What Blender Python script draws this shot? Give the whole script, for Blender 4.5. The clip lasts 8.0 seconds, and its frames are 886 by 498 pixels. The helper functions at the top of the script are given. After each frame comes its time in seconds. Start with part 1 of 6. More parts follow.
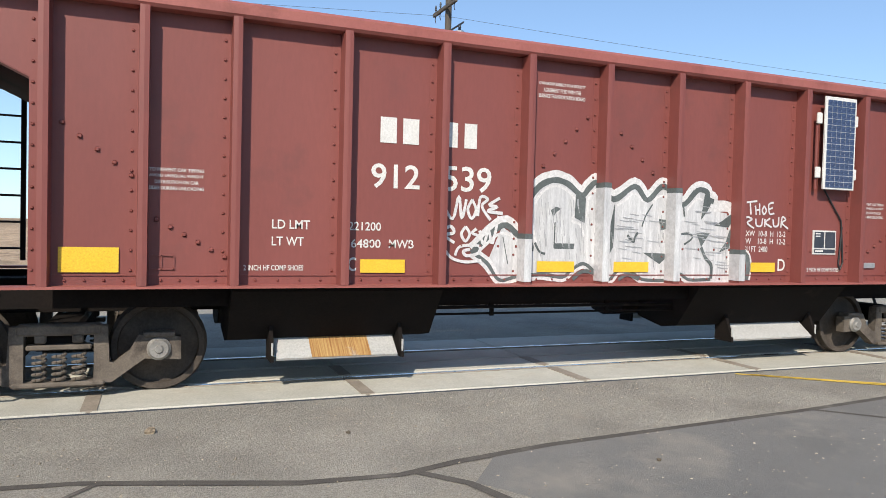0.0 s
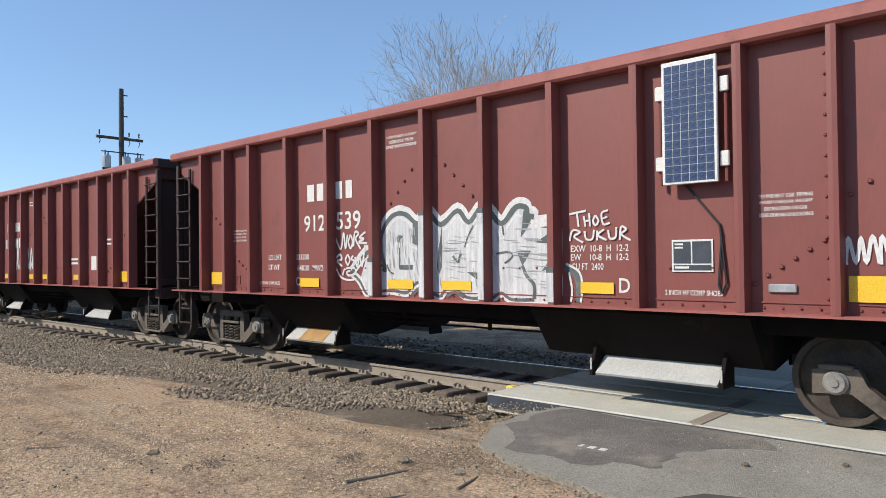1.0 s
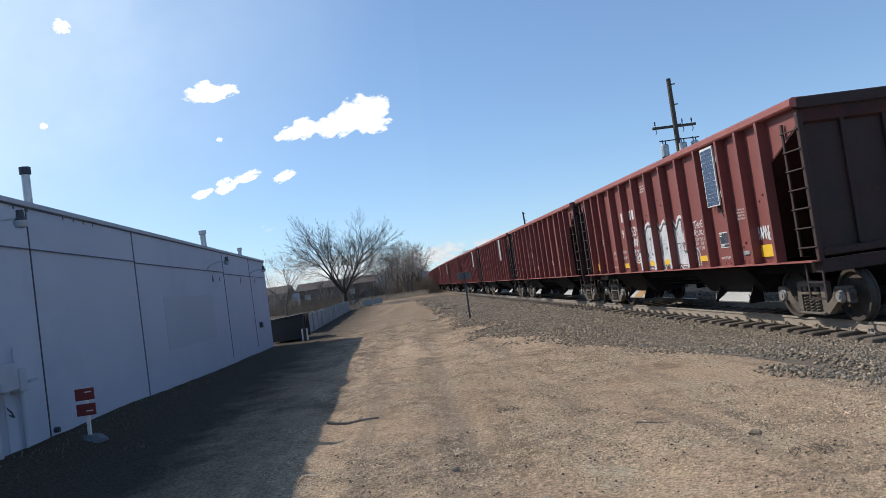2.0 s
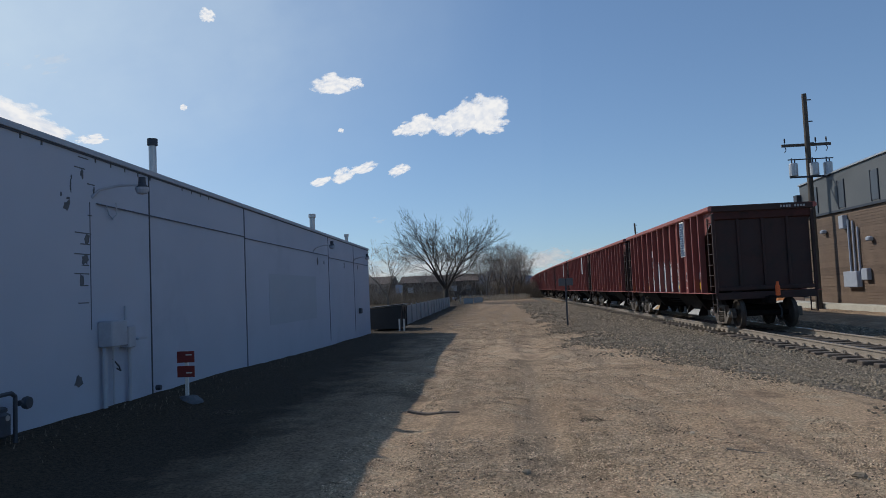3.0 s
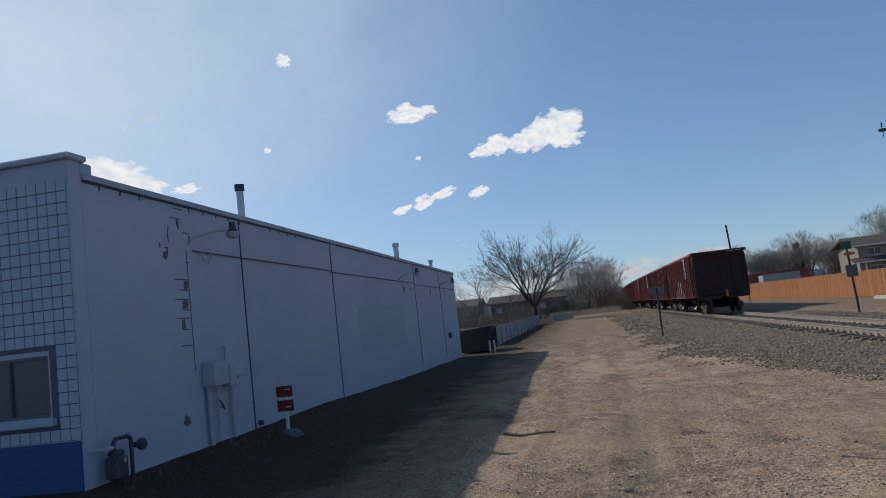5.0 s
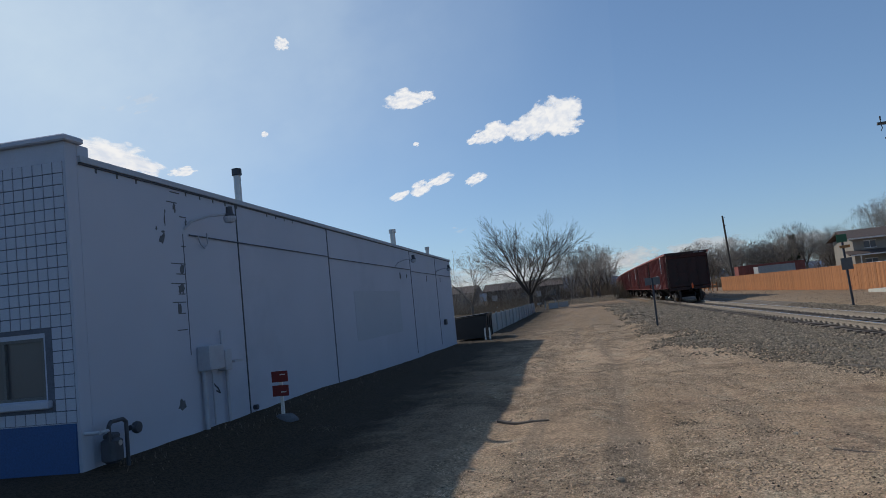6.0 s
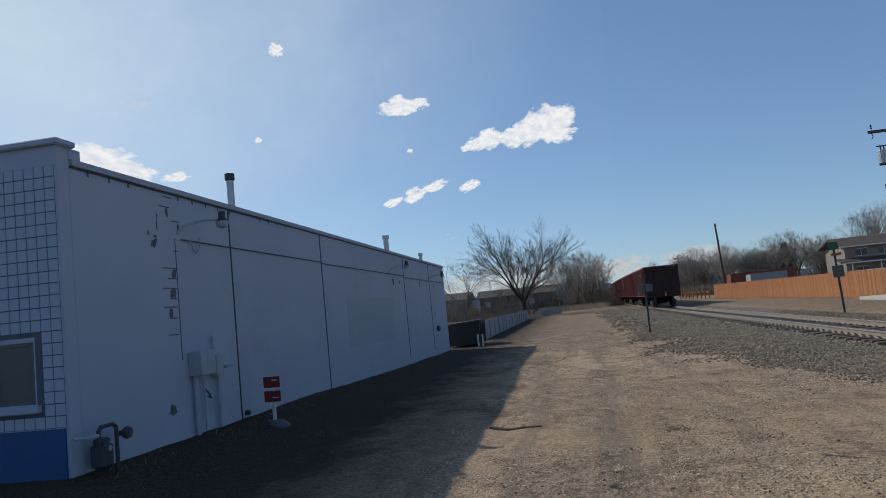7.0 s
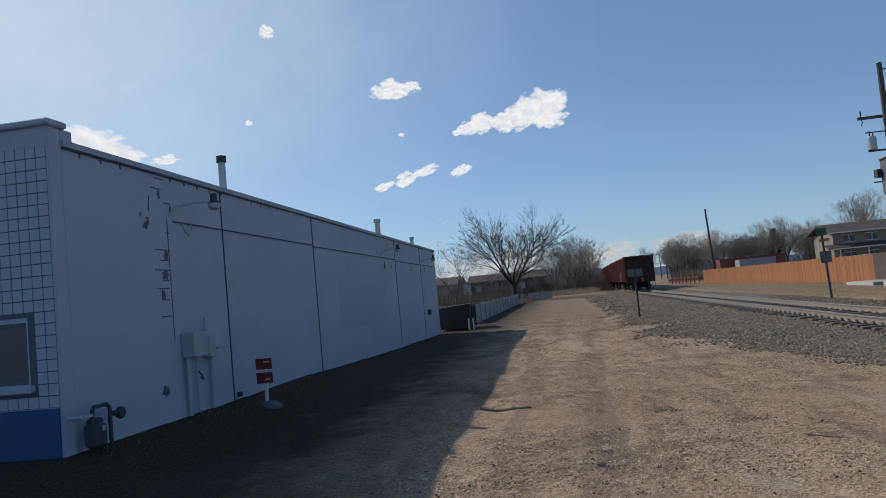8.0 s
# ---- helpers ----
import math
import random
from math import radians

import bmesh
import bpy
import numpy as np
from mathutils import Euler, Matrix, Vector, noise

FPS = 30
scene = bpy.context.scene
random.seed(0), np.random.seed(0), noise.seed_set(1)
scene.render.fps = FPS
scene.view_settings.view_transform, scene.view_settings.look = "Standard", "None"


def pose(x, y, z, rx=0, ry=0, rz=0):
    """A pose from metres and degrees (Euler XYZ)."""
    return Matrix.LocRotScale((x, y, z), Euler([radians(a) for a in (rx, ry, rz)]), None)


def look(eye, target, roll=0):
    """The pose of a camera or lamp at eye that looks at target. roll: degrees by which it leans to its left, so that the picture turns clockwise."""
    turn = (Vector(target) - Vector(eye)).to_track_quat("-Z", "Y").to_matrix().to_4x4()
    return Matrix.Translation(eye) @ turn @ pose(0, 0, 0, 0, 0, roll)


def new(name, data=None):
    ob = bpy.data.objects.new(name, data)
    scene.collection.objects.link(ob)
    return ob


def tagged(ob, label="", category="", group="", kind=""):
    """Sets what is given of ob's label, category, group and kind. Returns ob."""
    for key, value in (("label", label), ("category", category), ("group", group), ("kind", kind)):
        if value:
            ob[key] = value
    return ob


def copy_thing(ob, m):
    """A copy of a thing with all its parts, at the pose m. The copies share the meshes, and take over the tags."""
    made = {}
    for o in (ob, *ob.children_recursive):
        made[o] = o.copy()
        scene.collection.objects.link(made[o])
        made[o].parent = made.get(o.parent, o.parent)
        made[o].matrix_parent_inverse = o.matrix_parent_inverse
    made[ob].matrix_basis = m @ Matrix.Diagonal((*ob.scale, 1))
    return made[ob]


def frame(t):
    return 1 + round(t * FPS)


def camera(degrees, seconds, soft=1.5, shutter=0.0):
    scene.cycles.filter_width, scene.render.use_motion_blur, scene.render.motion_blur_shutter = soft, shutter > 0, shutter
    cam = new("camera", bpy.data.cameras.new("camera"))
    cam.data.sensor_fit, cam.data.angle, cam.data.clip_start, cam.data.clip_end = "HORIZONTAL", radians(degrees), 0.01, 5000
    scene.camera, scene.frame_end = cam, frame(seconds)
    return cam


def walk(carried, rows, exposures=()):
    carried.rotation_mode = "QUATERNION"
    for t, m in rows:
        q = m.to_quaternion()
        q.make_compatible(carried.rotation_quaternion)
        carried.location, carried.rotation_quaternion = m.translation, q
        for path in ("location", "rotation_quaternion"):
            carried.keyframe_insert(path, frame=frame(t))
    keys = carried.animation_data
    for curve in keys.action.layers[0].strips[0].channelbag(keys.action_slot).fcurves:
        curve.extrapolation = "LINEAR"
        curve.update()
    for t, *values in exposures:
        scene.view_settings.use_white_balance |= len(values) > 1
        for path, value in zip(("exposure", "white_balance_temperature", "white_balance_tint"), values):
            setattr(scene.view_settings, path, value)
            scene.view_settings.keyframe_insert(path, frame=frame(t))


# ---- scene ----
FOV = 63.2
cam = camera(FOV, 8.0, 0.8)
# seconds, x, y, z, heading to the right of +y, pitch, lean
PATH = [
    (0, -8.789, -1.372, 1.730, 111.72, -1.61, 1.47),
    (0.3, -8.625, -1.296, 1.717, 97.58, -0.77, -0.70),
    (0.5, -8.655, -1.302, 1.666, 81.88, -1.32, -1.87),
    (0.7, -8.575, -1.256, 1.704, 68.96, -0.31, -1.70),
    (1, -8.601, -1.237, 1.670, 47.53, 0.81, -0.68),
    (1.2, -8.620, -1.151, 1.697, 36.12, -0.37, 0.29),
    (1.5, -8.586, -1.064, 1.619, 18.38, -1.50, -1.52),
    (1.7, -8.587, -1.079, 1.676, 10.53, 0.01, -6.89),
    (2.8, -8.395, -1.000, 1.573, -5.47, 4.34, -2.32),
    (3, -8.413, -0.965, 1.576, -3.91, 3.32, -2.50),
    (3.5, -8.381, -1.027, 1.579, -9.30, 6.46, -3.28),
    (4, -8.374, -1.045, 1.579, -10.42, 5.61, -5.28),
    (4.5, -8.361, -0.999, 1.581, -10.25, 5.59, -6.98),
    (5.8, -8.363, -1.002, 1.597, -10.78, 4.85, -5.51),
    (6, -8.370, -1.001, 1.602, -10.33, 4.44, -5.73),
    (6.5, -8.374, -0.988, 1.586, -10.03, 4.72, -5.63),
    (7, -8.364, -0.998, 1.585, -9.76, 4.92, -5.58),
    (7.5, -8.373, -1.000, 1.603, -10.14, 5.03, -5.31),
    (8, -8.364, -1.057, 1.560, -9.17, 3.63, -5.38),
]
EXPOSE = [(0, 0.42, 7000, 11), (0.5, 0.34, 7000, 10), (1.2, 0.34, 6700, 10), (1.7, 0.3, 6650, 10), (2.8, -0.45, 6500, 10), (8, -0.45, 6500, 10)]
walk(cam, [(t, pose(x, y, z, 0, 0, -h) @ pose(0, 0, 0, 90 + p) @ pose(0, 0, 0, 0, 0, r)) for t, x, y, z, h, p, r in PATH], EXPOSE)

# ---- world and sun ----
SUN_TO = Vector((-3.93, 2.45, 3.72)).normalized()
world = bpy.data.worlds.new("sky")
scene.world = world
world.use_nodes = True
wn = world.node_tree.nodes
wl = world.node_tree.links
sky = wn.new("ShaderNodeTexSky")
sky.sky_type = "NISHITA"
sky.sun_disc = False
sky.sun_elevation = math.asin(SUN_TO.z)
sky.sun_rotation = math.atan2(SUN_TO.x, SUN_TO.y)
sky.altitude = 1500
sky.air_density = 1.0
sky.dust_density = 0.9
sky.ozone_density = 2.0
tint = wn.new("ShaderNodeMix")
tint.data_type, tint.blend_type = "RGBA", "MULTIPLY"
tint.inputs[0].default_value = 1.0
tint.inputs[7].default_value = (1.2, 1.53, 1.88, 1)
even = wn.new("ShaderNodeGamma")      # gamma on the sky's colour: less fall from the horizon to the zenith
even.inputs[1].default_value = 0.7
wl.new(sky.outputs[0], even.inputs[0])
wl.new(even.outputs[0], tint.inputs[6])
wl.new(tint.outputs[2], wn["Background"].inputs[0])
wn["Background"].inputs[1].default_value = 0.125
sun = new("sun", bpy.data.lights.new("sun", "SUN"))
sun.data.energy = 5.0
sun.data.angle = radians(0.55)
sun.data.color = (1.0, 0.95, 0.87)
sun.matrix_world = look(SUN_TO * 50, (0, 0, 0))


# ---- materials ----
def tree_of(name):
    m = bpy.data.materials.new(name)
    m.use_nodes = True
    nt = m.node_tree
    return m, nt, nt.nodes["Principled BSDF"]


def noise_of(nt, scale, detail=6, rough=0.6, stretch=None, seed_vec=None):
    tc = nt.nodes.new("ShaderNodeTexCoord")
    mp = nt.nodes.new("ShaderNodeMapping")
    nz = nt.nodes.new("ShaderNodeTexNoise")
    nz.inputs["Scale"].default_value = scale
    nz.inputs["Detail"].default_value = detail
    nz.inputs["Roughness"].default_value = rough
    if stretch:
        mp.inputs["Scale"].default_value = stretch
    nt.links.new(tc.outputs["Object"], mp.inputs[0])
    nt.links.new(mp.outputs[0], nz.inputs["Vector"])
    return nz


def ramp_of(nt, src, stops):
    r = nt.nodes.new("ShaderNodeValToRGB")
    e = r.color_ramp.elements
    while len(e) < len(stops):
        e.new(0.5)
    for el, (p, c) in zip(e, stops):
        el.position, el.color = p, (c[0], c[1], c[2], 1) if hasattr(c, "__len__") else (c, c, c, 1)
    nt.links.new(src, r.inputs[0])
    return r


def mix_of(nt, fac, a, b, how="MIX"):
    m = nt.nodes.new("ShaderNodeMix")
    m.data_type, m.blend_type = "RGBA", how
    for sock, v in ((m.inputs[0], fac), (m.inputs[6], a), (m.inputs[7], b)):
        if hasattr(v, "links"):
            nt.links.new(v, sock)
        elif hasattr(v, "__len__"):
            sock.default_value = (*v, 1)
        else:
            sock.default_value = v
    return m.outputs[2]


def surface(name, a, b, scale=3.0, fine=40.0, rough=0.8, metal=0.0, bump=0.2, dirt=None, dirt_scale=0.7, dirt_from=0.55, stretch=None, island=0.0, spec=0.5, grains=(0.72, 1.15)):
    """Two tones, a fine grain, patches of dirt and a little relief."""
    m, nt, bs = tree_of(name)
    n1, n2 = noise_of(nt, scale, 5, 0.6, stretch), noise_of(nt, fine, 4, 0.7, stretch)
    col = ramp_of(nt, n1.outputs[0], [(0.3, a), (0.7, b)]).outputs[0]
    grain = ramp_of(nt, n2.outputs[0], [(0.25, grains[0]), (0.75, grains[1])]).outputs[0]
    col = mix_of(nt, 1.0, col, grain, "MULTIPLY")
    if dirt:
        n3 = noise_of(nt, dirt_scale, 7, 0.65)
        mask = ramp_of(nt, n3.outputs[0], [(dirt_from, 0.0), (dirt_from + 0.15, 1.0)]).outputs[0]
        col = mix_of(nt, mask, col, dirt)
    if island:
        oi = nt.nodes.new("ShaderNodeObjectInfo")
        ge = nt.nodes.new("ShaderNodeNewGeometry")
        ad = nt.nodes.new("ShaderNodeMath")
        nt.links.new(oi.outputs["Random"], ad.inputs[0])
        nt.links.new(ge.outputs["Random Per Island"], ad.inputs[1])
        fr = nt.nodes.new("ShaderNodeMath")
        fr.operation = "FRACT"
        nt.links.new(ad.outputs[0], fr.inputs[0])
        tone = ramp_of(nt, fr.outputs[0], [(0.0, 1 - island), (1.0, 1 + island)]).outputs[0]
        col = mix_of(nt, 1.0, col, tone, "MULTIPLY")
    nt.links.new(col, bs.inputs["Base Color"])
    rr = ramp_of(nt, n1.outputs[0], [(0.2, max(rough - 0.12, 0.02)), (0.8, min(rough + 0.1, 1))]).outputs[0]
    nt.links.new(rr, bs.inputs["Roughness"])
    bs.inputs["Metallic"].default_value = metal
    bs.inputs["Specular IOR Level"].default_value = spec
    if bump:
        bp = nt.nodes.new("ShaderNodeBump")
        bp.inputs["Strength"].default_value = bump
        bp.inputs["Distance"].default_value = 0.02
        nt.links.new(n2.outputs[0], bp.inputs["Height"])
        nt.links.new(bp.outputs[0], bs.inputs["Normal"])
    return m


CAR_RED = surface("oxide_red_paint", (0.19, 0.052, 0.044), (0.225, 0.064, 0.054), 0.8, 25, 0.58, 0, 0.03, (0.165, 0.052, 0.045), 1.1, 0.56, (1, 1, 0.25), grains=(0.93, 1.05))
CAR_TOP = surface("paler_red_paint", (0.29, 0.085, 0.07), (0.33, 0.105, 0.088), 1.2, 30, 0.6, 0, 0.05, (0.22, 0.065, 0.052), 2.0, 0.55, grains=(0.88, 1.08))
# darker copy of the car red: shade on the ends is in its colour
CAR_END = surface("shaded_red_end_paint", (0.05, 0.022, 0.02), (0.085, 0.034, 0.03), 1.5, 25, 0.8, 0, 0.05, (0.03, 0.02, 0.018), 1.3, 0.5, spec=0.2)
# base taken near black, so the shade below the car is painted in
UNDER = surface("grimy_shaded_underframe", (0.009, 0.0075, 0.007), (0.016, 0.0125, 0.011), 3, 40, 0.9, 0, 0.15, (0.03, 0.02, 0.016), 2.0, 0.6, spec=0.12)
TRUCK = surface("dusty_cast_steel", (0.10, 0.082, 0.066), (0.165, 0.138, 0.112), 4, 50, 0.85, 0, 0.25, (0.05, 0.04, 0.034), 3.0, 0.5)
WHEEL = surface("wheel_steel", (0.05, 0.041, 0.034), (0.088, 0.072, 0.06), 5, 40, 0.8, 0.0, 0.1, spec=0.25)
TREAD = surface("polished_tread", (0.45, 0.43, 0.41), (0.6, 0.58, 0.55), 5, 40, 0.3, 0.9, 0.02)
WHITE = surface("white_paint", (0.64, 0.63, 0.60), (0.72, 0.71, 0.68), 4, 60, 0.7, 0, 0.03)
CHUTE = surface("white_chute_paint", (0.40, 0.40, 0.385), (0.47, 0.47, 0.455), 3, 40, 0.6, 0, 0.05, (0.36, 0.33, 0.29), 2.5, 0.6)
RUST = surface("rust_streaks", (0.52, 0.34, 0.13), (0.22, 0.075, 0.018), 9, 30, 0.8, 0, 0.05, (0.42, 0.41, 0.39), 4.0, 0.56, (0.2, 6, 0.2))
YELLOW = surface("yellow_reflector", (0.78, 0.48, 0.03), (0.82, 0.52, 0.045), 4, 60, 0.5, 0, 0.02, (0.6, 0.38, 0.05), 6, 0.66)
BLACK = surface("black_paint", (0.012, 0.013, 0.015), (0.025, 0.026, 0.028), 4, 60, 0.6, 0, 0.05)
STEEL = surface("galvanised_steel", (0.42, 0.43, 0.44), (0.55, 0.56, 0.57), 6, 60, 0.45, 0.6, 0.05)
RAIL = surface("rail_web_rust", (0.24, 0.20, 0.155), (0.33, 0.28, 0.225), 4, 30, 0.8, 0.0, 0.1)
RAILTOP = surface("rail_head_polished", (0.5, 0.48, 0.46), (0.62, 0.60, 0.57), 3, 40, 0.28, 1.0, 0.02)
TIE = surface("weathered_tie", (0.10, 0.078, 0.06), (0.17, 0.135, 0.105), 4, 30, 0.9, 0, 0.5, (0.05, 0.04, 0.032), 2.5, 0.55, (1, 8, 4), 0.3)
PANEL = surface("crossing_concrete", (0.44, 0.425, 0.365), (0.55, 0.53, 0.46), 1.6, 60, 0.85, 0, 0.15, (0.42, 0.38, 0.31), 2.2, 0.56, None, 0.08, 0.15)
ASPHALT = surface("worn_asphalt", (0.29, 0.268, 0.228), (0.42, 0.39, 0.33), 0.9, 75, 0.95, 0, 1.0, (0.40, 0.345, 0.275), 0.55, 0.56, None, 0.0, 0.15, (0.45, 1.4))
TAR = surface("crack_sealant", (0.085, 0.077, 0.068), (0.13, 0.118, 0.102), 3, 50, 0.8, 0, 0.3, (0.17, 0.155, 0.135), 3.0, 0.55, None, 0.0, 0.2)
LINE_Y = surface("road_line_yellow", (0.72, 0.47, 0.05), (0.8, 0.55, 0.09), 6, 60, 0.75, 0, 0.1, (0.5, 0.36, 0.1), 8, 0.66)
# dim blue-grey base: the white wall's shade is put into its colour
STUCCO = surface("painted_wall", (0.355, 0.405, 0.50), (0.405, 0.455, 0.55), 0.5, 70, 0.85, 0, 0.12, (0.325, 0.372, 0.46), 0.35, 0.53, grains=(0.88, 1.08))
JOINT = surface("wall_joint", (0.085, 0.10, 0.135), (0.12, 0.14, 0.18), 4, 40, 0.9, 0, 0.1)
BARE = surface("bare_block", (0.075, 0.085, 0.10), (0.13, 0.14, 0.155), 8, 50, 0.95, 0, 0.3)
BLUE = surface("blue_wall_paint", (0.013, 0.066, 0.20), (0.017, 0.08, 0.24), 1, 50, 0.6, 0, 0.08)
PIPE_GREY = surface("grey_pipe_paint", (0.31, 0.345, 0.41), (0.37, 0.41, 0.47), 4, 40, 0.65, 0, 0.03, grains=(0.9, 1.06))
METER = surface("dark_meter", (0.035, 0.045, 0.06), (0.06, 0.07, 0.09), 6, 50, 0.6, 0.2, 0.05)
SIGN_RED = surface("sign_red", (0.16, 0.018, 0.016), (0.22, 0.024, 0.02), 4, 50, 0.6, 0, 0.03)
BARK = surface("grey_bark", (0.13, 0.105, 0.085), (0.21, 0.175, 0.145), 4, 25, 0.95, 0, 0.4)
TWIG = surface("bare_twigs", (0.24, 0.205, 0.17), (0.34, 0.295, 0.25), 3, 20, 0.95, 0, 0.0, None, 1, 1, None, 0.2)
POLE_W = surface("creosote_pole", (0.075, 0.062, 0.05), (0.12, 0.1, 0.08), 3, 30, 0.9, 0, 0.3, None, 1, 1, (6, 6, 0.6))
CEDAR = surface("orange_cedar", (0.32, 0.125, 0.042), (0.41, 0.17, 0.06), 2, 30, 0.8, 0, 0.15, (0.4, 0.18, 0.07), 1, 0.55, (4, 4, 0.6), 0.18)
SCRUB = surface("dry_scrub", (0.14, 0.11, 0.08), (0.22, 0.175, 0.125), 2, 20, 0.95, 0, 0.0, None, 1, 1, None, 0.3)
EVERGREEN = surface("evergreen", (0.022, 0.04, 0.022), (0.04, 0.062, 0.032), 3, 20, 0.95, 0, 0.0, None, 1, 1, None, 0.3)
STONE = surface("ballast_stone", (0.10, 0.078, 0.053), (0.37, 0.295, 0.208), 9, 60, 0.9, 0, 0.2, None, 1, 1, None, 0.45)
PEBBLE = surface("pale_gravel", (0.28, 0.232, 0.17), (0.44, 0.375, 0.285), 9, 60, 0.9, 0, 0.2, None, 1, 1, None, 0.4)
# brick and grey panel darkened: the building's shaded side is in their colour
BRICK_TAN = surface("tan_brick", (0.145, 0.10, 0.072), (0.19, 0.135, 0.098), 2, 30, 0.9, 0, 0.2, None, 1, 1, None, 0.15)
GREY_ROOF = surface("grey_metal_panel", (0.10, 0.108, 0.112), (0.13, 0.14, 0.145), 1, 40, 0.6, 0, 0.05)
SHINGLE = surface("brown_shingle", (0.085, 0.06, 0.05), (0.13, 0.095, 0.08), 3, 25, 0.9, 0, 0.3)
# cream taken darker so that the house wall's shade is in its base
CREAM = surface("cream_siding", (0.25, 0.225, 0.19), (0.31, 0.28, 0.235), 1, 30, 0.8, 0, 0.05)


def glass(name, tint, rough=0.05):
    m, nt, bs = tree_of(name)
    bs.inputs["Base Color"].default_value = (*tint, 1)
    bs.inputs["Roughness"].default_value = rough
    bs.inputs["Metallic"].default_value = 0.0
    bs.inputs["Specular IOR Level"].default_value = 0.8
    return m


WINDOW = glass("dark_window", (0.055, 0.06, 0.07), 0.35)


def ground_mat():
    m, nt, bs = tree_of("packed_dirt")
    big, mid, fine, pebble = noise_of(nt, 0.16, 6, 0.6), noise_of(nt, 1.1, 7, 0.68), noise_of(nt, 28, 5, 0.7), noise_of(nt, 75, 3, 0.6)
    col = ramp_of(nt, big.outputs[0], [(0.35, (0.45, 0.312, 0.198)), (0.6, (0.53, 0.38, 0.25))]).outputs[0]
    red = ramp_of(nt, mid.outputs[0], [(0.52, 0.0), (0.66, 0.8)]).outputs[0]
    col = mix_of(nt, red, col, (0.44, 0.29, 0.195))
    pale = ramp_of(nt, mid.outputs[0], [(0.3, 0.9), (0.45, 0.0)]).outputs[0]
    col = mix_of(nt, pale, col, (0.52, 0.435, 0.31))
    dk = noise_of(nt, 0.55, 8, 0.75)
    col = mix_of(nt, ramp_of(nt, dk.outputs[0], [(0.5, 0.0), (0.62, 0.85)]).outputs[0], col, (0.20, 0.148, 0.098))
    g = ramp_of(nt, fine.outputs[0], [(0.32, 0.5), (0.68, 1.75)]).outputs[0]
    col = mix_of(nt, 1.0, col, g, "MULTIPLY")
    vo = nt.nodes.new("ShaderNodeTexVoronoi")
    vo.inputs["Scale"].default_value = 26
    tc = nt.nodes.new("ShaderNodeTexCoord")
    nt.links.new(tc.outputs["Object"], vo.inputs["Vector"])
    st = ramp_of(nt, vo.outputs["Distance"], [(0.1, 1.06), (0.5, 0.94)]).outputs[0]
    col = mix_of(nt, 1.0, col, st, "MULTIPLY")
    sx = nt.nodes.new("ShaderNodeSeparateXYZ")
    nt.links.new(tc.outputs["Object"], sx.inputs[0])
    # bare brown earth where the gravel thins out further along the lane
    earth = nt.nodes.new("ShaderNodeMath")
    earth.operation = "MULTIPLY_ADD"
    earth.inputs[1].default_value = 26.0
    nt.links.new(dk.outputs[0], earth.inputs[0])
    nt.links.new(sx.outputs[1], earth.inputs[2])
    er = nt.nodes.new("ShaderNodeMapRange")
    er.inputs["From Min"].default_value = 32.0
    er.inputs["From Max"].default_value = 48.0
    er.inputs["To Max"].default_value = 0.85
    nt.links.new(earth.outputs[0], er.inputs[0])
    col = mix_of(nt, er.outputs[0], col, mix_of(nt, 1.0, (0.25, 0.175, 0.11), g, "MULTIPLY"))
    # wheel tracks along the lane
    tr = noise_of(nt, 1.0, 6, 0.6, (1.6, 0.10, 1))
    col = mix_of(nt, ramp_of(nt, tr.outputs[0], [(0.53, 0.0), (0.62, 0.75)]).outputs[0], col, mix_of(nt, 1.0, (0.29, 0.215, 0.15), g, "MULTIPLY"))
    # ragged strip of dead grass and soil along the building's foot, shade painted in
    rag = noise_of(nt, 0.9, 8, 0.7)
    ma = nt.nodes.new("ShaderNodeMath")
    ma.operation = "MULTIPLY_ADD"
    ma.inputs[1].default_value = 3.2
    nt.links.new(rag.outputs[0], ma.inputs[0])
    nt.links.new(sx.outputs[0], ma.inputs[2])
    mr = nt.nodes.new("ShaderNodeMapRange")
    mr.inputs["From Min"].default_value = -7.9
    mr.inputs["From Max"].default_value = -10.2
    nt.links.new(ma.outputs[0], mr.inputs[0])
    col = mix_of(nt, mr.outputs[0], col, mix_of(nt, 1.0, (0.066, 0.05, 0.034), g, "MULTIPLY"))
    nt.links.new(col, bs.inputs["Base Color"])
    bs.inputs["Roughness"].default_value = 0.95
    bs.inputs["Specular IOR Level"].default_value = 0.2
    ad = nt.nodes.new("ShaderNodeMath")
    nt.links.new(fine.outputs[0], ad.inputs[0])
    nt.links.new(pebble.outputs[0], ad.inputs[1])
    bp = nt.nodes.new("ShaderNodeBump")
    bp.inputs["Strength"].default_value = 1.0
    bp.inputs["Distance"].default_value = 0.035
    nt.links.new(ad.outputs[0], bp.inputs["Height"])
    nt.links.new(bp.outputs[0], bs.inputs["Normal"])
    return m


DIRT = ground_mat()


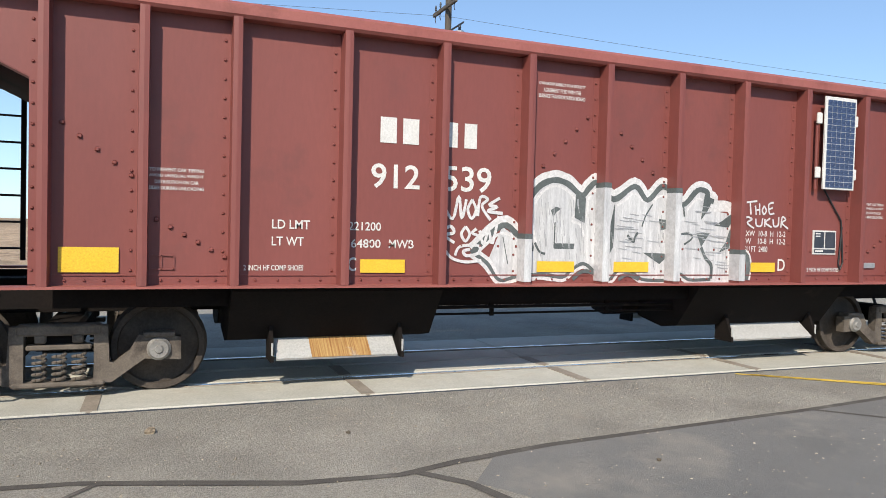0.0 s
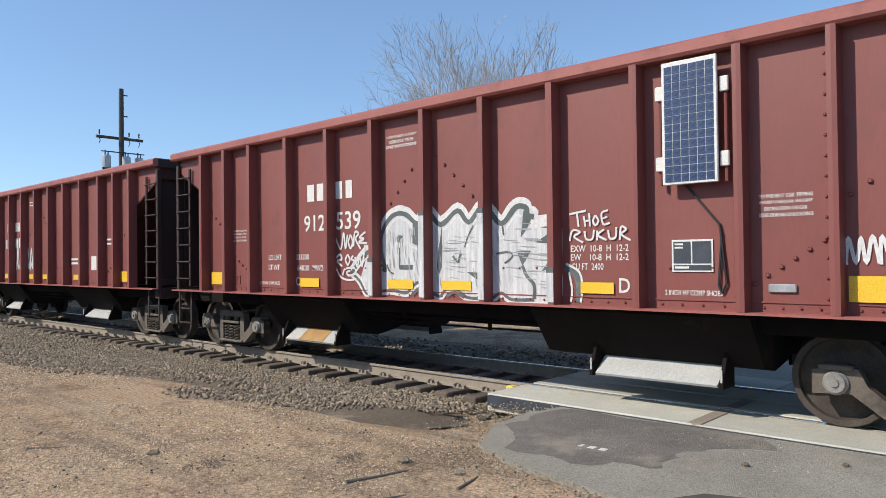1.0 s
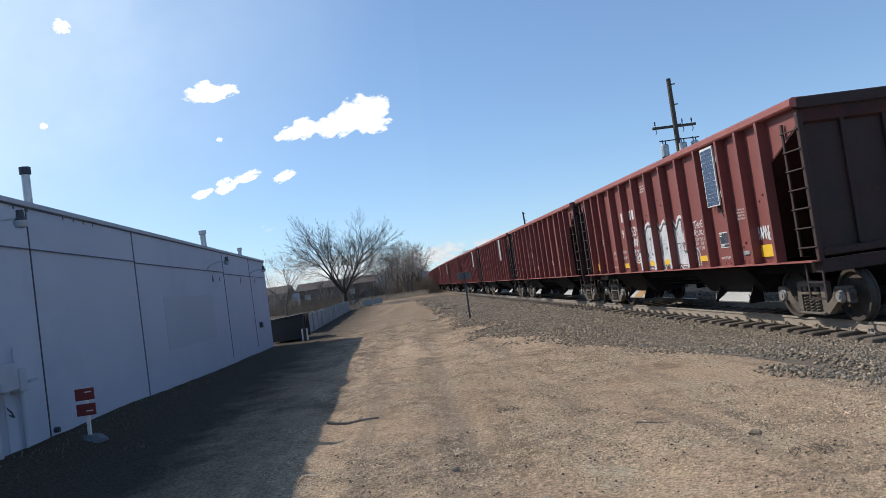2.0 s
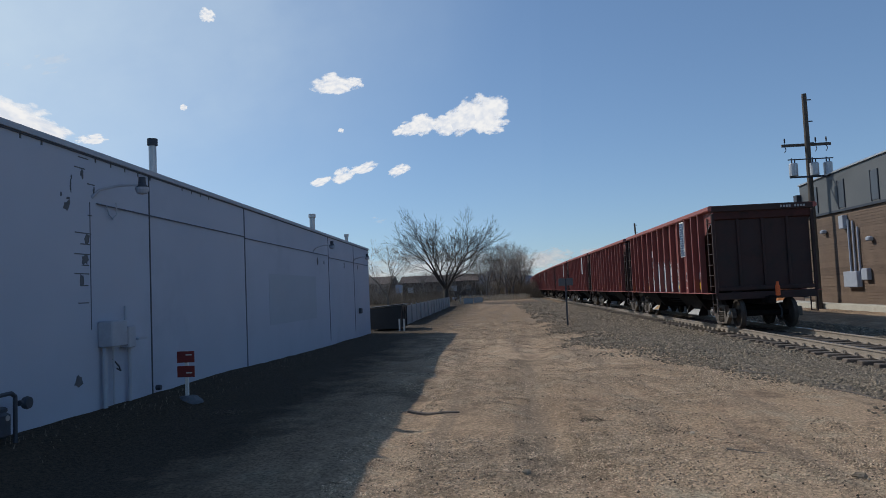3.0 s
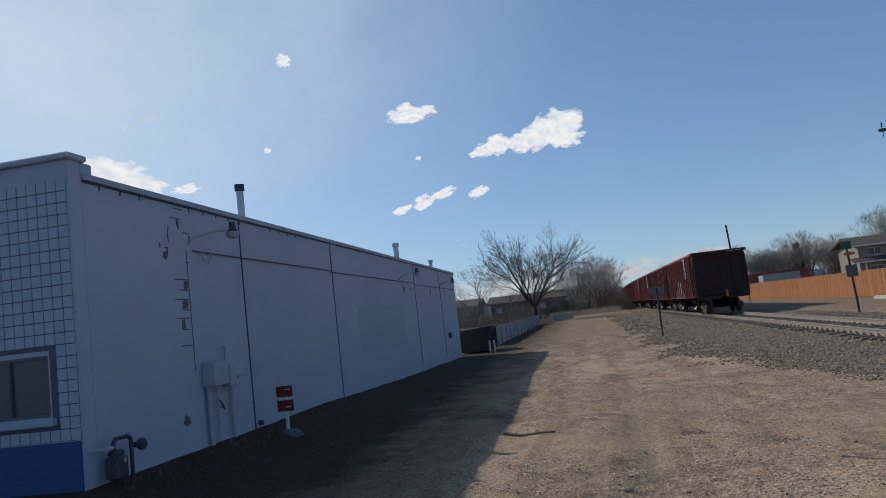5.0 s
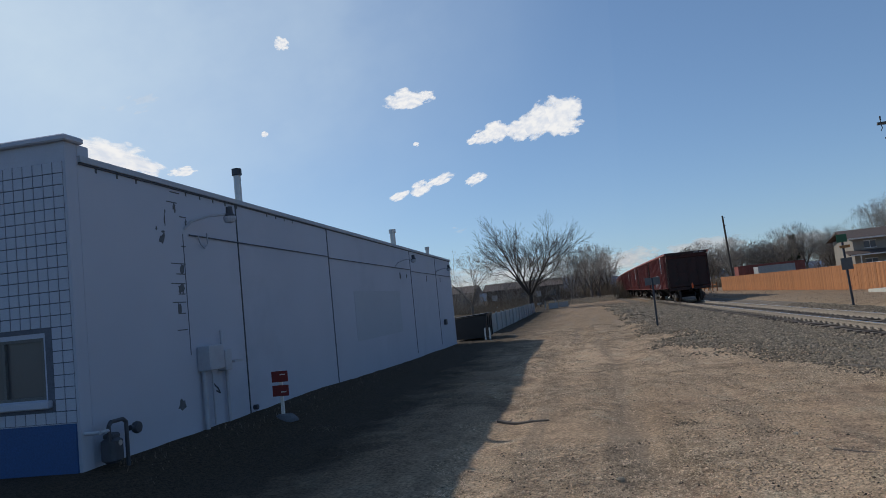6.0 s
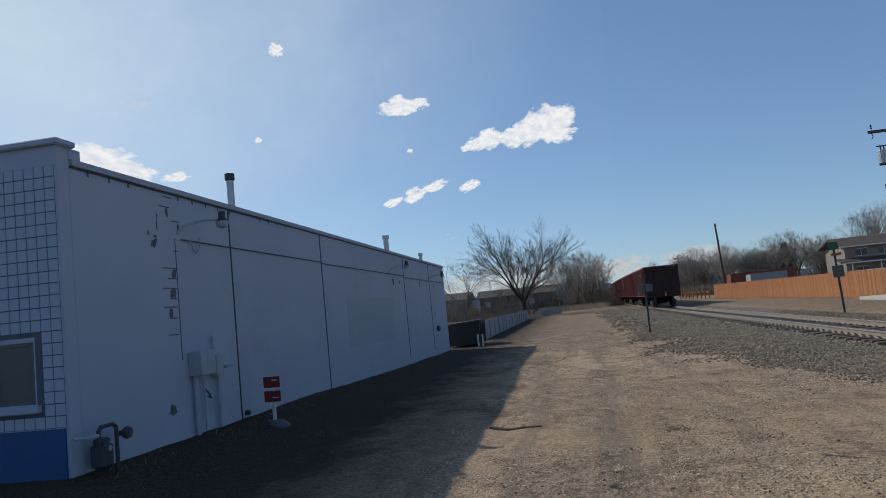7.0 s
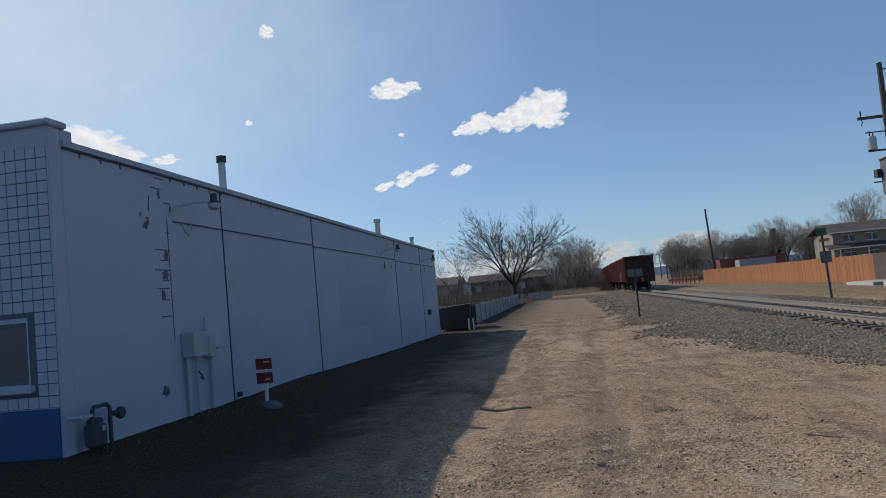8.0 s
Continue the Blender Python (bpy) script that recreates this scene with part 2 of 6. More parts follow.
# ---- mesh tools ----
class Mesh:
    """Collects faces, then becomes one mesh object."""

    def __init__(self):
        self.v, self.f = [], []

    def add(self, vs, fs):
        n = len(self.v)
        self.v += [tuple(v) for v in vs]
        self.f += [tuple(n + i for i in f) for f in fs]
        return self

    def box(self, x, y, z, sx, sy, sz, m=None, c=0.0):
        """A box about its centre, with chamfered upright and lying edges where c is given."""
        hx, hy, hz = sx / 2, sy / 2, sz / 2
        if not c:
            vs = [(i * hx, j * hy, k * hz) for i in (-1, 1) for j in (-1, 1) for k in (-1, 1)]
            fs = [(0, 1, 3, 2), (4, 6, 7, 5), (0, 4, 5, 1), (2, 3, 7, 6), (0, 2, 6, 4), (1, 5, 7, 3)]
        else:
            c = min(c, hx * 0.8, hy * 0.8, hz * 0.8)
            ring = lambda ax, ay: [(ax - c, -ay), (ax, -ay + c), (ax, ay - c), (ax - c, ay), (-ax + c, ay), (-ax, ay - c), (-ax, -ay + c), (-ax + c, -ay)]
            vs = []
            for z_, q in ((-hz, c), (-hz + c, 0), (hz - c, 0), (hz, c)):
                vs += [(px, py, z_) for px, py in ring(hx - q, hy - q)]
            fs = [tuple(range(7, -1, -1)), tuple(range(24, 32))]
            for r in range(3):
                fs += [(r * 8 + i, r * 8 + (i + 1) % 8, r * 8 + 8 + (i + 1) % 8, r * 8 + 8 + i) for i in range(8)]
        mm = Matrix.Translation((x, y, z)) @ (m or Matrix())
        return self.add([mm @ Vector(v) for v in vs], fs)

    def tube(self, p, q, r, r2=None, n=10, caps=True):
        p, q = Vector(p), Vector(q)
        r2 = r if r2 is None else r2
        d = (q - p).normalized()
        a = d.orthogonal().normalized()
        b = d.cross(a)
        vs = []
        for o, rad in ((p, r), (q, r2)):
            vs += [o + (a * math.cos(2 * math.pi * i / n) + b * math.sin(2 * math.pi * i / n)) * rad for i in range(n)]
        fs = [(i, (i + 1) % n, n + (i + 1) % n, n + i) for i in range(n)]
        if caps:
            fs += [tuple(range(n - 1, -1, -1)), tuple(range(n, 2 * n))]
        return self.add(vs, fs)

    def path(self, pts, r, n=8):
        for p, q in zip(pts, pts[1:]):
            self.tube(p, q, r, None, n)
        return self

    def prism(self, poly, a, b, axis="x"):
        """A polygon, counter-clockwise, drawn out from a to b along an axis; x: (y, z) points, y: (x, z), z: (x, y)."""
        put = {"x": lambda p, t: (t, p[0], p[1]), "y": lambda p, t: (p[0], t, p[1]), "z": lambda p, t: (p[0], p[1], t)}[axis]
        n = len(poly)
        vs = [put(p, a) for p in poly] + [put(p, b) for p in poly]
        fs = [(i, (i + 1) % n, n + (i + 1) % n, n + i) for i in range(n)] + [tuple(range(n - 1, -1, -1)), tuple(range(n, 2 * n))]
        return self.add(vs, fs)

    def lathe(self, prof, axis_o, n=24, axis="x"):
        """Turns (radius, along) pairs round an axis through axis_o."""
        put = {"x": lambda r, t, a: (t, r * math.cos(a), r * math.sin(a)), "z": lambda r, t, a: (r * math.cos(a), r * math.sin(a), t), "y": lambda r, t, a: (r * math.sin(a), t, r * math.cos(a))}[axis]
        o = Vector(axis_o)
        vs = [o + Vector(put(r, t, 2 * math.pi * i / n)) for r, t in prof for i in range(n)]
        fs = [(k * n + i, k * n + (i + 1) % n, (k + 1) * n + (i + 1) % n, (k + 1) * n + i) for k in range(len(prof) - 1) for i in range(n)]
        return self.add(vs, fs)

    def mesh(self, name, mat, smooth=False):
        me = bpy.data.meshes.new(name)
        me.from_pydata(self.v, [], self.f)
        bm = bmesh.new()
        bm.from_mesh(me)
        bmesh.ops.recalc_face_normals(bm, faces=bm.faces)
        bm.to_mesh(me)
        bm.free()
        me.materials.append(mat)
        if smooth:
            me.shade_smooth()
            me.set_sharp_from_angle(angle=radians(40))
        return me


def part(name, mb, mat, parent=None, label="", at=None, smooth=False):
    """One mesh object under a thing or a part."""
    me = mb.mesh(name, mat, smooth) if isinstance(mb, Mesh) else mb
    ob = new(name, me)
    if parent:
        ob.parent = parent
    if at:
        ob.matrix_basis = at
    if label:
        ob["label"] = label
    return ob


def thing(name, label, category, group="", at=None):
    ob = new(name)
    if at:
        ob.matrix_basis = at
    return tagged(ob, label, category, group)


def setting(name, mb, mat, label, category, smooth=False, kind="structure"):
    return tagged(part(name, mb, mat, smooth=smooth), label, category, "", kind)


# ---- plan ----
TURN_Y, TURN_R = 60.0, 2900.0     # the track runs straight, then bends gently to the right


def track_x(y):
    return (y - TURN_Y) ** 2 / (2 * TURN_R) if y > TURN_Y else 0.0


def track_heading(y):
    return math.degrees(math.atan((y - TURN_Y) / TURN_R)) if y > TURN_Y else 0.0


def smooth_step(a, b, t):
    t = min(max((t - a) / (b - a), 0), 1)
    return t * t * (3 - 2 * t)


def ground_z(x, y):
    d = abs(x - track_x(y))
    z = -0.05 + 0.03 * noise.noise((x * 0.35, y * 0.35, 0)) + 0.012 * noise.noise((x * 1.7, y * 1.7, 3))
    # ruts of tyres along the lane, and lumps between them
    lane = smooth_step(-12.5, -11.5, x) * smooth_step(-4.2, -5.2, x) * smooth_step(2.5, 4.5, y) * smooth_step(90, 60, y)
    z += lane * (0.06 * noise.noise((x * 0.9, y * 0.55, 21)) + 0.04 * noise.noise((x * 2.6, y * 2.2, 31)))
    bend = x + 0.6 * math.sin(y * 0.16)
    z -= lane * 0.06 * (math.exp(-((bend + 7.3) / 0.28) ** 2) + math.exp(-((bend + 9.0) / 0.28) ** 2))
    wall = smooth_step(-12.5, -13.6, x) * smooth_step(30, 6, y) * smooth_step(-4, 4, y)
    z += wall * 0.3
    z -= 0.2 * smooth_step(3.9, 2.6, d)                       # bed under the ballast
    road = smooth_step(3.7, 2.7, y) * smooth_step(-4.6, -3.6, x)
    z = z * (1 - road) + road * -0.07 - 0.12 * smooth_step(5.2, 4.2, y) * smooth_step(3.0, 3.8, y) * smooth_step(-2.9, -2.0, x)
    if y < 3 and x > -4:
        z = min(z, -0.07)
    # beyond a hundred metres a low rise on the left hides the horizon
    z += 0.09 * noise.noise((x * 0.7, y * 0.3, 9)) * smooth_step(26, 40, y) * smooth_step(-4.5, -6, x)
    z += 0.6 * smooth_step(70, 140, y) * smooth_step(-8, -30, x)
    return z


def build_ground():
    mb = Mesh()
    xs = [-3000, -900, -300, -120, -70, -45] + [-32 + i for i in range(12)] + [-20 + 0.4 * i for i in range(18)] + [-12.8 + 0.16 * i for i in range(60)] + [-3.2 + 0.4 * i for i in range(18)] + [4 + 1.2 * i for i in range(20)] + [30, 40, 60, 110, 300, 900, 3000]
    ys = [-3000, -900, -300, -120, -60, -40] + [-30 + 2 * i for i in range(12)] + [-6 + 0.4 * i for i in range(20)] + [2 + 0.16 * i for i in range(100)] + [18 + 0.4 * i for i in range(30)] + [30 + 1.5 * i for i in range(60)] + [125, 140, 170, 220, 300, 500, 1000, 2000, 3500]
    for y in ys:
        for x in xs:
            mb.v.append((x, y, ground_z(x, y)))
    n = len(xs)
    for j in range(len(ys) - 1):
        for i in range(n - 1):
            mb.f.append((j * n + i, j * n + i + 1, (j + 1) * n + i + 1, (j + 1) * n + i))
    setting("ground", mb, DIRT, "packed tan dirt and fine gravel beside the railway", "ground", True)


build_ground()


def strip(mb, pts, width, z):
    """A flat ribbon along points on the ground."""
    n = len(mb.v)
    for i, (x, y) in enumerate(pts):
        a, b = pts[max(i - 1, 0)], pts[min(i + 1, len(pts) - 1)]
        d = Vector((b[0] - a[0], b[1] - a[1])).normalized()
        w = width * (0.75 + 0.5 * abs(noise.noise((x * 2.1, y * 2.1, 7))))
        mb.v += [(x - d.y * w / 2, y + d.x * w / 2, z), (x + d.y * w / 2, y - d.x * w / 2, z)]
    mb.f += [(n + 2 * i, n + 2 * i + 1, n + 2 * i + 3, n + 2 * i + 2) for i in range(len(pts) - 1)]


ASPHALT_D = surface("newer_asphalt", (0.17, 0.166, 0.155), (0.23, 0.222, 0.205), 0.7, 120, 0.9, 0, 0.5, (0.27, 0.25, 0.215), 0.6, 0.54, None, 0.0, 0.2)


ASPHALT_W = surface("worn_repair_asphalt", (0.17, 0.15, 0.135), (0.27, 0.245, 0.215), 1.6, 75, 0.95, 0, 1.0, (0.33, 0.29, 0.24), 1.4, 0.52, None, 0.0, 0.15, (0.45, 1.4))


def build_road():
    # asphalt on both sides of the crossing, its edge ragged towards the dirt
    edge = [(-1.63, 3.3), (-2.2, 3.45), (-2.9, 3.35), (-3.5, 3.0), (-3.8, 2.4), (-3.95, 1.5), (-4.3, 0.8), (-5.0, 0.1), (-6.2, -0.8), (-8, -1.8), (-14, -4), (-60, -9)]
    fine = []
    for a, b in zip(edge, edge[1:]):
        for k in range(5):
            f = k / 5
            x, y = a[0] + (b[0] - a[0]) * f, a[1] + (b[1] - a[1]) * f
            fine.append((x + 0.07 * noise.noise((x * 5, y * 5, 1)), y + 0.07 * noise.noise((x * 5, y * 5, 9))))
    poly = [(-60, -30), (-1.66, -30)] + fine
    mb = Mesh()
    mb.prism(poly, -0.07, -0.022, "z")
    setting("road", mb, ASPHALT, "worn grey asphalt road with sealed cracks", "road")
    far = Mesh()
    far.prism([(1.66, -30), (60, -30), (60, -1), (12, 1.5), (5.5, 3.5), (1.66, 4.3)], -0.12, -0.022, "z")
    setting("road_far", far, ASPHALT, "grey asphalt road beyond the railway crossing", "road")
    patch = Mesh()
    patch.prism([(-3.72, -3.9), (-3.5, -6.4), (-3.42, -7.4), (-3.2, -9.2), (-3.0, -11), (-3.0, -24), (-30, -24), (-30, -9), (-9, -6.5), (-5.6, -4.3), (-4.3, -3.45)], -0.03, -0.0185, "z")
    setting("road_patch", patch, ASPHALT_D, "smoother darker asphalt patch in the road", "road")
    worn = Mesh()
    rim = [(-1.67, 3.22), (-2.3, 3.28), (-2.95, 3.15), (-3.35, 2.7), (-3.5, 2.0), (-3.1, 1.35), (-2.5, 1.5), (-2.1, 0.9), (-1.67, 1.1)]
    ragged = []
    for a, b in zip(rim, rim[1:] + rim[:1]):
        for k in range(6):
            x, y = a[0] + (b[0] - a[0]) * k / 6, a[1] + (b[1] - a[1]) * k / 6
            ragged.append((min(x + 0.22 * noise.noise((x * 2.5, y * 2.5, 6)), -1.67), y + 0.16 * noise.noise((x * 3.5, y * 3.5, 16))))
    worn.prism(ragged[::-1], -0.03, -0.0195, "z")
    setting("road_repair", worn, ASPHALT_W, "dark worn asphalt repair at the crossing's end", "road")
    tar = Mesh()
    strip(tar, [(-3.5, 0.6), (-3.45, -0.2), (-3.52, -0.9), (-3.7, -1.5), (-3.95, -2.3), (-4.0, -3.0), (-3.85, -3.5), (-3.68, -4.4), (-3.5, -6.4), (-3.42, -7.4), (-3.2, -9.2), (-3.0, -11)], 0.10, -0.017)
    strip(tar, [(-4.3, 0.9), (-3.85, 1.0), (-3.6, 0.85), (-3.5, 0.6)], 0.09, -0.0165)
    strip(tar, [(-3.95, -3.1), (-4.3, -3.4), (-4.9, -3.6), (-5.6, -4.2)], 0.11, -0.0162)
    strip(tar, [(-3.4, -7.6), (-3.9, -8.1), (-4.6, -8.3), (-5.2, -9.4)], 0.08, -0.0158)
    strip(tar, [(-3.55, -1.05), (-3.85, -0.8), (-4.1, -0.3), (-4.6, 0.1)], 0.05, -0.0155)
    setting("crack_sealant", tar, TAR, "dark tar sealant in the road's cracks", "road crack")
    for k, off in enumerate((0.0, 0.17)):
        ln = Mesh()
        strip(ln, [(-1.72 + off * -0.55, -8.38 - off * 0.9 + 0.15), (-2.75 - off * 0.1, -9.55 - off), (-4.6, -11.6 - off * 1.1)], 0.075, -0.014)
        setting("road_line", ln, LINE_Y, "yellow painted line on the asphalt road", "road line")


build_road()


def rail_profile(x0):
    """Foot, web and head of a rail."""
    h, w = -0.171, 0.076
    return [(x0 - w, h), (x0 + w, h), (x0 + w, h + 0.012), (x0 + 0.012, h + 0.03), (x0 + 0.012, -0.045), (x0 + 0.036, -0.035), (x0 + 0.036, -0.008), (x0 + 0.028, 0), (x0 - 0.028, 0), (x0 - 0.036, -0.008), (x0 - 0.036, -0.035), (x0 - 0.012, -0.045), (x0 - 0.012, h + 0.03), (x0 - w, h + 0.012)]


def build_track():
    ys = [-60, -30, 0, 30, 60] + [60 + 12 * i for i in range(1, 22)]
    for side in (-1, 1):
        mb = Mesh()
        prof = rail_profile(side * 0.753)
        n = len(prof)
        for y in ys:
            mb.v += [(track_x(y) + p[0], y, p[1]) for p in prof]
        for j in range(len(ys) - 1):
            mb.f += [(j * n + i, j * n + (i + 1) % n, (j + 1) * n + (i + 1) % n, (j + 1) * n + i) for i in range(n)]
        r = setting("rail", mb, RAIL, "steel rail with a polished head and rusty web", "rail")
        top = Mesh()
        for y in ys:
            x = track_x(y) + side * 0.753
            top.v += [(x - 0.027, y, 0.0015), (x + 0.027, y, 0.0015)]
        top.f += [(2 * j, 2 * j + 1, 2 * j + 3, 2 * j + 2) for j in range(len(ys) - 1)]
        part("running_surface", top, RAILTOP, r)
    # concrete panels of the crossing, outside and between the rails
    shared = {}
    joints = [4.46, 1.80, -0.82, -3.44, -6.08, -8.70, -11.35, -14.0, -16.6]
    owner = setting("crossing", Mesh().box(0, -6, -0.2, 3.1, 20.8, 0.08), UNDER, "concrete panel level crossing between and beside the rails", "level crossing")
    for y1, y0 in zip(joints, joints[1:]):
        for name, x, w in (("panel", -1.21, 0.80), ("panel", -0.34, 0.60), ("panel", 0.34, 0.60), ("panel", 1.21, 0.80)):
            key = (round(w, 2), round(y1 - y0, 2))
            if key not in shared:
                shared[key] = Mesh().box(0, 0, 0, w, y1 - y0 - 0.022, 0.22, None, 0.012).mesh("panel", PANEL)
            part("panel", shared[key], None, owner, at=pose(x, (y0 + y1) / 2, -0.115 + random.uniform(-0.003, 0.003)))
        jm = Mesh().box(-1.21, y0 + 0.0, -0.10, 0.78, 0.14, 0.206)
        part("joint_plate", jm, RAIL, owner)
        jm = Mesh().box(-0.34, y0 + 0.0, -0.10, 0.58, 0.14, 0.206)
        part("joint_plate", jm, RAIL, owner)
    # black strip added for the dark gap between panels and asphalt
    part("edge_gap_strip", Mesh().box(-1.637, -6.1, -0.08, 0.05, 21.0, 0.12), METER, owner, "dark strip standing in for the gap along the panels")
    part("end_block", Mesh().box(-0.98, 4.53, -0.09, 0.14, 0.12, 0.17, None, 0.015), LINE_Y, owner, "small yellow-painted end block")


build_track()


# ---- the train ----
SPEED, REAR_START = 11.726, -6.22        # metres a second; the last car's middle at the start
CAR_GAP, CARS = 14.75, 20
RIBS = [5.83, 5.02, 4.20, 3.12, 2.06, 1.03, 0.0, -1.03, -2.06, -3.12, -4.20, -5.02, -5.83]
SHEET, RIB_OUT, SILL, TOP = 1.478, 1.66, 1.13, 3.85
WHEEL_R = 0.457


def wheel_mesh():
    prof = [(0.0, -0.06), (0.11, -0.06), (0.115, -0.03), (0.17, -0.02), (0.30, 0.012), (0.385, 0.005), (0.395, -0.055), (0.449, -0.06), (0.457, -0.05), (0.452, 0.045), (0.47, 0.05), (0.482, 0.062), (0.478, 0.078), (0.39, 0.078), (0.38, 0.03), (0.2, 0.03), (0.11, 0.08), (0.0, 0.08)]
    return Mesh().lathe(prof, (0, 0, 0), 32).mesh("wheel", WHEEL, True)


def side_frame(mb, s):
    """Cast side frame of a truck: upper bar, sloping arms, spring pocket; s is -1 or 1 across the track."""
    x0, x1 = s * 0.93, s * 1.06
    a, b = min(x0, x1), max(x0, x1)
    # arms as separate solid pieces so that the gaps stay open
    arm = [(0.30, 0.14), (0.46, 0.14), (0.76, 0.36), (1.10, 0.34), (1.10, 0.57), (0.86, 0.60), (0.70, 0.60), (0.62, 0.44), (0.48, 0.33), (0.44, 0.34), (0.42, 0.70), (0.30, 0.70)]
    mb.prism(arm, a, b, "x")
    mb.prism([(-y, z) for y, z in reversed(arm)], a, b, "x")
    mb.box(s * 0.995, 0, 0.665, 0.16, 0.74, 0.11, None, 0.02)
    mb.box(s * 0.995, 0, 0.145, 0.22, 0.80, 0.05, None, 0.015)
    mb.box(s * 1.02, 0.0, 0.50, 0.12, 0.56, 0.05, None, 0.01)
    for y in (-0.16, 0.16):
        mb.box(s * 1.04, y, 0.58, 0.07, 0.1, 0.09, None, 0.015)
    return mb


def spring_mesh():
    mb = Mesh()
    pts = [(0.055 * math.cos(a * 0.7), 0.055 * math.sin(a * 0.7), 0.0 + 0.27 * a / 44) for a in range(45)]
    mb.path(pts, 0.016, 6)
    return mb.mesh("spring", TRUCK, True)


def bearing_mesh():
    return Mesh().lathe([(0.0, -0.10), (0.035, -0.10), (0.045, -0.085), (0.09, -0.085), (0.10, -0.06), (0.115, -0.05), (0.115, 0.06), (0.0, 0.06)], (0, 0, 0), 20).mesh("bearing_cap", STEEL_DUST, True)


STEEL_DUST = surface("dusty_bearing_steel", (0.22, 0.21, 0.195), (0.30, 0.29, 0.27), 8, 50, 0.6, 0.3, 0.1)


def build_car():
    car = thing("hopper_car", "oxide red steel ballast hopper car on the rails", "freight car", "cars of the train")
    for s in (-1, 1):
        mb = Mesh()
        poly = [(-5.85, SILL), (5.85, SILL), (5.85, 2.93), (6.92, 3.46), (6.92, TOP - 0.02), (-6.92, TOP - 0.02), (-6.92, 3.46), (-5.85, 2.93)]
        mb.prism(poly, s * SHEET - 0.006, s * SHEET + 0.006, "x")
        part("side_sheet", mb, CAR_RED, car)
        # rolled top chord and the ledge along the bottom
        tc = Mesh()
        prof = [(SHEET - 0.05, TOP - 0.16), (SHEET + 0.15, TOP - 0.16), (SHEET + 0.175, TOP - 0.13), (SHEET + 0.175, TOP - 0.04), (SHEET + 0.12, TOP), (SHEET - 0.03, TOP), (SHEET - 0.05, TOP - 0.03)]
        tc.prism([(s * x, z) for x, z in prof], -7.0, 7.0, "y")
        part("top_chord", tc, CAR_TOP, car, "paler red rolled top rail")
        sl = Mesh()
        sl.box(s * (SHEET + 0.09), 0, SILL - 0.012, 0.2, 13.9, 0.024)
        part("side_ledge", sl, CAR_TOP, car)
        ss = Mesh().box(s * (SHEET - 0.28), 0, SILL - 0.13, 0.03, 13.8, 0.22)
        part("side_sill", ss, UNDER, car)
        lip = Mesh().box(s * (SHEET + 0.012), 0, SILL + 0.095, 0.014, 11.6, 0.012)
        part("bottom_strip", lip, CAR_RED, car)
        for i, y in enumerate(RIBS):
            rb = Mesh()
            wide = 0.05
            x0, x1 = SHEET, RIB_OUT
            # a hat-shaped post, deep and narrow, with a foot flange
            rb.prism([(s * x0, y - wide), (s * x1, y - wide + 0.008), (s * (x1 + 0.005), y), (s * x1, y + wide - 0.008), (s * x0, y + wide)], SILL + 0.002, TOP - 0.155, "z")
            rb.box(s * (x0 + 0.0065), y + 0.085, (SILL + TOP - 0.16) / 2, 0.004, 0.09, TOP - 0.18 - SILL)
            part("side_post", rb, CAR_RED, car)
        rv = Mesh()
        for y in RIBS:
            for k in range(13):
                z = SILL + 0.14 + k * 0.185
                x = s * (SHEET + 0.012)
                rv.box(x, y + 0.10, z, 0.022, 0.028, 0.028, None, 0.008)
        for y0, y1 in zip(RIBS, RIBS[1:]):
            for f in (0.2, 0.4, 0.6, 0.8):
                rv.box(s * (SHEET + 0.012), y0 + (y1 - y0) * f, SILL + 0.045, 0.022, 0.026, 0.026, None, 0.008)
        for y0, z0, y1, z1, n in ((-0.12, 3.08, -0.92, 2.33, 6), (0.92, 2.33, 0.2, 3.08, 6), (4.95 + 0.75, 2.6, 5.12, 2.15, 5), (4.9, 1.75, 4.28, 1.4, 6), (-4.28, 1.4, -4.9, 1.8, 6), (-5.12, 2.2, -5.72, 2.62, 5)):
            for k in range(n):
                f = k / (n - 1)
                rv.box(s * (SHEET + 0.014), y0 + (y1 - y0) * f, z0 + (z1 - z0) * f, 0.032, 0.044, 0.044, None, 0.012)
        for y0, y1 in ((3.05, 2.15), (2.0, 1.1), (-3.2, -4.1), (-1.0, -2.0)):
            for k in range(5):
                rv.box(s * (SHEET + 0.012), y0 + (y1 - y0) * k / 4, SILL + 0.42, 0.02, 0.03, 0.03, None, 0.008)
        tagged(part("rivets", rv, CAR_RED, car), "", "", "", "stuff")
    for e in (-1, 1):
        es = Mesh()
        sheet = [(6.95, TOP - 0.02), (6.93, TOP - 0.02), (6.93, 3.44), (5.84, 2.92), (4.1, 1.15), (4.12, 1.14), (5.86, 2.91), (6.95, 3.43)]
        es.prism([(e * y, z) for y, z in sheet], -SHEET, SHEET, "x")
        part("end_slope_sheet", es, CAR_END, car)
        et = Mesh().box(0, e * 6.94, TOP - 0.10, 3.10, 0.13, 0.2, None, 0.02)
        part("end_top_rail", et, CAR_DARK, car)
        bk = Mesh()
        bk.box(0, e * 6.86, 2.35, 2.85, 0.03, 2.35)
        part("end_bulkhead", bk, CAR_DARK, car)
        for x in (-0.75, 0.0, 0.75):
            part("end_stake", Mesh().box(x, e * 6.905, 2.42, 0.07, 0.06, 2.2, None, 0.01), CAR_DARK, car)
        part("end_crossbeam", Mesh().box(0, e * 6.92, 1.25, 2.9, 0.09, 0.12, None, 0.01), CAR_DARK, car)
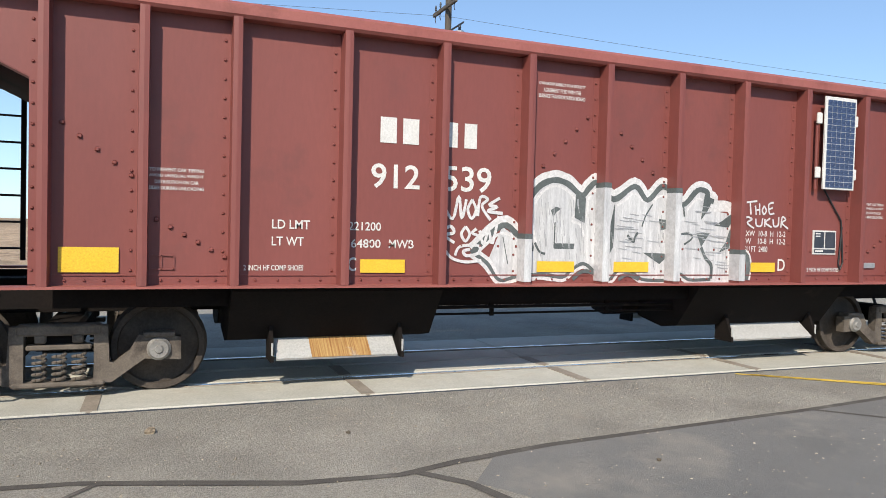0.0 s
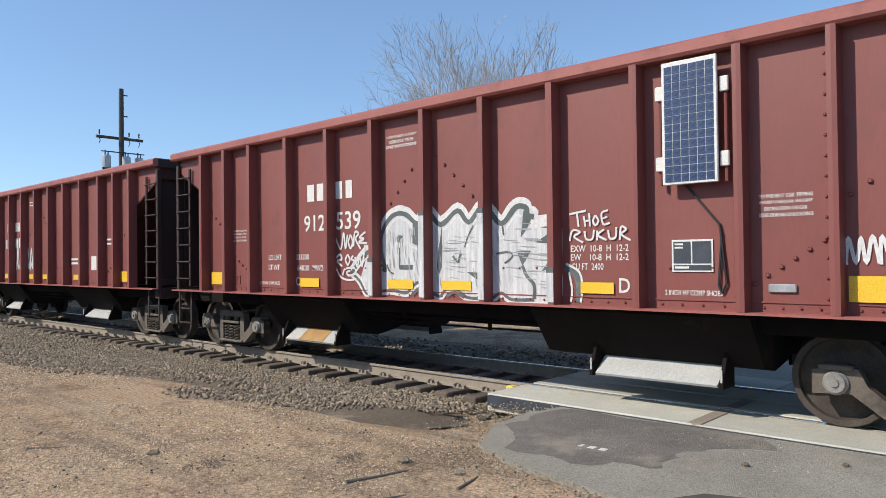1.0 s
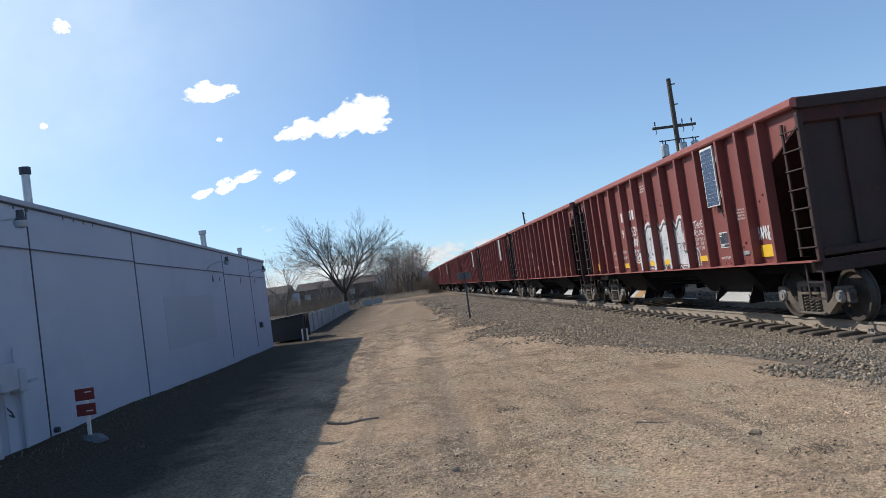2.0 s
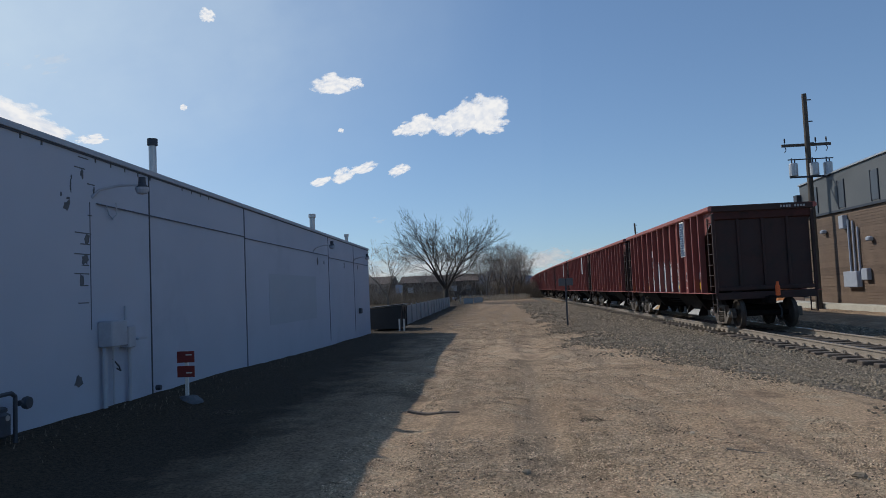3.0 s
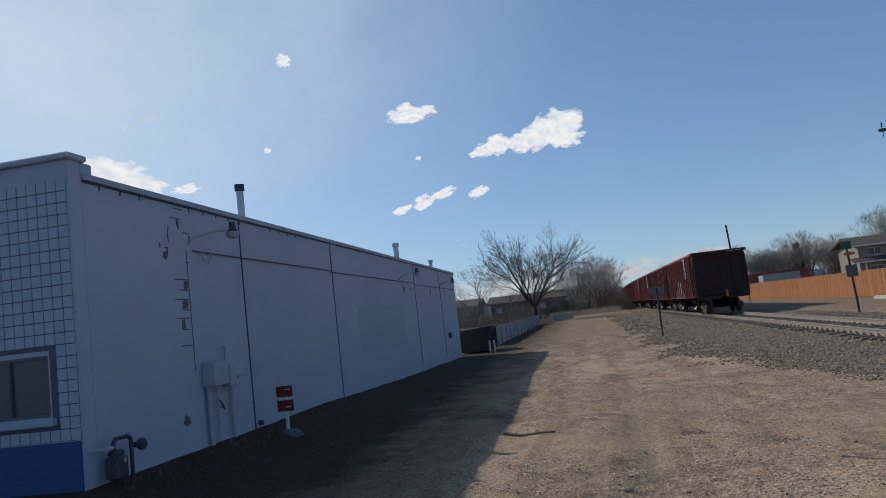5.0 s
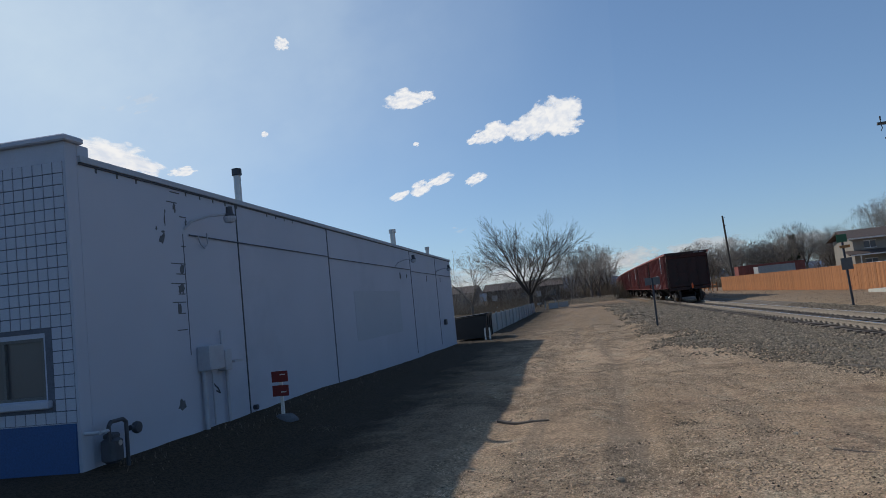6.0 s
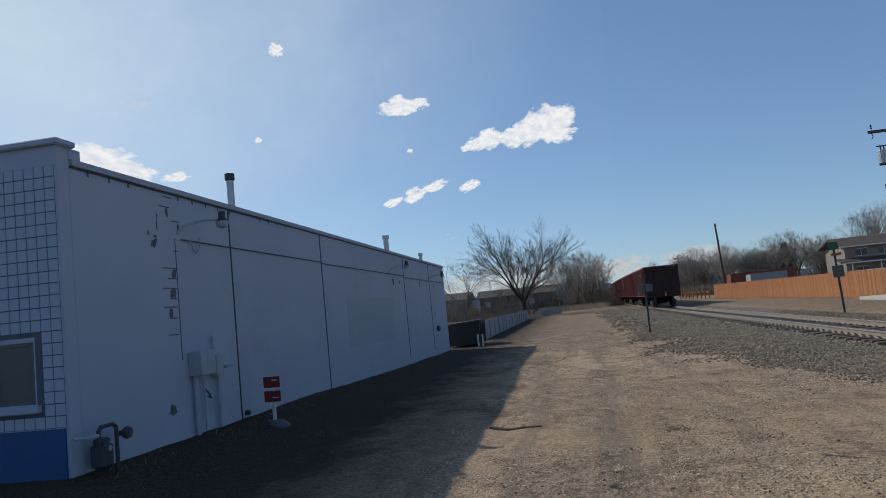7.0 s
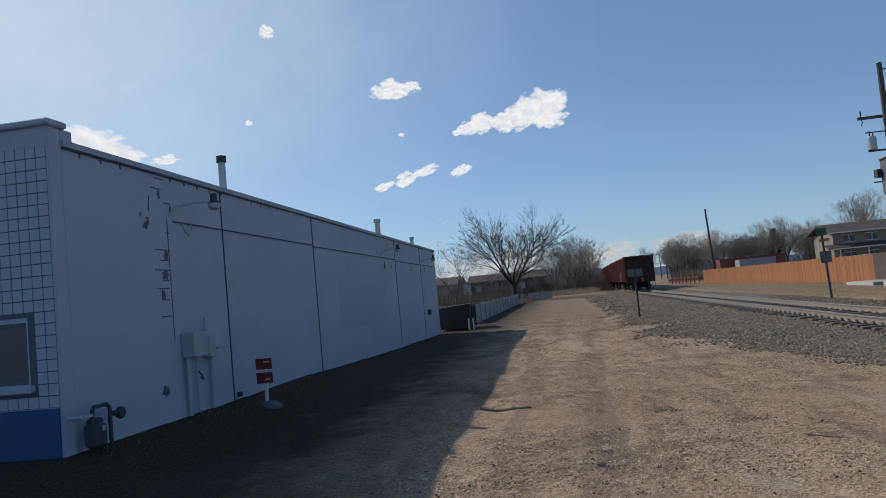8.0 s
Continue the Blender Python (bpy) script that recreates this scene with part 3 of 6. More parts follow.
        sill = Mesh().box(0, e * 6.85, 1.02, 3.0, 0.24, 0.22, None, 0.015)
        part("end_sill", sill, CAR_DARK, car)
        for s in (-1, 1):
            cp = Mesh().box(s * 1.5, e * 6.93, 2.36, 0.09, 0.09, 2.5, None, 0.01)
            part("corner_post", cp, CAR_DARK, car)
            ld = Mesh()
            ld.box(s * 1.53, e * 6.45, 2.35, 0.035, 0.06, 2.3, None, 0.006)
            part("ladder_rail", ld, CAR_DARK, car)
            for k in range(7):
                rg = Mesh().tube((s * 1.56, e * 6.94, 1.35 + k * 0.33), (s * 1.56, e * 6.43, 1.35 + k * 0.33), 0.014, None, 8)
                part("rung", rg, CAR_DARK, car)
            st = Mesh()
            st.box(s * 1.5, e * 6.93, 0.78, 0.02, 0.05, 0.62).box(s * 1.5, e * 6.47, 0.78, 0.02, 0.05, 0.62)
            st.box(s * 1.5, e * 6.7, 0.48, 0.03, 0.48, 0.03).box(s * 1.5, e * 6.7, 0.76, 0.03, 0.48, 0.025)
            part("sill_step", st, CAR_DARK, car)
        cp = Mesh()
        cp.box(0, e * 7.02, 0.88, 0.16, 0.5, 0.2, None, 0.03).box(0, e * 7.3, 0.88, 0.24, 0.16, 0.28, None, 0.05)
        part("coupler", cp, UNDER, car)
        hose = Mesh().path([(0.3, e * 7.0, 0.75), (0.33, e * 7.12, 0.6), (0.3, e * 7.22, 0.42), (0.22, e * 7.3, 0.34)], 0.025, 8)
        part("air_hose", hose, BLACK, car)
        # truck
        tk = new("truck")
        tk.parent = car
        tk.matrix_basis = pose(0, e * 5.75, 0)
        for s in (-1, 1):
            part("side_frame", side_frame(Mesh(), s), TRUCK, tk)
            for y in (-0.17, 0.0, 0.17):
                part("spring", SPRING, None, tk, at=pose(s * 1.03, y, 0.17))
            for y in (-0.89, 0.89):
                part("bearing_cap", BEARING, None, tk, at=pose(s * 1.03, y, WHEEL_R, 0, 0, 0 if s < 0 else 180))
                ad = Mesh().box(s * 0.995, y, 0.60, 0.18, 0.3, 0.05, None, 0.01)
                part("bearing_adapter", ad, TRUCK, tk)
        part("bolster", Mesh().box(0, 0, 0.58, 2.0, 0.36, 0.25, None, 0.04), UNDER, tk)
        for k in (-1, 1):
            ws = new("wheelset")
            ws.parent = car
            ws.matrix_basis = pose(0, e * 5.75 + k * 0.89, WHEEL_R)
            for s in (-1, 1):
                part("wheel", WHEEL_ME, None, ws, at=pose(s * 0.79, 0, 0, 0, 0, 0 if s < 0 else 180))
            part("axle", Mesh().tube((-1.0, 0, 0), (1.0, 0, 0), 0.085, None, 14), UNDER, ws)
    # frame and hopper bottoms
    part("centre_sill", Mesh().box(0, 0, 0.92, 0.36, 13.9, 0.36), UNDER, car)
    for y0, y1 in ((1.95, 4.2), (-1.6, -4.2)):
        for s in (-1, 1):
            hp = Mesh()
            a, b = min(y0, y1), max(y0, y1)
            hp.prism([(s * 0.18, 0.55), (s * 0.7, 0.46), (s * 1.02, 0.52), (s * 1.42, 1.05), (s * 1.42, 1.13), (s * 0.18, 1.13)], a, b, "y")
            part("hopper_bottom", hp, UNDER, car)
            m = (2.40, 3.72) if y0 > 0 else (-2.38, -3.80)
            c0, c1 = min(m), max(m)
            ch = Mesh()
            ch.prism([(s * 0.98, 0.50), (s * 1.0, 0.52), (s * 1.24, 0.335), (s * 1.225, 0.31)], c0, c1, "y")
            part("chute_plate", ch, CHUTE, car, "white painted sloping chute plate")
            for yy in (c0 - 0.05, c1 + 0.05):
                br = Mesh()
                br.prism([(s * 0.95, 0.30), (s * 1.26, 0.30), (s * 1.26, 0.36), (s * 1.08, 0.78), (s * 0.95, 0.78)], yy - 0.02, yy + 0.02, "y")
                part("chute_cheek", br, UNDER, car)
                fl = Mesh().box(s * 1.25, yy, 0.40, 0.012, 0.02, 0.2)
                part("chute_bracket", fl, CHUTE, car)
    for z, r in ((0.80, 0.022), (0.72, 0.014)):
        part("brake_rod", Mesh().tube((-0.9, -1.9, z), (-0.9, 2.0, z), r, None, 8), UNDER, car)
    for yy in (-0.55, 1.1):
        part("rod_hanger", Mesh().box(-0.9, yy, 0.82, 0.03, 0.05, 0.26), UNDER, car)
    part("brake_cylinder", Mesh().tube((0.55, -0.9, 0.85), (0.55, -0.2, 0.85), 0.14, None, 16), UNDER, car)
    return car


# red taken near black, with the ends' shade and some dirt in it
CAR_DARK = surface("shaded_red_paint", (0.03, 0.0135, 0.012), (0.046, 0.02, 0.018), 2, 30, 0.75, 0, 0.08, (0.02, 0.013, 0.012), 1.6, 0.5)
SPRING, BEARING, WHEEL_ME = spring_mesh(), bearing_mesh(), wheel_mesh()
last_car = build_car()
train = [last_car]


def car_pose(k, t):
    y = REAR_START + k * CAR_GAP + SPEED * t - (0.05 if t == 0 else 0.0)
    return pose(track_x(y), y, 0.0, 0, 0, -track_heading(y))


for k in range(1, CARS):
    train.append(copy_thing(last_car, car_pose(k, 0)))


# ---- the white building ----
BX, BY0, BY1 = -13.6, 5.75, 28.8


def wall_top(y):
    return 3.61 + (3.45 - 3.61) * (y - BY0) / (BY1 - BY0)


def build_building():
    b = thing("white_building", "long low building with pale painted block walls and parapet", "building")
    t0, t1 = wall_top(BY0), wall_top(BY1)
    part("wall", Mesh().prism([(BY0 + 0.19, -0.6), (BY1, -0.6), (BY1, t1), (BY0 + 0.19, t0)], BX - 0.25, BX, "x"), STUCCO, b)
    # front wall with an opening for the window
    wx0, wx1, wz0, wz1 = -15.3, -13.98, 1.03, 1.68
    fw = Mesh()
    y0, y1 = BY0, BY0 + 0.186
    for x0, x1, z0, z1 in ((-23.6, wx0, -0.6, 3.76), (wx1, BX, -0.6, 3.76), (wx0, wx1, -0.6, wz0), (wx0, wx1, wz1, 3.76)):
        fw.box((x0 + x1) / 2, (y0 + y1) / 2, (z0 + z1) / 2, x1 - x0, y1 - y0, z1 - z0)
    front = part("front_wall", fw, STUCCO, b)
    mo = Mesh()
    for x0, x1, z0, z1 in ((wx1 + 0.02, BX - 0.033, 0.77, 3.54), (-15.0, wx1 + 0.02, wz1 + 0.05, 3.54), (-15.0, wx1 + 0.02, 0.77, wz0 - 0.1)):
        mo.box((x0 + x1) / 2, y0 - 0.001, (z0 + z1) / 2, x1 - x0, 0.004, z1 - z0)
    part("mortar", mo, JOINT, front)
    part("parapet_cap", Mesh().box(-18.6, BY0 + 0.1, 3.79, 10.1, 0.32, 0.07, None, 0.015), STUCCO, b)
    part("parapet_end", Mesh().box(BX - 0.13, BY0 + 0.3, 3.68, 0.255, 0.2, 0.16, None, 0.01), STUCCO, b)
    tile = {}
    tw, th = 0.122, 0.126
    for i in range(11):
        for j in range(22):
            x, z = BX - 0.03 - (i + 0.5) * tw, 0.77 + (j + 0.5) * th
            if wx0 - 0.02 < x < wx1 + 0.07 and wz0 - 0.14 < z < wz1 + 0.07:
                continue
            if not tile:
                tile["m"] = Mesh().box(0, 0, 0, tw - 0.009, 0.016, th - 0.009, None, 0.003).mesh("tile", STUCCO)
            part("tile", tile["m"], None, front, at=pose(x, y0 - 0.004 + random.uniform(-0.0015, 0.0015), z))
    part("plinth", Mesh().box(-18.62, y0 - 0.012, 0.2, 9.96, 0.03, 1.12), BLUE, b, "bright blue painted base")
    wn_ = part("window", Mesh().box((wx0 + wx1) / 2, y0 + 0.05, (wz0 + wz1) / 2, wx1 - wx0, 0.02, wz1 - wz0), WINDOW, b)
    fr = Mesh()
    for x in (wx0 + 0.015, wx1 - 0.015, wx1 - 0.5):
        fr.box(x, y0 + 0.026, (wz0 + wz1) / 2, 0.03, 0.04, wz1 - wz0 - 0.062)
    for z in (wz0 + 0.015, wz1 - 0.015):
        fr.box((wx0 + wx1) / 2, y0 + 0.026, z, wx1 - wx0, 0.04, 0.03)
    part("window_frame", fr, GREY_ROOF, wn_)
    part("window_sill", Mesh().box((wx0 + wx1) / 2, y0 - 0.03, wz0 - 0.05, wx1 - wx0 + 0.14, 0.1, 0.08, None, 0.01), STUCCO, wn_)
    part("back_wall", Mesh().box(BX - 5.1, BY1 - 0.1, 1.4, 9.7, 0.2, 4.0), STUCCO, b)
    part("west_wall", Mesh().box(BX - 9.9, (BY0 + BY1) / 2, 1.4, 0.2, BY1 - BY0 - 0.4, 4.0), STUCCO, b)
    part("roof", Mesh().prism([(BY0, t0 - 0.2), (BY1, t1 - 0.2), (BY1, t1 - 0.08), (BY0, t0 - 0.08)], BX - 9.8, BX - 0.26, "x"), GREY_ROOF, b)
    # flashing along the eave, with a dark drip edge
    part("flashing", Mesh().prism([(BY0 + 0.2, t0 - 0.05), (BY1 + 0.05, t1 - 0.05), (BY1 + 0.05, t1 + 0.02), (BY0 + 0.2, t0 + 0.02)], BX - 0.28, BX + 0.035, "x"), PIPE_GREY, b)
    part("drip_edge", Mesh().prism([(BY0 + 0.2, t0 - 0.075), (BY1, t1 - 0.075), (BY1, t1 - 0.052), (BY0 + 0.2, t0 - 0.052)], BX + 0.003, BX + 0.02, "x"), METER, b)
    for k in range(60):
        y = BY0 + 0.5 + k * 0.38
        if k % 7 not in (3, 4):
            part("drip_stain", Mesh().box(BX + 0.002, y, wall_top(y) - 0.10, 0.006, 0.03, 0.05), BARE, b) if k < 16 else None
    for y in (9.62, 13.82, 21.5, 25.6):
        part("expansion_joint", Mesh().box(BX + 0.003, y, (0.15 + wall_top(y)) / 2, 0.012, 0.03 if y < 10 else 0.045, wall_top(y) - 0.2), METER if y < 10 else JOINT, b)
    for y0_, y1_, z in ((8.14, 13.8, 2.92), (13.84, 21.4, 2.86), (21.6, 28.6, 2.78)):
        part("conduit", Mesh().tube((BX + 0.018, y0_, z), (BX + 0.018, y1_, z - 0.03), 0.011, None, 6), JOINT, b)
    # chipped paint: ragged holes in the coat, with a cracked joint along their upper edge
    chips = ((7.92, 2.44, 0.10, 0.13), (7.88, 2.17, 0.15, 0.13), (7.80, 1.91, 0.09, 0.13), (7.83, 3.27, 0.06, 0.11), (7.50, 2.83, 0.12, 0.12), (8.10, 3.08, 0.045, 0.11), (7.58, 3.08, 0.025, 0.13), (7.6, 3.2, 0.025, 0.06), (7.38, 2.95, 0.035, 0.05), (7.52, 2.92, 0.08, 0.03), (7.69, 0.66, 0.17, 0.14), (20.1, 2.62, 0.16, 0.2), (20.9, 2.6, 0.1, 0.13), (23.9, 2.62, 0.12, 0.22), (26.4, 2.6, 0.1, 0.15))
    for k, (y, z, w, h) in enumerate(chips):
        n = 12
        pts = []
        for i in range(n):
            a = 2 * math.pi * i / n
            r = 0.75 + 0.7 * noise.noise((k * 3.1, i * 1.7, 0))
            c, s_ = math.cos(a), math.sin(a)
            q = max(abs(c), abs(s_))
            pts.append((y + w * 0.62 * c / q * min(r, 1.15), z + h * 0.62 * s_ / q * min(r, 1.15)))
        part("chipped_paint", Mesh().prism(pts, BX - 0.002, BX + 0.004, "x"), BARE, b, "patch of chipped paint")
    for y0_, y1_, z in ((7.66, 8.02, 2.51), (7.78, 8.0, 2.37), (7.64, 7.98, 2.24), (7.8, 7.96, 2.10), (7.64, 7.96, 1.99), (7.76, 7.94, 1.84), (7.72, 7.95, 1.62), (7.66, 7.9, 3.34), (7.75, 7.98, 3.48), (7.95, 8.12, 3.16), (7.95, 8.05, 2.75)):
        part("cracked_joint", Mesh().box(BX + 0.001, (y0_ + y1_) / 2, z, 0.008, y1_ - y0_, 0.014), BARE, b)
    part("cracked_joint", Mesh().box(BX + 0.001, 8.0, 2.1, 0.008, 0.014, 1.65), JOINT, b)
    # pieced-in paler patch of fresh paint further along
    part("paint_patch", Mesh().box(BX + 0.001, 17.6, 1.55, 0.004, 4.4, 1.2), STUCCO_B, b)
    lb = part("meter_box", Mesh().box(BX + 0.1, 8.34, 1.2, 0.2, 0.4, 0.34, None, 0.012), PIPE_GREY, b)
    part("switch_box", Mesh().box(BX + 0.07, 8.78, 1.13, 0.14, 0.2, 0.3, None, 0.012), PIPE_GREY, b)
    part("box_hood", Mesh().box(BX + 0.09, 9.02, 1.09, 0.16, 0.26, 0.03), PIPE_GREY, b)
    for y, z0, z1, r in ((8.2, 0.24, 1.05, 0.034), (8.84, 0.24, 1.0, 0.026), (8.42, 0.26, 1.05, 0.013), (8.74, 1.3, 1.56, 0.018)):
        part("riser_pipe", Mesh().tube((BX + 0.06, y, z0), (BX + 0.06, y, z1), r, None, 10), PIPE_GREY, b)
    part("loose_cable", Mesh().path([(BX + 0.05, 8.42, 0.85), (BX + 0.06, 8.55, 0.75), (BX + 0.06, 8.6, 0.68), (BX + 0.05, 8.52, 0.72)], 0.01, 6), METER, b)
    part("wire_loop", Mesh().path([(BX + 0.03, 8.35, 2.92), (BX + 0.05, 8.38, 2.8), (BX + 0.05, 8.48, 2.75), (BX + 0.05, 8.58, 2.82), (BX + 0.03, 8.61, 2.98)], 0.01, 6), PIPE_GREY, b)
    for y, z, k in ((8.05, 3.06, 0.75), (19.6, 2.95, 0.75), (25.6, 2.9, 0.6)):
        z -= 0.07
        lamp = part("wall_lamp", Mesh().path([(BX, y, z), (BX + 0.08, y + 0.05, z + 0.14 * k), (BX + 0.26, y + 0.3 * k, z + 0.24 * k), (BX + 0.42, y + 0.52 * k, z + 0.27 * k)], 0.018, 8), PIPE_GREY, b, "grey goose-neck wall lamp")
        part("lamp_head", Mesh().lathe([(0.0, 0.11), (0.045, 0.11), (0.05, 0.02), (0.075, -0.01), (0.075, -0.03), (0.0, -0.03)], (BX + 0.46, y + 0.6 * k, z + 0.27 * k), 14, "z"), METER, lamp)
        part("lamp_lens", Mesh().lathe([(0.09, -0.03), (0.09, -0.06), (0.07, -0.11), (0.0, -0.13)], (BX + 0.46, y + 0.6 * k, z + 0.27 * k), 14, "z"), PIPE_GREY, lamp)
    for y, x, z1, r in ((10.5, BX - 0.35, 4.3, 0.062), (21.4, BX - 0.45, 4.18, 0.085), (27.4, BX - 0.6, 4.0, 0.07)):
        vt = part("roof_vent", Mesh().tube((x, y, 3.3), (x, y, z1 - 0.12), r, None, 14), STEEL, b, "galvanised roof vent pipe")
        part("vent_cap", Mesh().lathe([(0, z1), (r * 1.35, z1), (r * 1.35, z1 - 0.11), (r, z1 - 0.12)], (x, y, 0), 14, "z"), METER if y < 20 else STEEL, vt)
    part("outlet_box", Mesh().box(BX + 0.05, 26.45, 0.95, 0.1, 0.25, 0.2, None, 0.01), METER, b)
    part("base_valve", Mesh().tube((BX, 9.75, 0.3), (BX + 0.07, 9.75, 0.3), 0.04, None, 10), METER, b)
    # gas meter at the corner
    gm = thing("gas_meter", "dark gas meter with bent pipes beside the wall", "gas meter", at=pose(0, -0.2, 0.02))
    part("meter_body", Mesh().box(BX + 0.17, 6.2, 0.40, 0.17, 0.2, 0.26, None, 0.03).box(BX + 0.17, 6.2, 0.55, 0.12, 0.15, 0.06, None, 0.015), METER, gm)
    part("meter_dial", Mesh().tube((BX + 0.25, 6.22, 0.47), (BX + 0.262, 6.22, 0.47), 0.03, None, 14), STEEL, gm)
    part("inlet_pipe", Mesh().path([(BX + 0.2, 6.42, 0.18), (BX + 0.2, 6.42, 0.66), (BX + 0.2, 6.36, 0.70), (BX + 0.2, 6.16, 0.70), (BX + 0.2, 6.12, 0.66), (BX + 0.2, 6.12, 0.5)], 0.022, 10), METER, gm)
    part("outlet_pipe", Mesh().path([(BX + 0.2, 6.12, 0.62), (BX + 0.2, 5.98, 0.62), (BX + 0.02, 5.98, 0.62)], 0.02, 10), PIPE_GREY, gm)
    part("regulator", Mesh().tube((BX + 0.2, 6.48, 0.58), (BX + 0.2, 6.62, 0.58), 0.03, None, 10).lathe([(0.0, -0.03), (0.06, -0.03), (0.07, 0.0), (0.06, 0.03), (0.0, 0.03)], (BX + 0.22, 6.58, 0.57), 18), METER, gm)
    return b


STUCCO_B = surface("painted_wall_patch", (0.335, 0.39, 0.47), (0.375, 0.43, 0.51), 0.5, 70, 0.85, 0, 0.1)
building = build_building()

# small warning sign on a white stake, and a dark shed at the wall's end
sg = thing("warning_sign", "two red plates on a white stake beside the wall", "sign", at=pose(-13.12, 9.75, ground_z(-13.12, 9.75)))
part("stake", Mesh().box(0, 0, 0.36, 0.045, 0.045, 0.74), WHITE, sg)
for z in (0.40, 0.62):
    pp_ = part("red_plate", Mesh().box(0, -0.03, z + 0.02, 0.27, 0.012, 0.17, None, 0.004), SIGN_RED, sg)
    part("writing_bar", Mesh().box(0.05, -0.038, z + 0.0 + (z > 0.5) * 0.05, 0.09, 0.003, 0.016), WHITE, pp_)
fo = Mesh()
fo.lathe([(0.0, 0.06), (0.12, 0.05), (0.2, -0.02), (0.22, -0.06)], (0.02, 0, 0), 11, "z")
part("footing", fo, BARE, sg)
bn = thing("dumpster", "dark steel dumpster behind the building's corner", "dumpster", at=pose(-13.25, 31.3, -0.1))
part("bin_body", Mesh().prism([(-0.65, 0.12), (0.65, 0.12), (0.8, 1.12), (-0.8, 1.0)], -1.0, 1.0, "y"), BLACK, bn)
part("bin_lid", Mesh().prism([(-0.85, 1.02), (0.85, 1.14), (0.85, 1.18), (-0.85, 1.06)], -1.03, 1.03, "y"), BLACK, bn)
for y in (-0.6, 0.0, 0.6):
    part("bin_rib", Mesh().box(0.78, y, 0.6, 0.06, 0.08, 0.9), BLACK, bn)
for x in (-12.55, -12.35):
    st = thing("short_stake", "short pale wooden stake in the ground", "stake", "pale stakes", pose(x, 30.0, -0.1))
    part("stake", Mesh().box(0, 0, 0.25, 0.07, 0.05, 0.6, None, 0.01), WHITE, st)


# ---- lettering, paint and fittings of the last car ----
def on_side(u, z, lift):
    """A place on the near side: u runs from the front to the rear of the car."""
    return (-SHEET - 0.009 - lift, -u, z)


def plate(mb, u0, z0, u1, z1, lift):
    mb.add([on_side(u0, z0, lift), on_side(u1, z0, lift), on_side(u1, z1, lift), on_side(u0, z1, lift)], [(0, 1, 2, 3)])
    return mb


def decal(name, mb, mat, label=""):
    return part(name, mb, mat, last_car, label)


def words(text, u0, z0, u1, z1):
    """Stencilled white words, fitted between two corners."""
    cu = bpy.data.curves.new("lettering", "FONT")
    cu.body = text
    cu.resolution_u = 3
    cu.offset = 0.012
    tmp = bpy.data.objects.new("lettering", cu)
    scene.collection.objects.link(tmp)
    me = bpy.data.meshes.new_from_object(tmp.evaluated_get(bpy.context.evaluated_depsgraph_get()))
    bpy.data.objects.remove(tmp)
    co = np.empty(len(me.vertices) * 3)
    me.vertices.foreach_get("co", co)
    co = co.reshape(-1, 3)
    lo, hi = co.min(0), co.max(0)
    f = (co - lo) / np.maximum(hi - lo, 1e-6)
    out = np.empty_like(co)
    out[:, 0] = -SHEET - 0.012
    out[:, 1] = -(u0 + f[:, 0] * (u1 - u0))
    out[:, 2] = z0 + f[:, 1] * (z1 - z0)
    me.vertices.foreach_set("co", out.ravel())
    me.materials.append(WHITE)
    me.update()
    return part("lettering", me, None, last_car)


for item in (("LD LMT", -3.83, 1.69, -3.45, 1.78), ("LT WT", -3.83, 1.52, -3.51, 1.61), ("221200", -3.05, 1.69, -2.70, 1.78), ("64800", -3.02, 1.51, -2.70, 1.60), ("MWB", -2.61, 1.51, -2.33, 1.60), ("C", -3.05, 1.265, -2.96, 1.41), ("D", 2.84, 1.28, 2.97, 1.44), ("EXW  10-8  H  12-2", 2.23, 1.735, 2.96, 1.81), ("EW    10-8  H  12-2", 2.23, 1.635, 2.96, 1.71), ("CU FT  2400", 2.24, 1.53, 2.65, 1.605), ("2 INCH HF COMP SHOES", -4.10, 1.27, -3.51, 1.325), ("2 INCH HF COMP SHOES", 3.37, 1.27, 3.97, 1.325), ("912", -2.82, 2.14, -2.28, 2.40), ("539", -2.00, 2.14, -1.43, 2.42)):
    words(*item)
for u0, z0, u1, z1 in ((4.33, 2.02, 4.81, 2.26), (-4.97, 2.02, -4.48, 2.25)):
    h = (z1 - z0) / 4
    for i, line in enumerate(("TO PREVENT CAR TIPPING", "AVOID UNEQUAL WEIGHT", "DISTRIBUTION ON CAR", "SIDES DURING UNLOADING")):
        words(line, u0 + (0.05 if i == 2 else 0), z1 - (i + 1) * h + 0.012, u1 - (0.05 if i == 2 else 0), z1 - i * h - 0.012)
for i, line in enumerate(("OWNERSHIP SUBJECT TO A SECURITY", "AGREEMENT FILED WITH THE", "SURFACE TRANSPORTATION BOARD")):
    words(line, -0.86 + 0.06 * (i == 1), 3.40 - i * 0.068, -0.24 - 0.06 * (i == 1), 3.445 - i * 0.068)
# the road's mark, as plain white blocks
for u0, u1 in ((-2.73, -2.52), (-2.48, -2.27), (-2.01, -1.82), (-1.77, -1.59)):
    mb = Mesh()
    plate(mb, u0, 2.62, u1 - 0.03, 2.89, 0.004)
    decal("company_mark", mb, WHITE)
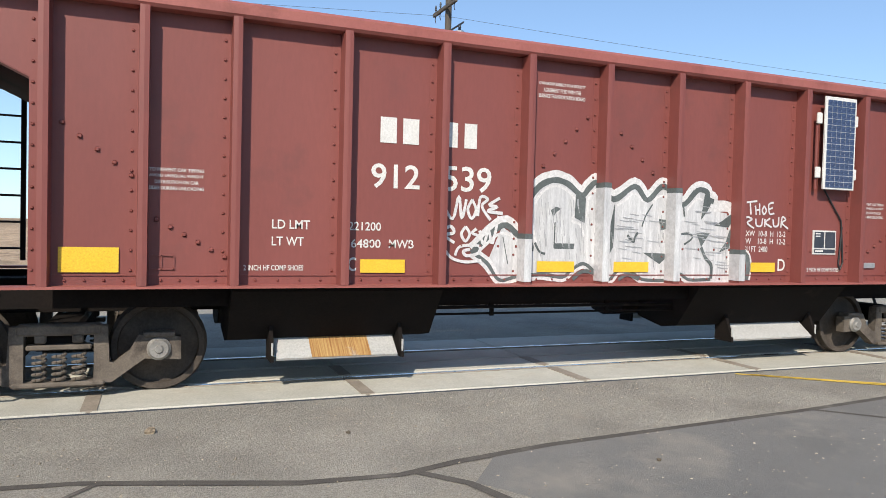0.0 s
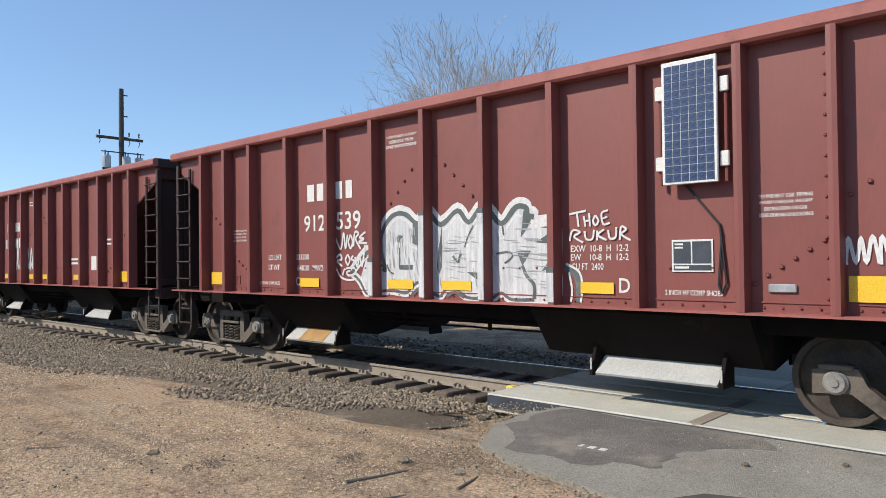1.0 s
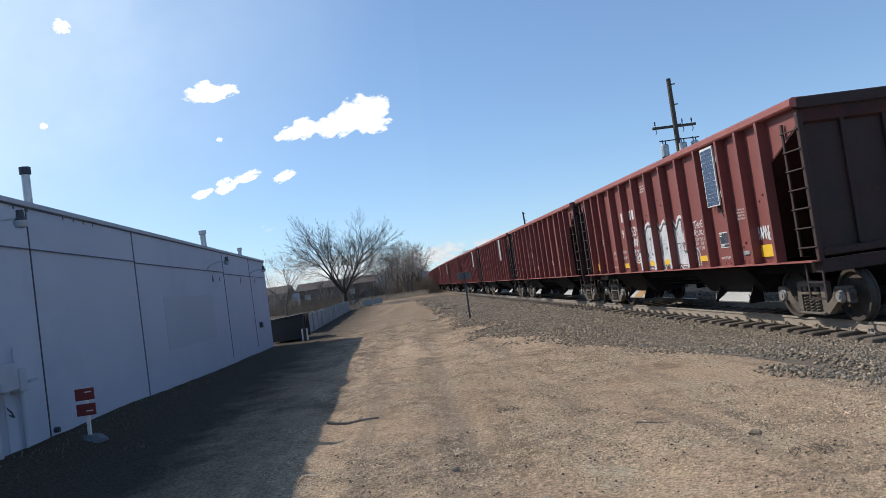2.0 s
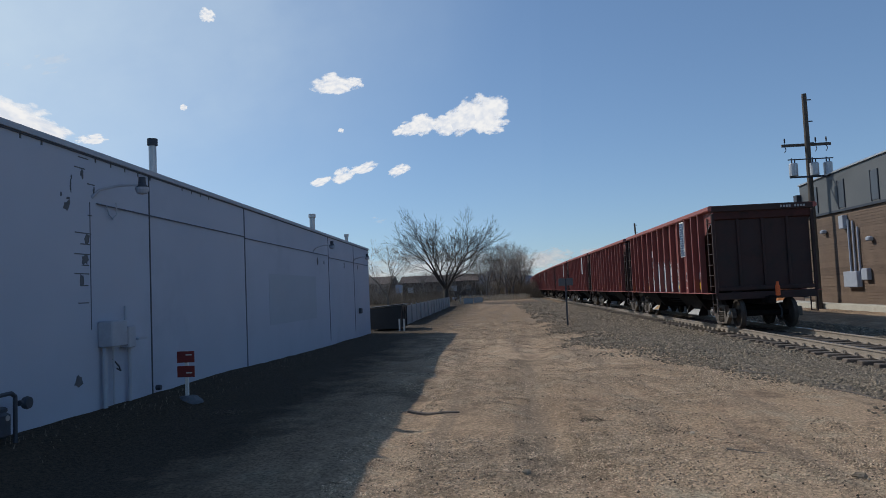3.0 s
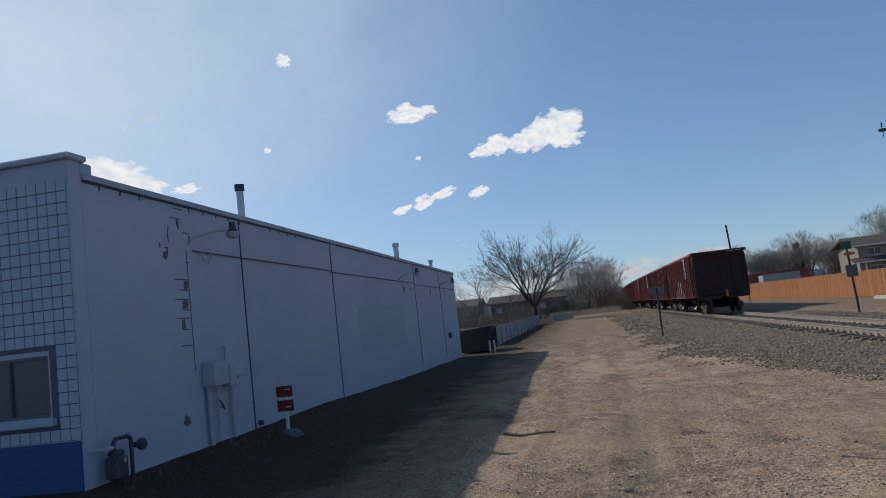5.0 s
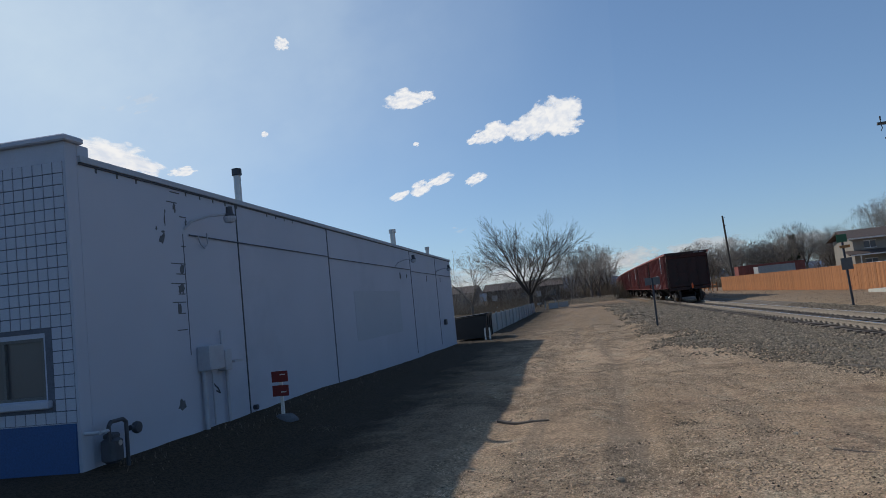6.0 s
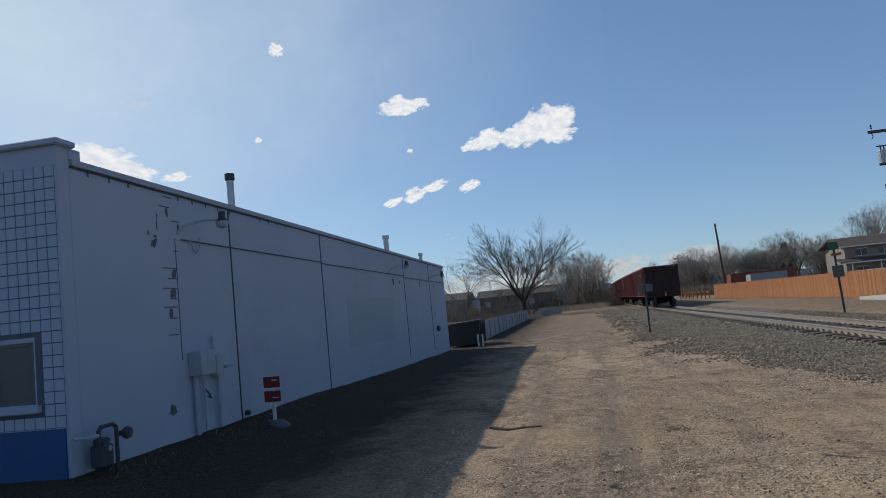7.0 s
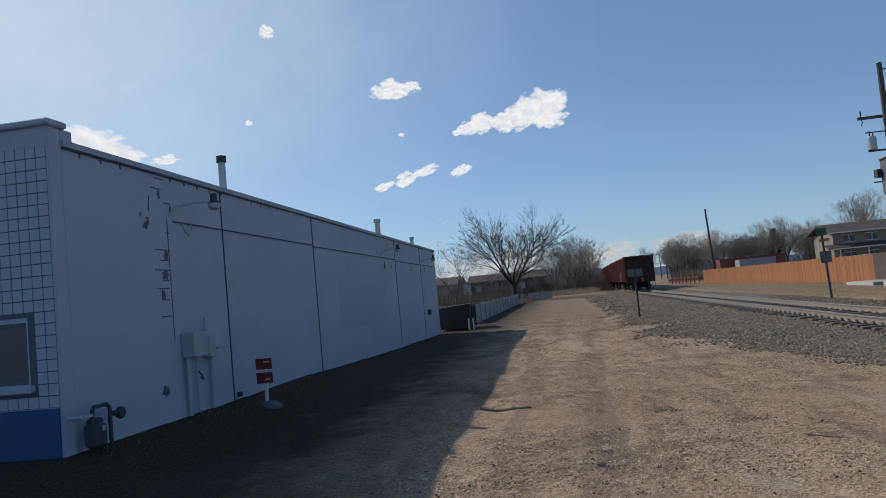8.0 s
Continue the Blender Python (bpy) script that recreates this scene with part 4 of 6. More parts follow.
for u0, z0, u1, z1 in ((-2.92, 1.25, -2.43, 1.39), (-0.83, 1.26, -0.33, 1.385), (0.22, 1.26, 0.73, 1.385), (2.36, 1.265, 2.78, 1.39), (-5.72, 1.25, -5.22, 1.48), (5.09, 1.25, 5.59, 1.48)):
    decal("reflector", plate(Mesh(), u0, z0, u1, z1, 0.016), YELLOW, "yellow reflective sheet")


def ribbon(mb, pts, width, lift, taper=0.0):
    """A painted stroke with round ends along points (u, z)."""
    pts = [Vector(p) for p in pts]
    # rounded through the corners
    fine = []
    for i in range(len(pts) - 1):
        a, b, c, d = pts[max(i - 1, 0)], pts[i], pts[i + 1], pts[min(i + 2, len(pts) - 1)]
        for k in range(5):
            t = k / 5
            fine.append(0.5 * ((2 * b) + (c - a) * t + (2 * a - 5 * b + 4 * c - d) * t * t + (3 * b - a - 3 * c + d) * t ** 3))
    fine.append(pts[-1])
    n = len(mb.v)
    for i, p in enumerate(fine):
        a, b = fine[max(i - 1, 0)], fine[min(i + 1, len(fine) - 1)]
        d = (b - a).normalized() if (b - a).length > 1e-6 else Vector((1, 0))
        w = width * (1 - taper * i / len(fine)) * (0.85 + 0.3 * abs(noise.noise((p.x * 6, p.y * 6, 2))))
        for s in (-1, 1):
            mb.v.append(on_side(p.x - s * d.y * w / 2, p.y + s * d.x * w / 2, lift + 0.00002 * i))
    mb.f += [(n + 2 * i, n + 2 * i + 1, n + 2 * i + 3, n + 2 * i + 2) for i in range(len(fine) - 1)]
    return mb


def blob(mb, pts, lift):
    mb.add([on_side(u, z, lift) for u, z in pts], [tuple(range(len(pts)))])
    return mb


SPRAY = surface("silver_white_spray", (0.44, 0.44, 0.45), (0.68, 0.68, 0.68), 2.2, 22, 0.7, 0, 0.03, (0.36, 0.36, 0.375), 2.4, 0.6, (1, 10, 0.9))
SPRAY_DARK = surface("dark_grey_spray", (0.07, 0.085, 0.085), (0.13, 0.15, 0.15), 3, 30, 0.75, 0, 0.02, (0.2, 0.2, 0.2), 3.0, 0.6)
SPRAY_W = surface("white_spray", (0.6, 0.59, 0.585), (0.7, 0.69, 0.685), 3, 30, 0.75, 0, 0.02)
graffiti_label = "silver and white spray-painted graffiti letters with dark outlines"
OUTER = [(-1.65, 1.48), (-1.28, 1.80), (-1.06, 1.67), (-0.90, 1.53), (-0.97, 1.79), (-0.97, 2.04), (-0.83, 2.25), (-0.64, 2.34), (-0.45, 2.31), (-0.25, 2.18), (-0.15, 2.27), (-0.03, 2.34), (0.2, 2.15), (0.5, 2.32), (0.69, 2.16), (0.89, 2.33), (1.03, 2.29), (1.23, 2.12), (1.45, 2.31), (1.6, 2.30), (1.63, 2.21), (1.72, 2.18), (1.7, 2.08), (2.02, 2.04), (2.04, 1.55), (2.05, 1.18)]
UNDERSIDE = [(2.05, 1.165), (1.71, 1.17), (1.37, 1.165), (1.21, 1.24), (1.03, 1.165), (0.7, 1.165), (0.59, 1.20), (0.42, 1.30), (0.28, 1.27), (0.16, 1.17), (-0.03, 1.26), (-0.2, 1.36), (-0.37, 1.28), (-0.48, 1.20), (-0.73, 1.23), (-1.07, 1.21), (-1.3, 1.17), (-1.46, 1.36), (-1.65, 1.48)]
SPRAY_MID = surface("grey_spray", (0.30, 0.31, 0.32), (0.42, 0.43, 0.44), 3, 30, 0.75, 0, 0.02)
decal("graffiti_halo", ribbon(Mesh(), [(u, z + 0.03) for u, z in OUTER], 0.15, 0.0012), SPRAY_W)
decal("graffiti_halo", ribbon(Mesh(), UNDERSIDE, 0.13, 0.0016), SPRAY_W)
decal("graffiti_letter", blob(Mesh(), [(u, z - 0.03) for u, z in OUTER[1:]] + UNDERSIDE[:-1], 0.0032), SPRAY, graffiti_label)
decal("graffiti_outline", ribbon(Mesh(), [(u, z - 0.015) for u, z in OUTER[:22]], 0.075, 0.0046), SPRAY_DARK)
decal("graffiti_outline", ribbon(Mesh(), UNDERSIDE[1:], 0.045, 0.0050), SPRAY_DARK)
# white edges inside the dark band, letter by letter
for k, line in enumerate(([(-0.81, 1.49), (-0.88, 1.73), (-0.9, 1.96), (-0.79, 2.17), (-0.62, 2.26), (-0.46, 2.22), (-0.34, 2.11), (-0.32, 1.97), (-0.37, 1.86), (-0.26, 1.82), (-0.2, 1.68)], [(-0.17, 1.9), (-0.15, 2.14), (-0.03, 2.23), (0.16, 2.06)], [(0.25, 2.06), (0.36, 2.13), (0.5, 2.22), (0.64, 2.12)], [(0.77, 2.12), (0.87, 2.2), (1.03, 2.18), (1.16, 2.04), (1.23, 1.9)], [(1.3, 2.04), (1.44, 2.18), (1.54, 2.18)], [(-1.56, 1.49), (-1.27, 1.70), (-0.96, 1.54)])):
    decal("graffiti_edge", ribbon(Mesh(), line, 0.035, 0.0054 + 0.0001 * k), SPRAY_W)
for k, shape in enumerate(([(-0.33, 2.17), (-0.19, 2.14), (-0.2, 1.84), (-0.34, 1.9)], [(-0.66, 1.98), (-0.59, 2.02), (-0.52, 2.0), (-0.58, 1.96), (-0.63, 1.90)], [(-0.60, 1.595), (-0.33, 1.595), (-0.34, 1.53), (-0.60, 1.53)], [(0.22, 2.11), (0.16, 1.82), (0.12, 1.57), (0.16, 1.47), (0.21, 1.56), (0.22, 1.82)], [(0.87, 1.92), (1.0, 1.91), (1.0, 1.8), (0.9, 1.78)], [(0.65, 1.50), (1.06, 1.49), (0.9, 1.36)], [(1.46, 1.755), (1.67, 1.76), (1.54, 1.58)], [(1.57, 2.25), (1.7, 2.18), (1.63, 2.05), (1.52, 1.92)], [(2.02, 2.02), (1.86, 1.92), (1.74, 1.86), (1.97, 1.84), (2.02, 1.9)], [(2.0, 1.83), (1.93, 1.64), (1.82, 1.51), (2.0, 1.58), (2.02, 1.78)])):
    decal("graffiti_outline", blob(Mesh(), shape, 0.0066 + 0.0001 * k), SPRAY_DARK)
for k, (line, w) in enumerate((([(-0.60, 1.84), (-0.605, 1.54)], 0.018), ([(0.41, 1.71), (0.50, 1.63), (0.52, 1.68), (0.56, 1.75)], 0.035), ([(0.77, 2.10), (0.67, 1.95), (0.62, 1.82)], 0.022), ([(1.24, 2.1), (1.26, 1.96)], 0.025), ([(1.14, 1.73), (1.34, 1.75), (1.39, 1.69), (1.27, 1.61)], 0.028), ([(1.54, 1.58), (1.61, 1.45), (1.71, 1.35), (1.71, 1.18)], 0.05), ([(-0.86, 1.6), (-0.8, 1.5), (-0.72, 1.47)], 0.03), ([(-1.27, 1.66), (-1.2, 1.35)], 0.012), ([(-0.34, 1.17), (-0.23, 1.26), (-0.09, 1.26), (0.06, 1.17)], 0.05), ([(0.3, 1.17), (0.42, 1.23), (0.53, 1.2), (0.6, 1.17)], 0.045))):
    decal("graffiti_outline", ribbon(Mesh(), line, w, 0.0078 + 0.0001 * k), SPRAY_DARK)
# the fill's strokes, laid on one way in each letter
hatch = Mesh()
for i in range(130):
    u = random.uniform(-0.82, 1.95)
    level = 0.2 < u < 0.75 or 1.2 < u < 1.9
    z = random.uniform(1.4, 2.12) if u < 1.6 else random.uniform(1.3, 1.75)
    if level:
        ribbon(hatch, [(u, z), (u + 0.07, z - 0.008), (u + random.uniform(0.12, 0.26), z - 0.015)], 0.009, 0.0094)
    else:
        ribbon(hatch, [(u, z), (u + 0.008, z - 0.07), (u + 0.02, z - random.uniform(0.1, 0.2))], 0.009, 0.0094)
tagged(decal("graffiti_hatching", hatch, SPRAY_MID), "", "", "", "stuff")
green = Mesh()
ribbon(green, [(2.16, 1.56), (2.30, 1.46), (2.33, 1.3), (2.31, 1.16)], 0.09, 0.0034)
decal("graffiti_outline", green, SPRAY_DARK, "dark green-grey spray-painted stroke")
gw = Mesh()
ribbon(gw, [(2.16, 1.60), (2.34, 1.50), (2.375, 1.3), (2.35, 1.16)], 0.03, 0.0036)
ribbon(gw, [(2.2, 1.5), (2.24, 1.3), (2.22, 1.16)], 0.03, 0.0042)
decal("graffiti_halo", gw, SPRAY_W)
# tags in thin white spray
tags = {
    "a": [[(-2.01, 2.01), (-1.89, 1.84), (-1.82, 2.09), (-1.78, 1.85), (-1.73, 2.06)], [(-1.66, 2.06), (-1.71, 1.95), (-1.66, 1.85), (-1.61, 1.95), (-1.66, 2.06)], [(-1.59, 1.88), (-1.56, 2.09), (-1.47, 2.07), (-1.54, 1.99), (-1.43, 1.84)], [(-1.32, 2.09), (-1.45, 2.01), (-1.35, 1.99), (-1.47, 1.94), (-1.28, 1.92)]],
    "b": [[(-2.00, 1.71), (-1.91, 1.76), (-1.87, 1.69), (-1.98, 1.66), (-1.86, 1.58)], [(-1.73, 1.76), (-1.78, 1.68), (-1.73, 1.6), (-1.68, 1.68), (-1.73, 1.76)], [(-1.60, 1.74), (-1.65, 1.69), (-1.58, 1.66), (-1.62, 1.59)], [(-1.56, 1.72), (-1.51, 1.57), (-1.45, 1.72), (-1.40, 1.58), (-1.33, 1.89)], [(-1.85, 1.44), (-1.79, 1.54), (-1.57, 1.55), (-1.57, 1.47), (-1.71, 1.44), (-1.75, 1.49), (-1.67, 1.51)], [(-2.01, 1.56), (-1.9, 1.42), (-1.72, 1.37), (-1.53, 1.39)]],
    "c": [[(2.22, 2.17), (2.44, 2.20)], [(2.32, 2.18), (2.34, 2.02)], [(2.41, 2.14), (2.43, 2.02)], [(2.48, 2.17), (2.49, 2.02)], [(2.42, 2.08), (2.49, 2.09)], [(2.56, 2.14), (2.53, 2.08), (2.56, 2.03), (2.60, 2.08), (2.56, 2.14)], [(2.72, 2.19), (2.64, 2.16), (2.66, 2.04), (2.74, 2.05)], [(2.65, 2.10), (2.71, 2.12)], [(2.22, 1.86), (2.26, 1.98), (2.36, 1.96), (2.28, 1.91), (2.40, 1.84)], [(2.42, 1.97), (2.44, 1.88), (2.52, 1.88), (2.54, 1.98)], [(2.58, 1.97), (2.58, 1.86)], [(2.67, 1.98), (2.59, 1.92), (2.70, 1.86)], [(2.72, 1.97), (2.74, 1.88), (2.81, 1.89), (2.82, 2.0)], [(2.86, 1.86), (2.88, 2.0), (2.94, 1.97), (2.88, 1.92), (2.99, 1.85)]],
    "d": [[(5.07, 1.58), (5.09, 1.82), (5.15, 1.59), (5.19, 1.82), (5.23, 1.59), (5.28, 1.83), (5.33, 1.59)], [(5.34, 1.58), (5.35, 1.83), (5.43, 1.57), (5.44, 1.83)], [(5.46, 1.67), (5.53, 1.76), (5.51, 1.83), (5.45, 1.76), (5.46, 1.59), (5.54, 1.59), (5.61, 1.72)]],
}
for i, key in enumerate(tags):
    mb = Mesh()
    for j, st in enumerate(tags[key]):
        ribbon(mb, st, 0.036 if key != "c" else 0.026, 0.0085 + 0.0004 * j)
    decal("graffiti_tag", mb, SPRAY_W, "thin white spray-painted scrawl")
# overspray on the fronts of the posts
for y, z1 in ((1.03, 1.64), (0.0, 2.26), (-1.03, 2.24), (-2.06, 1.5)):
    decal("graffiti_overspray", Mesh().box(-(SHEET + RIB_OUT) / 2 - 0.005, y + 0.006, (1.16 + z1) / 2, RIB_OUT - SHEET + 0.012, 0.094, z1 - 1.16), SPRAY, "silver overspray on a side post")
    decal("graffiti_outline", Mesh().box(-(SHEET + RIB_OUT) / 2 - 0.006, y + 0.006, z1 + 0.03, RIB_OUT - SHEET + 0.013, 0.095, 0.06), SPRAY_DARK)
# white test panel with black fields
pl = decal("test_placard", Mesh().box(-SHEET - 0.014, -3.67, 1.675, 0.012, 0.43, 0.33), WHITE, "white-framed black test placard")
for u0, z0, u1, z1 in ((3.475, 1.60, 3.655, 1.82), (3.675, 1.60, 3.865, 1.82), (3.475, 1.53, 3.865, 1.58)):
    part("placard_field", plate(Mesh(), u0, z0, u1, z1, 0.018), METER, pl)
for k in range(2):
    part("placard_bars", plate(Mesh(), 3.49, 1.785 - 0.035 * k, 3.58, 1.803 - 0.035 * k, 0.021), WHITE, pl)
part("placard_bars", plate(Mesh(), 3.49, 1.545, 3.64, 1.567, 0.021), WHITE, pl)
tag = decal("tag_plate", Mesh().box(-SHEET - 0.02, -4.535, 1.36, 0.03, 0.25, 0.08, None, 0.008), STEEL, "small grey metal data tag")
dr = Mesh()
for z in (1.28, 1.41):
    dr.box(-SHEET - 0.013, 4.85, z, 0.014, 0.22, 0.012)
for y in (4.74, 4.85, 4.96):
    dr.box(-SHEET - 0.013, y, 1.345, 0.014, 0.012, 0.14)
decal("card_holder", dr, CAR_RED)


def solar_mat():
    m, nt, bs = tree_of("solar_cells")
    tc = nt.nodes.new("ShaderNodeTexCoord")
    br = nt.nodes.new("ShaderNodeTexVoronoi")
    br.inputs["Scale"].default_value = 45
    nt.links.new(tc.outputs["Object"], br.inputs["Vector"])
    col = ramp_of(nt, br.outputs["Color"], [(0.2, (0.022, 0.036, 0.085)), (0.8, (0.05, 0.075, 0.15))]).outputs[0]
    nt.links.new(col, bs.inputs["Base Color"])
    bs.inputs["Roughness"].default_value = 0.25
    return m


SOLAR = solar_mat()
sp = decal("solar_panel", Mesh().box(-SHEET - 0.15, -3.72, 3.02, 0.035, 0.57, 1.25, None, 0.006), WHITE, "white-framed blue solar panel")
cell = Mesh().box(0, 0, 0, 0.006, 0.078, 0.078).mesh("cell", SOLAR)
for i in range(6):
    for j in range(14):
        part("cell", cell, None, sp, at=pose(-SHEET - 0.169, -3.72 + (i - 2.5) * 0.0855, 3.01 + (j - 6.5) * 0.0845))
for j in (-1, 1):
    for k in (2.62, 3.35):
        part("mount_bracket", Mesh().box(-SHEET - 0.11, -3.72 + j * 0.335, k, 0.03, 0.09, 0.15, None, 0.008), WHITE, sp)
    part("mount_bar", Mesh().tube((-SHEET - 0.08, -3.72 + j * 0.34, 2.4), (-SHEET - 0.08, -3.72 + j * 0.34, 3.3), 0.02, None, 8), CAR_RED, sp)
part("cable", Mesh().path([(-SHEET - 0.03, -3.6, 2.42), (-SHEET - 0.03, -3.78, 2.2), (-SHEET - 0.03, -3.96, 1.98), (-SHEET - 0.03, -4.0, 1.6), (-SHEET - 0.03, -4.02, 1.4), (-SHEET - 0.03, -3.97, 1.3), (-SHEET - 0.03, -3.94, 1.38), (-SHEET - 0.03, -3.98, 1.9)], 0.011, 6), BLACK, sp)
# rust on one chute, and the flashing tail device
rs = Mesh()
rs.prism([(-1.002, 0.5235), (-1.243, 0.338), (-1.240, 0.333), (-0.999, 0.519)], 2.7, 3.35, "y")
decal("rust_stain", rs, RUST, "orange rust streaks")
ORANGE = surface("orange_paint", (0.75, 0.12, 0.02), (0.85, 0.16, 0.03), 4, 40, 0.5, 0, 0.02)
dv = Mesh().box(0.12, -7.5, 1.16, 0.13, 0.1, 0.34, None, 0.03).tube((0.12, -7.5, 1.3), (0.12, -7.5, 1.42), 0.05, 0.035, 10)
decal("tail_device", dv, ORANGE, "orange end-of-train device")
mb = Mesh()
for i in range(9):
    if i not in (4,):
        x0 = 0.55 + i * 0.085
        mb.add([(x0, -7.012, 3.71), (x0 + 0.06, -7.012, 3.71), (x0 + 0.06, -7.012, 3.78), (x0, -7.012, 3.78)], [(0, 1, 2, 3)])
decal("end_marking", mb, SPRAY_MID)
# the other cars carry their own plain marks
for n, car in enumerate(train[1:8]):
    mb = Mesh()
    for u0, z0, u1, z1 in ((-2.92, 1.25, -2.43, 1.39), (-0.83, 1.26, -0.33, 1.385), (0.22, 1.26, 0.73, 1.385), (2.36, 1.265, 2.78, 1.39), (-5.72, 1.25, -5.22, 1.48), (5.09, 1.25, 5.59, 1.48)):
        part("reflector", plate(Mesh(), u0, z0, u1, z1, 0.016), YELLOW, car)
    for u0, z0, u1, z1 in ((-2.82, 2.14, -2.3, 2.4), (-2.0, 2.14, -1.43, 2.42), (-2.7, 2.62, -2.27, 2.88), (-2.0, 2.62, -1.6, 2.88), (2.2, 1.75, 2.9, 1.8), (2.2, 1.65, 2.9, 1.7), (4.33, 2.1, 4.8, 2.14), (4.33, 2.2, 4.8, 2.24), (-4.95, 2.1, -4.5, 2.14), (-4.95, 2.2, -4.5, 2.24), (-3.8, 1.7, -3.5, 1.76), (-3.8, 1.54, -3.5, 1.6), (-0.8, 3.3, -0.3, 3.33), (-0.8, 3.38, -0.3, 3.41)):
        bars = 4 if z1 - z0 > 0.2 else 1
        for b in range(bars):
            w = (u1 - u0) / bars
            plate(mb, u0 + b * w, z0, u0 + b * w + w * 0.72, z1, 0.006)
    part("marking", mb, WHITE, car)
    part("test_placard", Mesh().box(-SHEET - 0.014, -3.67, 1.675, 0.012, 0.43, 0.33), WHITE, car)
    if n in (1, 2, 4, 5):
        part("solar_panel", Mesh().box(-SHEET - 0.15, -3.72, 3.0, 0.035, 0.57, 1.25, None, 0.006), STEEL, car, "pale solar panel")
    if n in (0, 2, 3):
        gm = Mesh()
        for k in range(7):
            u = -1.9 + k * 0.28 + (n % 2) * 2.4
            ribbon(gm, [(u, 1.5), (u + 0.1, 2.0 + 0.2 * random.random()), (u + 0.2, 1.55), (u + 0.05, 1.75)], 0.07, 0.004 + 0.0006 * k)
        part("graffiti_tag", gm, SPRAY, car, "pale spray-painted scrawl")


# ---- ballast, ties, stones ----
def bed_z(d):
    return -0.255 + 0.20 * smooth_step(1.45, 3.6, abs(d))


def bed_top(d):
    return bed_z(d) - 0.09 * smooth_step(2.5, 3.2, abs(d))


bed = Mesh()
bys = [4.46 + 0.5 * i for i in range(50)] + [29.5 + 3 * i for i in range(80)]
bds = [-3.9, -3.5, -3.0, -2.6, -2.2, -1.8, -1.4, -0.7, 0, 0.7, 1.4, 1.8, 2.2, 2.6, 3.0, 3.5]
for y in bys:
    for d in bds:
        z = bed_top(d) + 0.02 * noise.noise((d * 2, y * 2, 4))
        if y < 4.7 and d < -1.7:
            z -= 0.12
        bed.v.append((track_x(y) + d + (0.25 * noise.noise((y * 0.7, d, 0)) if abs(d) > 3 else 0), y, z))
for j in range(len(bys) - 1):
    for i in range(len(bds) - 1):
        n = len(bds)
        bed.f.append((j * n + i, j * n + i + 1, (j + 1) * n + i + 1, (j + 1) * n + i))
BEDM = surface("ballast_bed", (0.105, 0.08, 0.055), (0.20, 0.155, 0.108), 22, 60, 0.95, 0, 0.9, (0.30, 0.25, 0.19), 1.2, 0.52)
ballast = setting("ballast", bed, BEDM, "grey crushed stone ballast under the railway track", "ballast", True)


def stones(name, n, spread, mat, size, verts=12, label="", category="", flat=0.75):
    """Loose stones joined into one mesh; spread() gives x, y, z."""
    rng = np.random.default_rng(len(name) + n)
    phi = (1 + 5 ** 0.5) / 2
    if verts == 12:
        base = np.array([(-1, phi, 0), (1, phi, 0), (-1, -phi, 0), (1, -phi, 0), (0, -1, phi), (0, 1, phi), (0, -1, -phi), (0, 1, -phi), (phi, 0, -1), (phi, 0, 1), (-phi, 0, -1), (-phi, 0, 1)]) / 1.9
        tri = np.array([(0, 11, 5), (0, 5, 1), (0, 1, 7), (0, 7, 10), (0, 10, 11), (1, 5, 9), (5, 11, 4), (11, 10, 2), (10, 7, 6), (7, 1, 8), (3, 9, 4), (3, 4, 2), (3, 2, 6), (3, 6, 8), (3, 8, 9), (4, 9, 5), (2, 4, 11), (6, 2, 10), (8, 6, 7), (9, 8, 1)])
    else:
        base = np.array([(1, 0, 0), (-1, 0, 0), (0, 1, 0), (0, -1, 0), (0, 0, 1), (0, 0, -1)], float)
        tri = np.array([(0, 2, 4), (2, 1, 4), (1, 3, 4), (3, 0, 4), (2, 0, 5), (1, 2, 5), (3, 1, 5), (0, 3, 5)])
    pos = np.array([spread(rng) for _ in range(n)])
    sc = rng.uniform(size[0], size[1], (n, 1, 1)) * rng.uniform(0.7, 1.3, (n, 1, 3))
    v = base[None] * rng.uniform(0.62, 1.25, (n, len(base), 1)) * sc
    v[:, :, 2] *= flat
    a = rng.uniform(0, 6.28, n)
    c, s = np.cos(a)[:, None], np.sin(a)[:, None]
    x, y = v[:, :, 0] * c - v[:, :, 1] * s, v[:, :, 0] * s + v[:, :, 1] * c
    v[:, :, 0], v[:, :, 1] = x, y
    tilt = rng.uniform(-0.5, 0.5, n)[:, None]
    v[:, :, 2] += v[:, :, 0] * tilt
    v += pos[:, None, :]
    f = (tri[None] + (np.arange(n) * len(base))[:, None, None]).reshape(-1, 3)
    me = bpy.data.meshes.new(name)
    me.vertices.add(n * len(base))
    me.vertices.foreach_set("co", v.ravel())
    me.loops.add(f.size)
    me.loops.foreach_set("vertex_index", f.ravel().astype(np.int32))
    me.polygons.add(len(f))
    me.polygons.foreach_set("loop_start", np.arange(0, f.size, 3, dtype=np.int32))
    me.polygons.foreach_set("loop_total", np.full(len(f), 3, dtype=np.int32))
    me.update(calc_edges=True)
    me.validate()
    me.materials.append(mat)
    return tagged(new(name, me), label, category, "", "stuff")


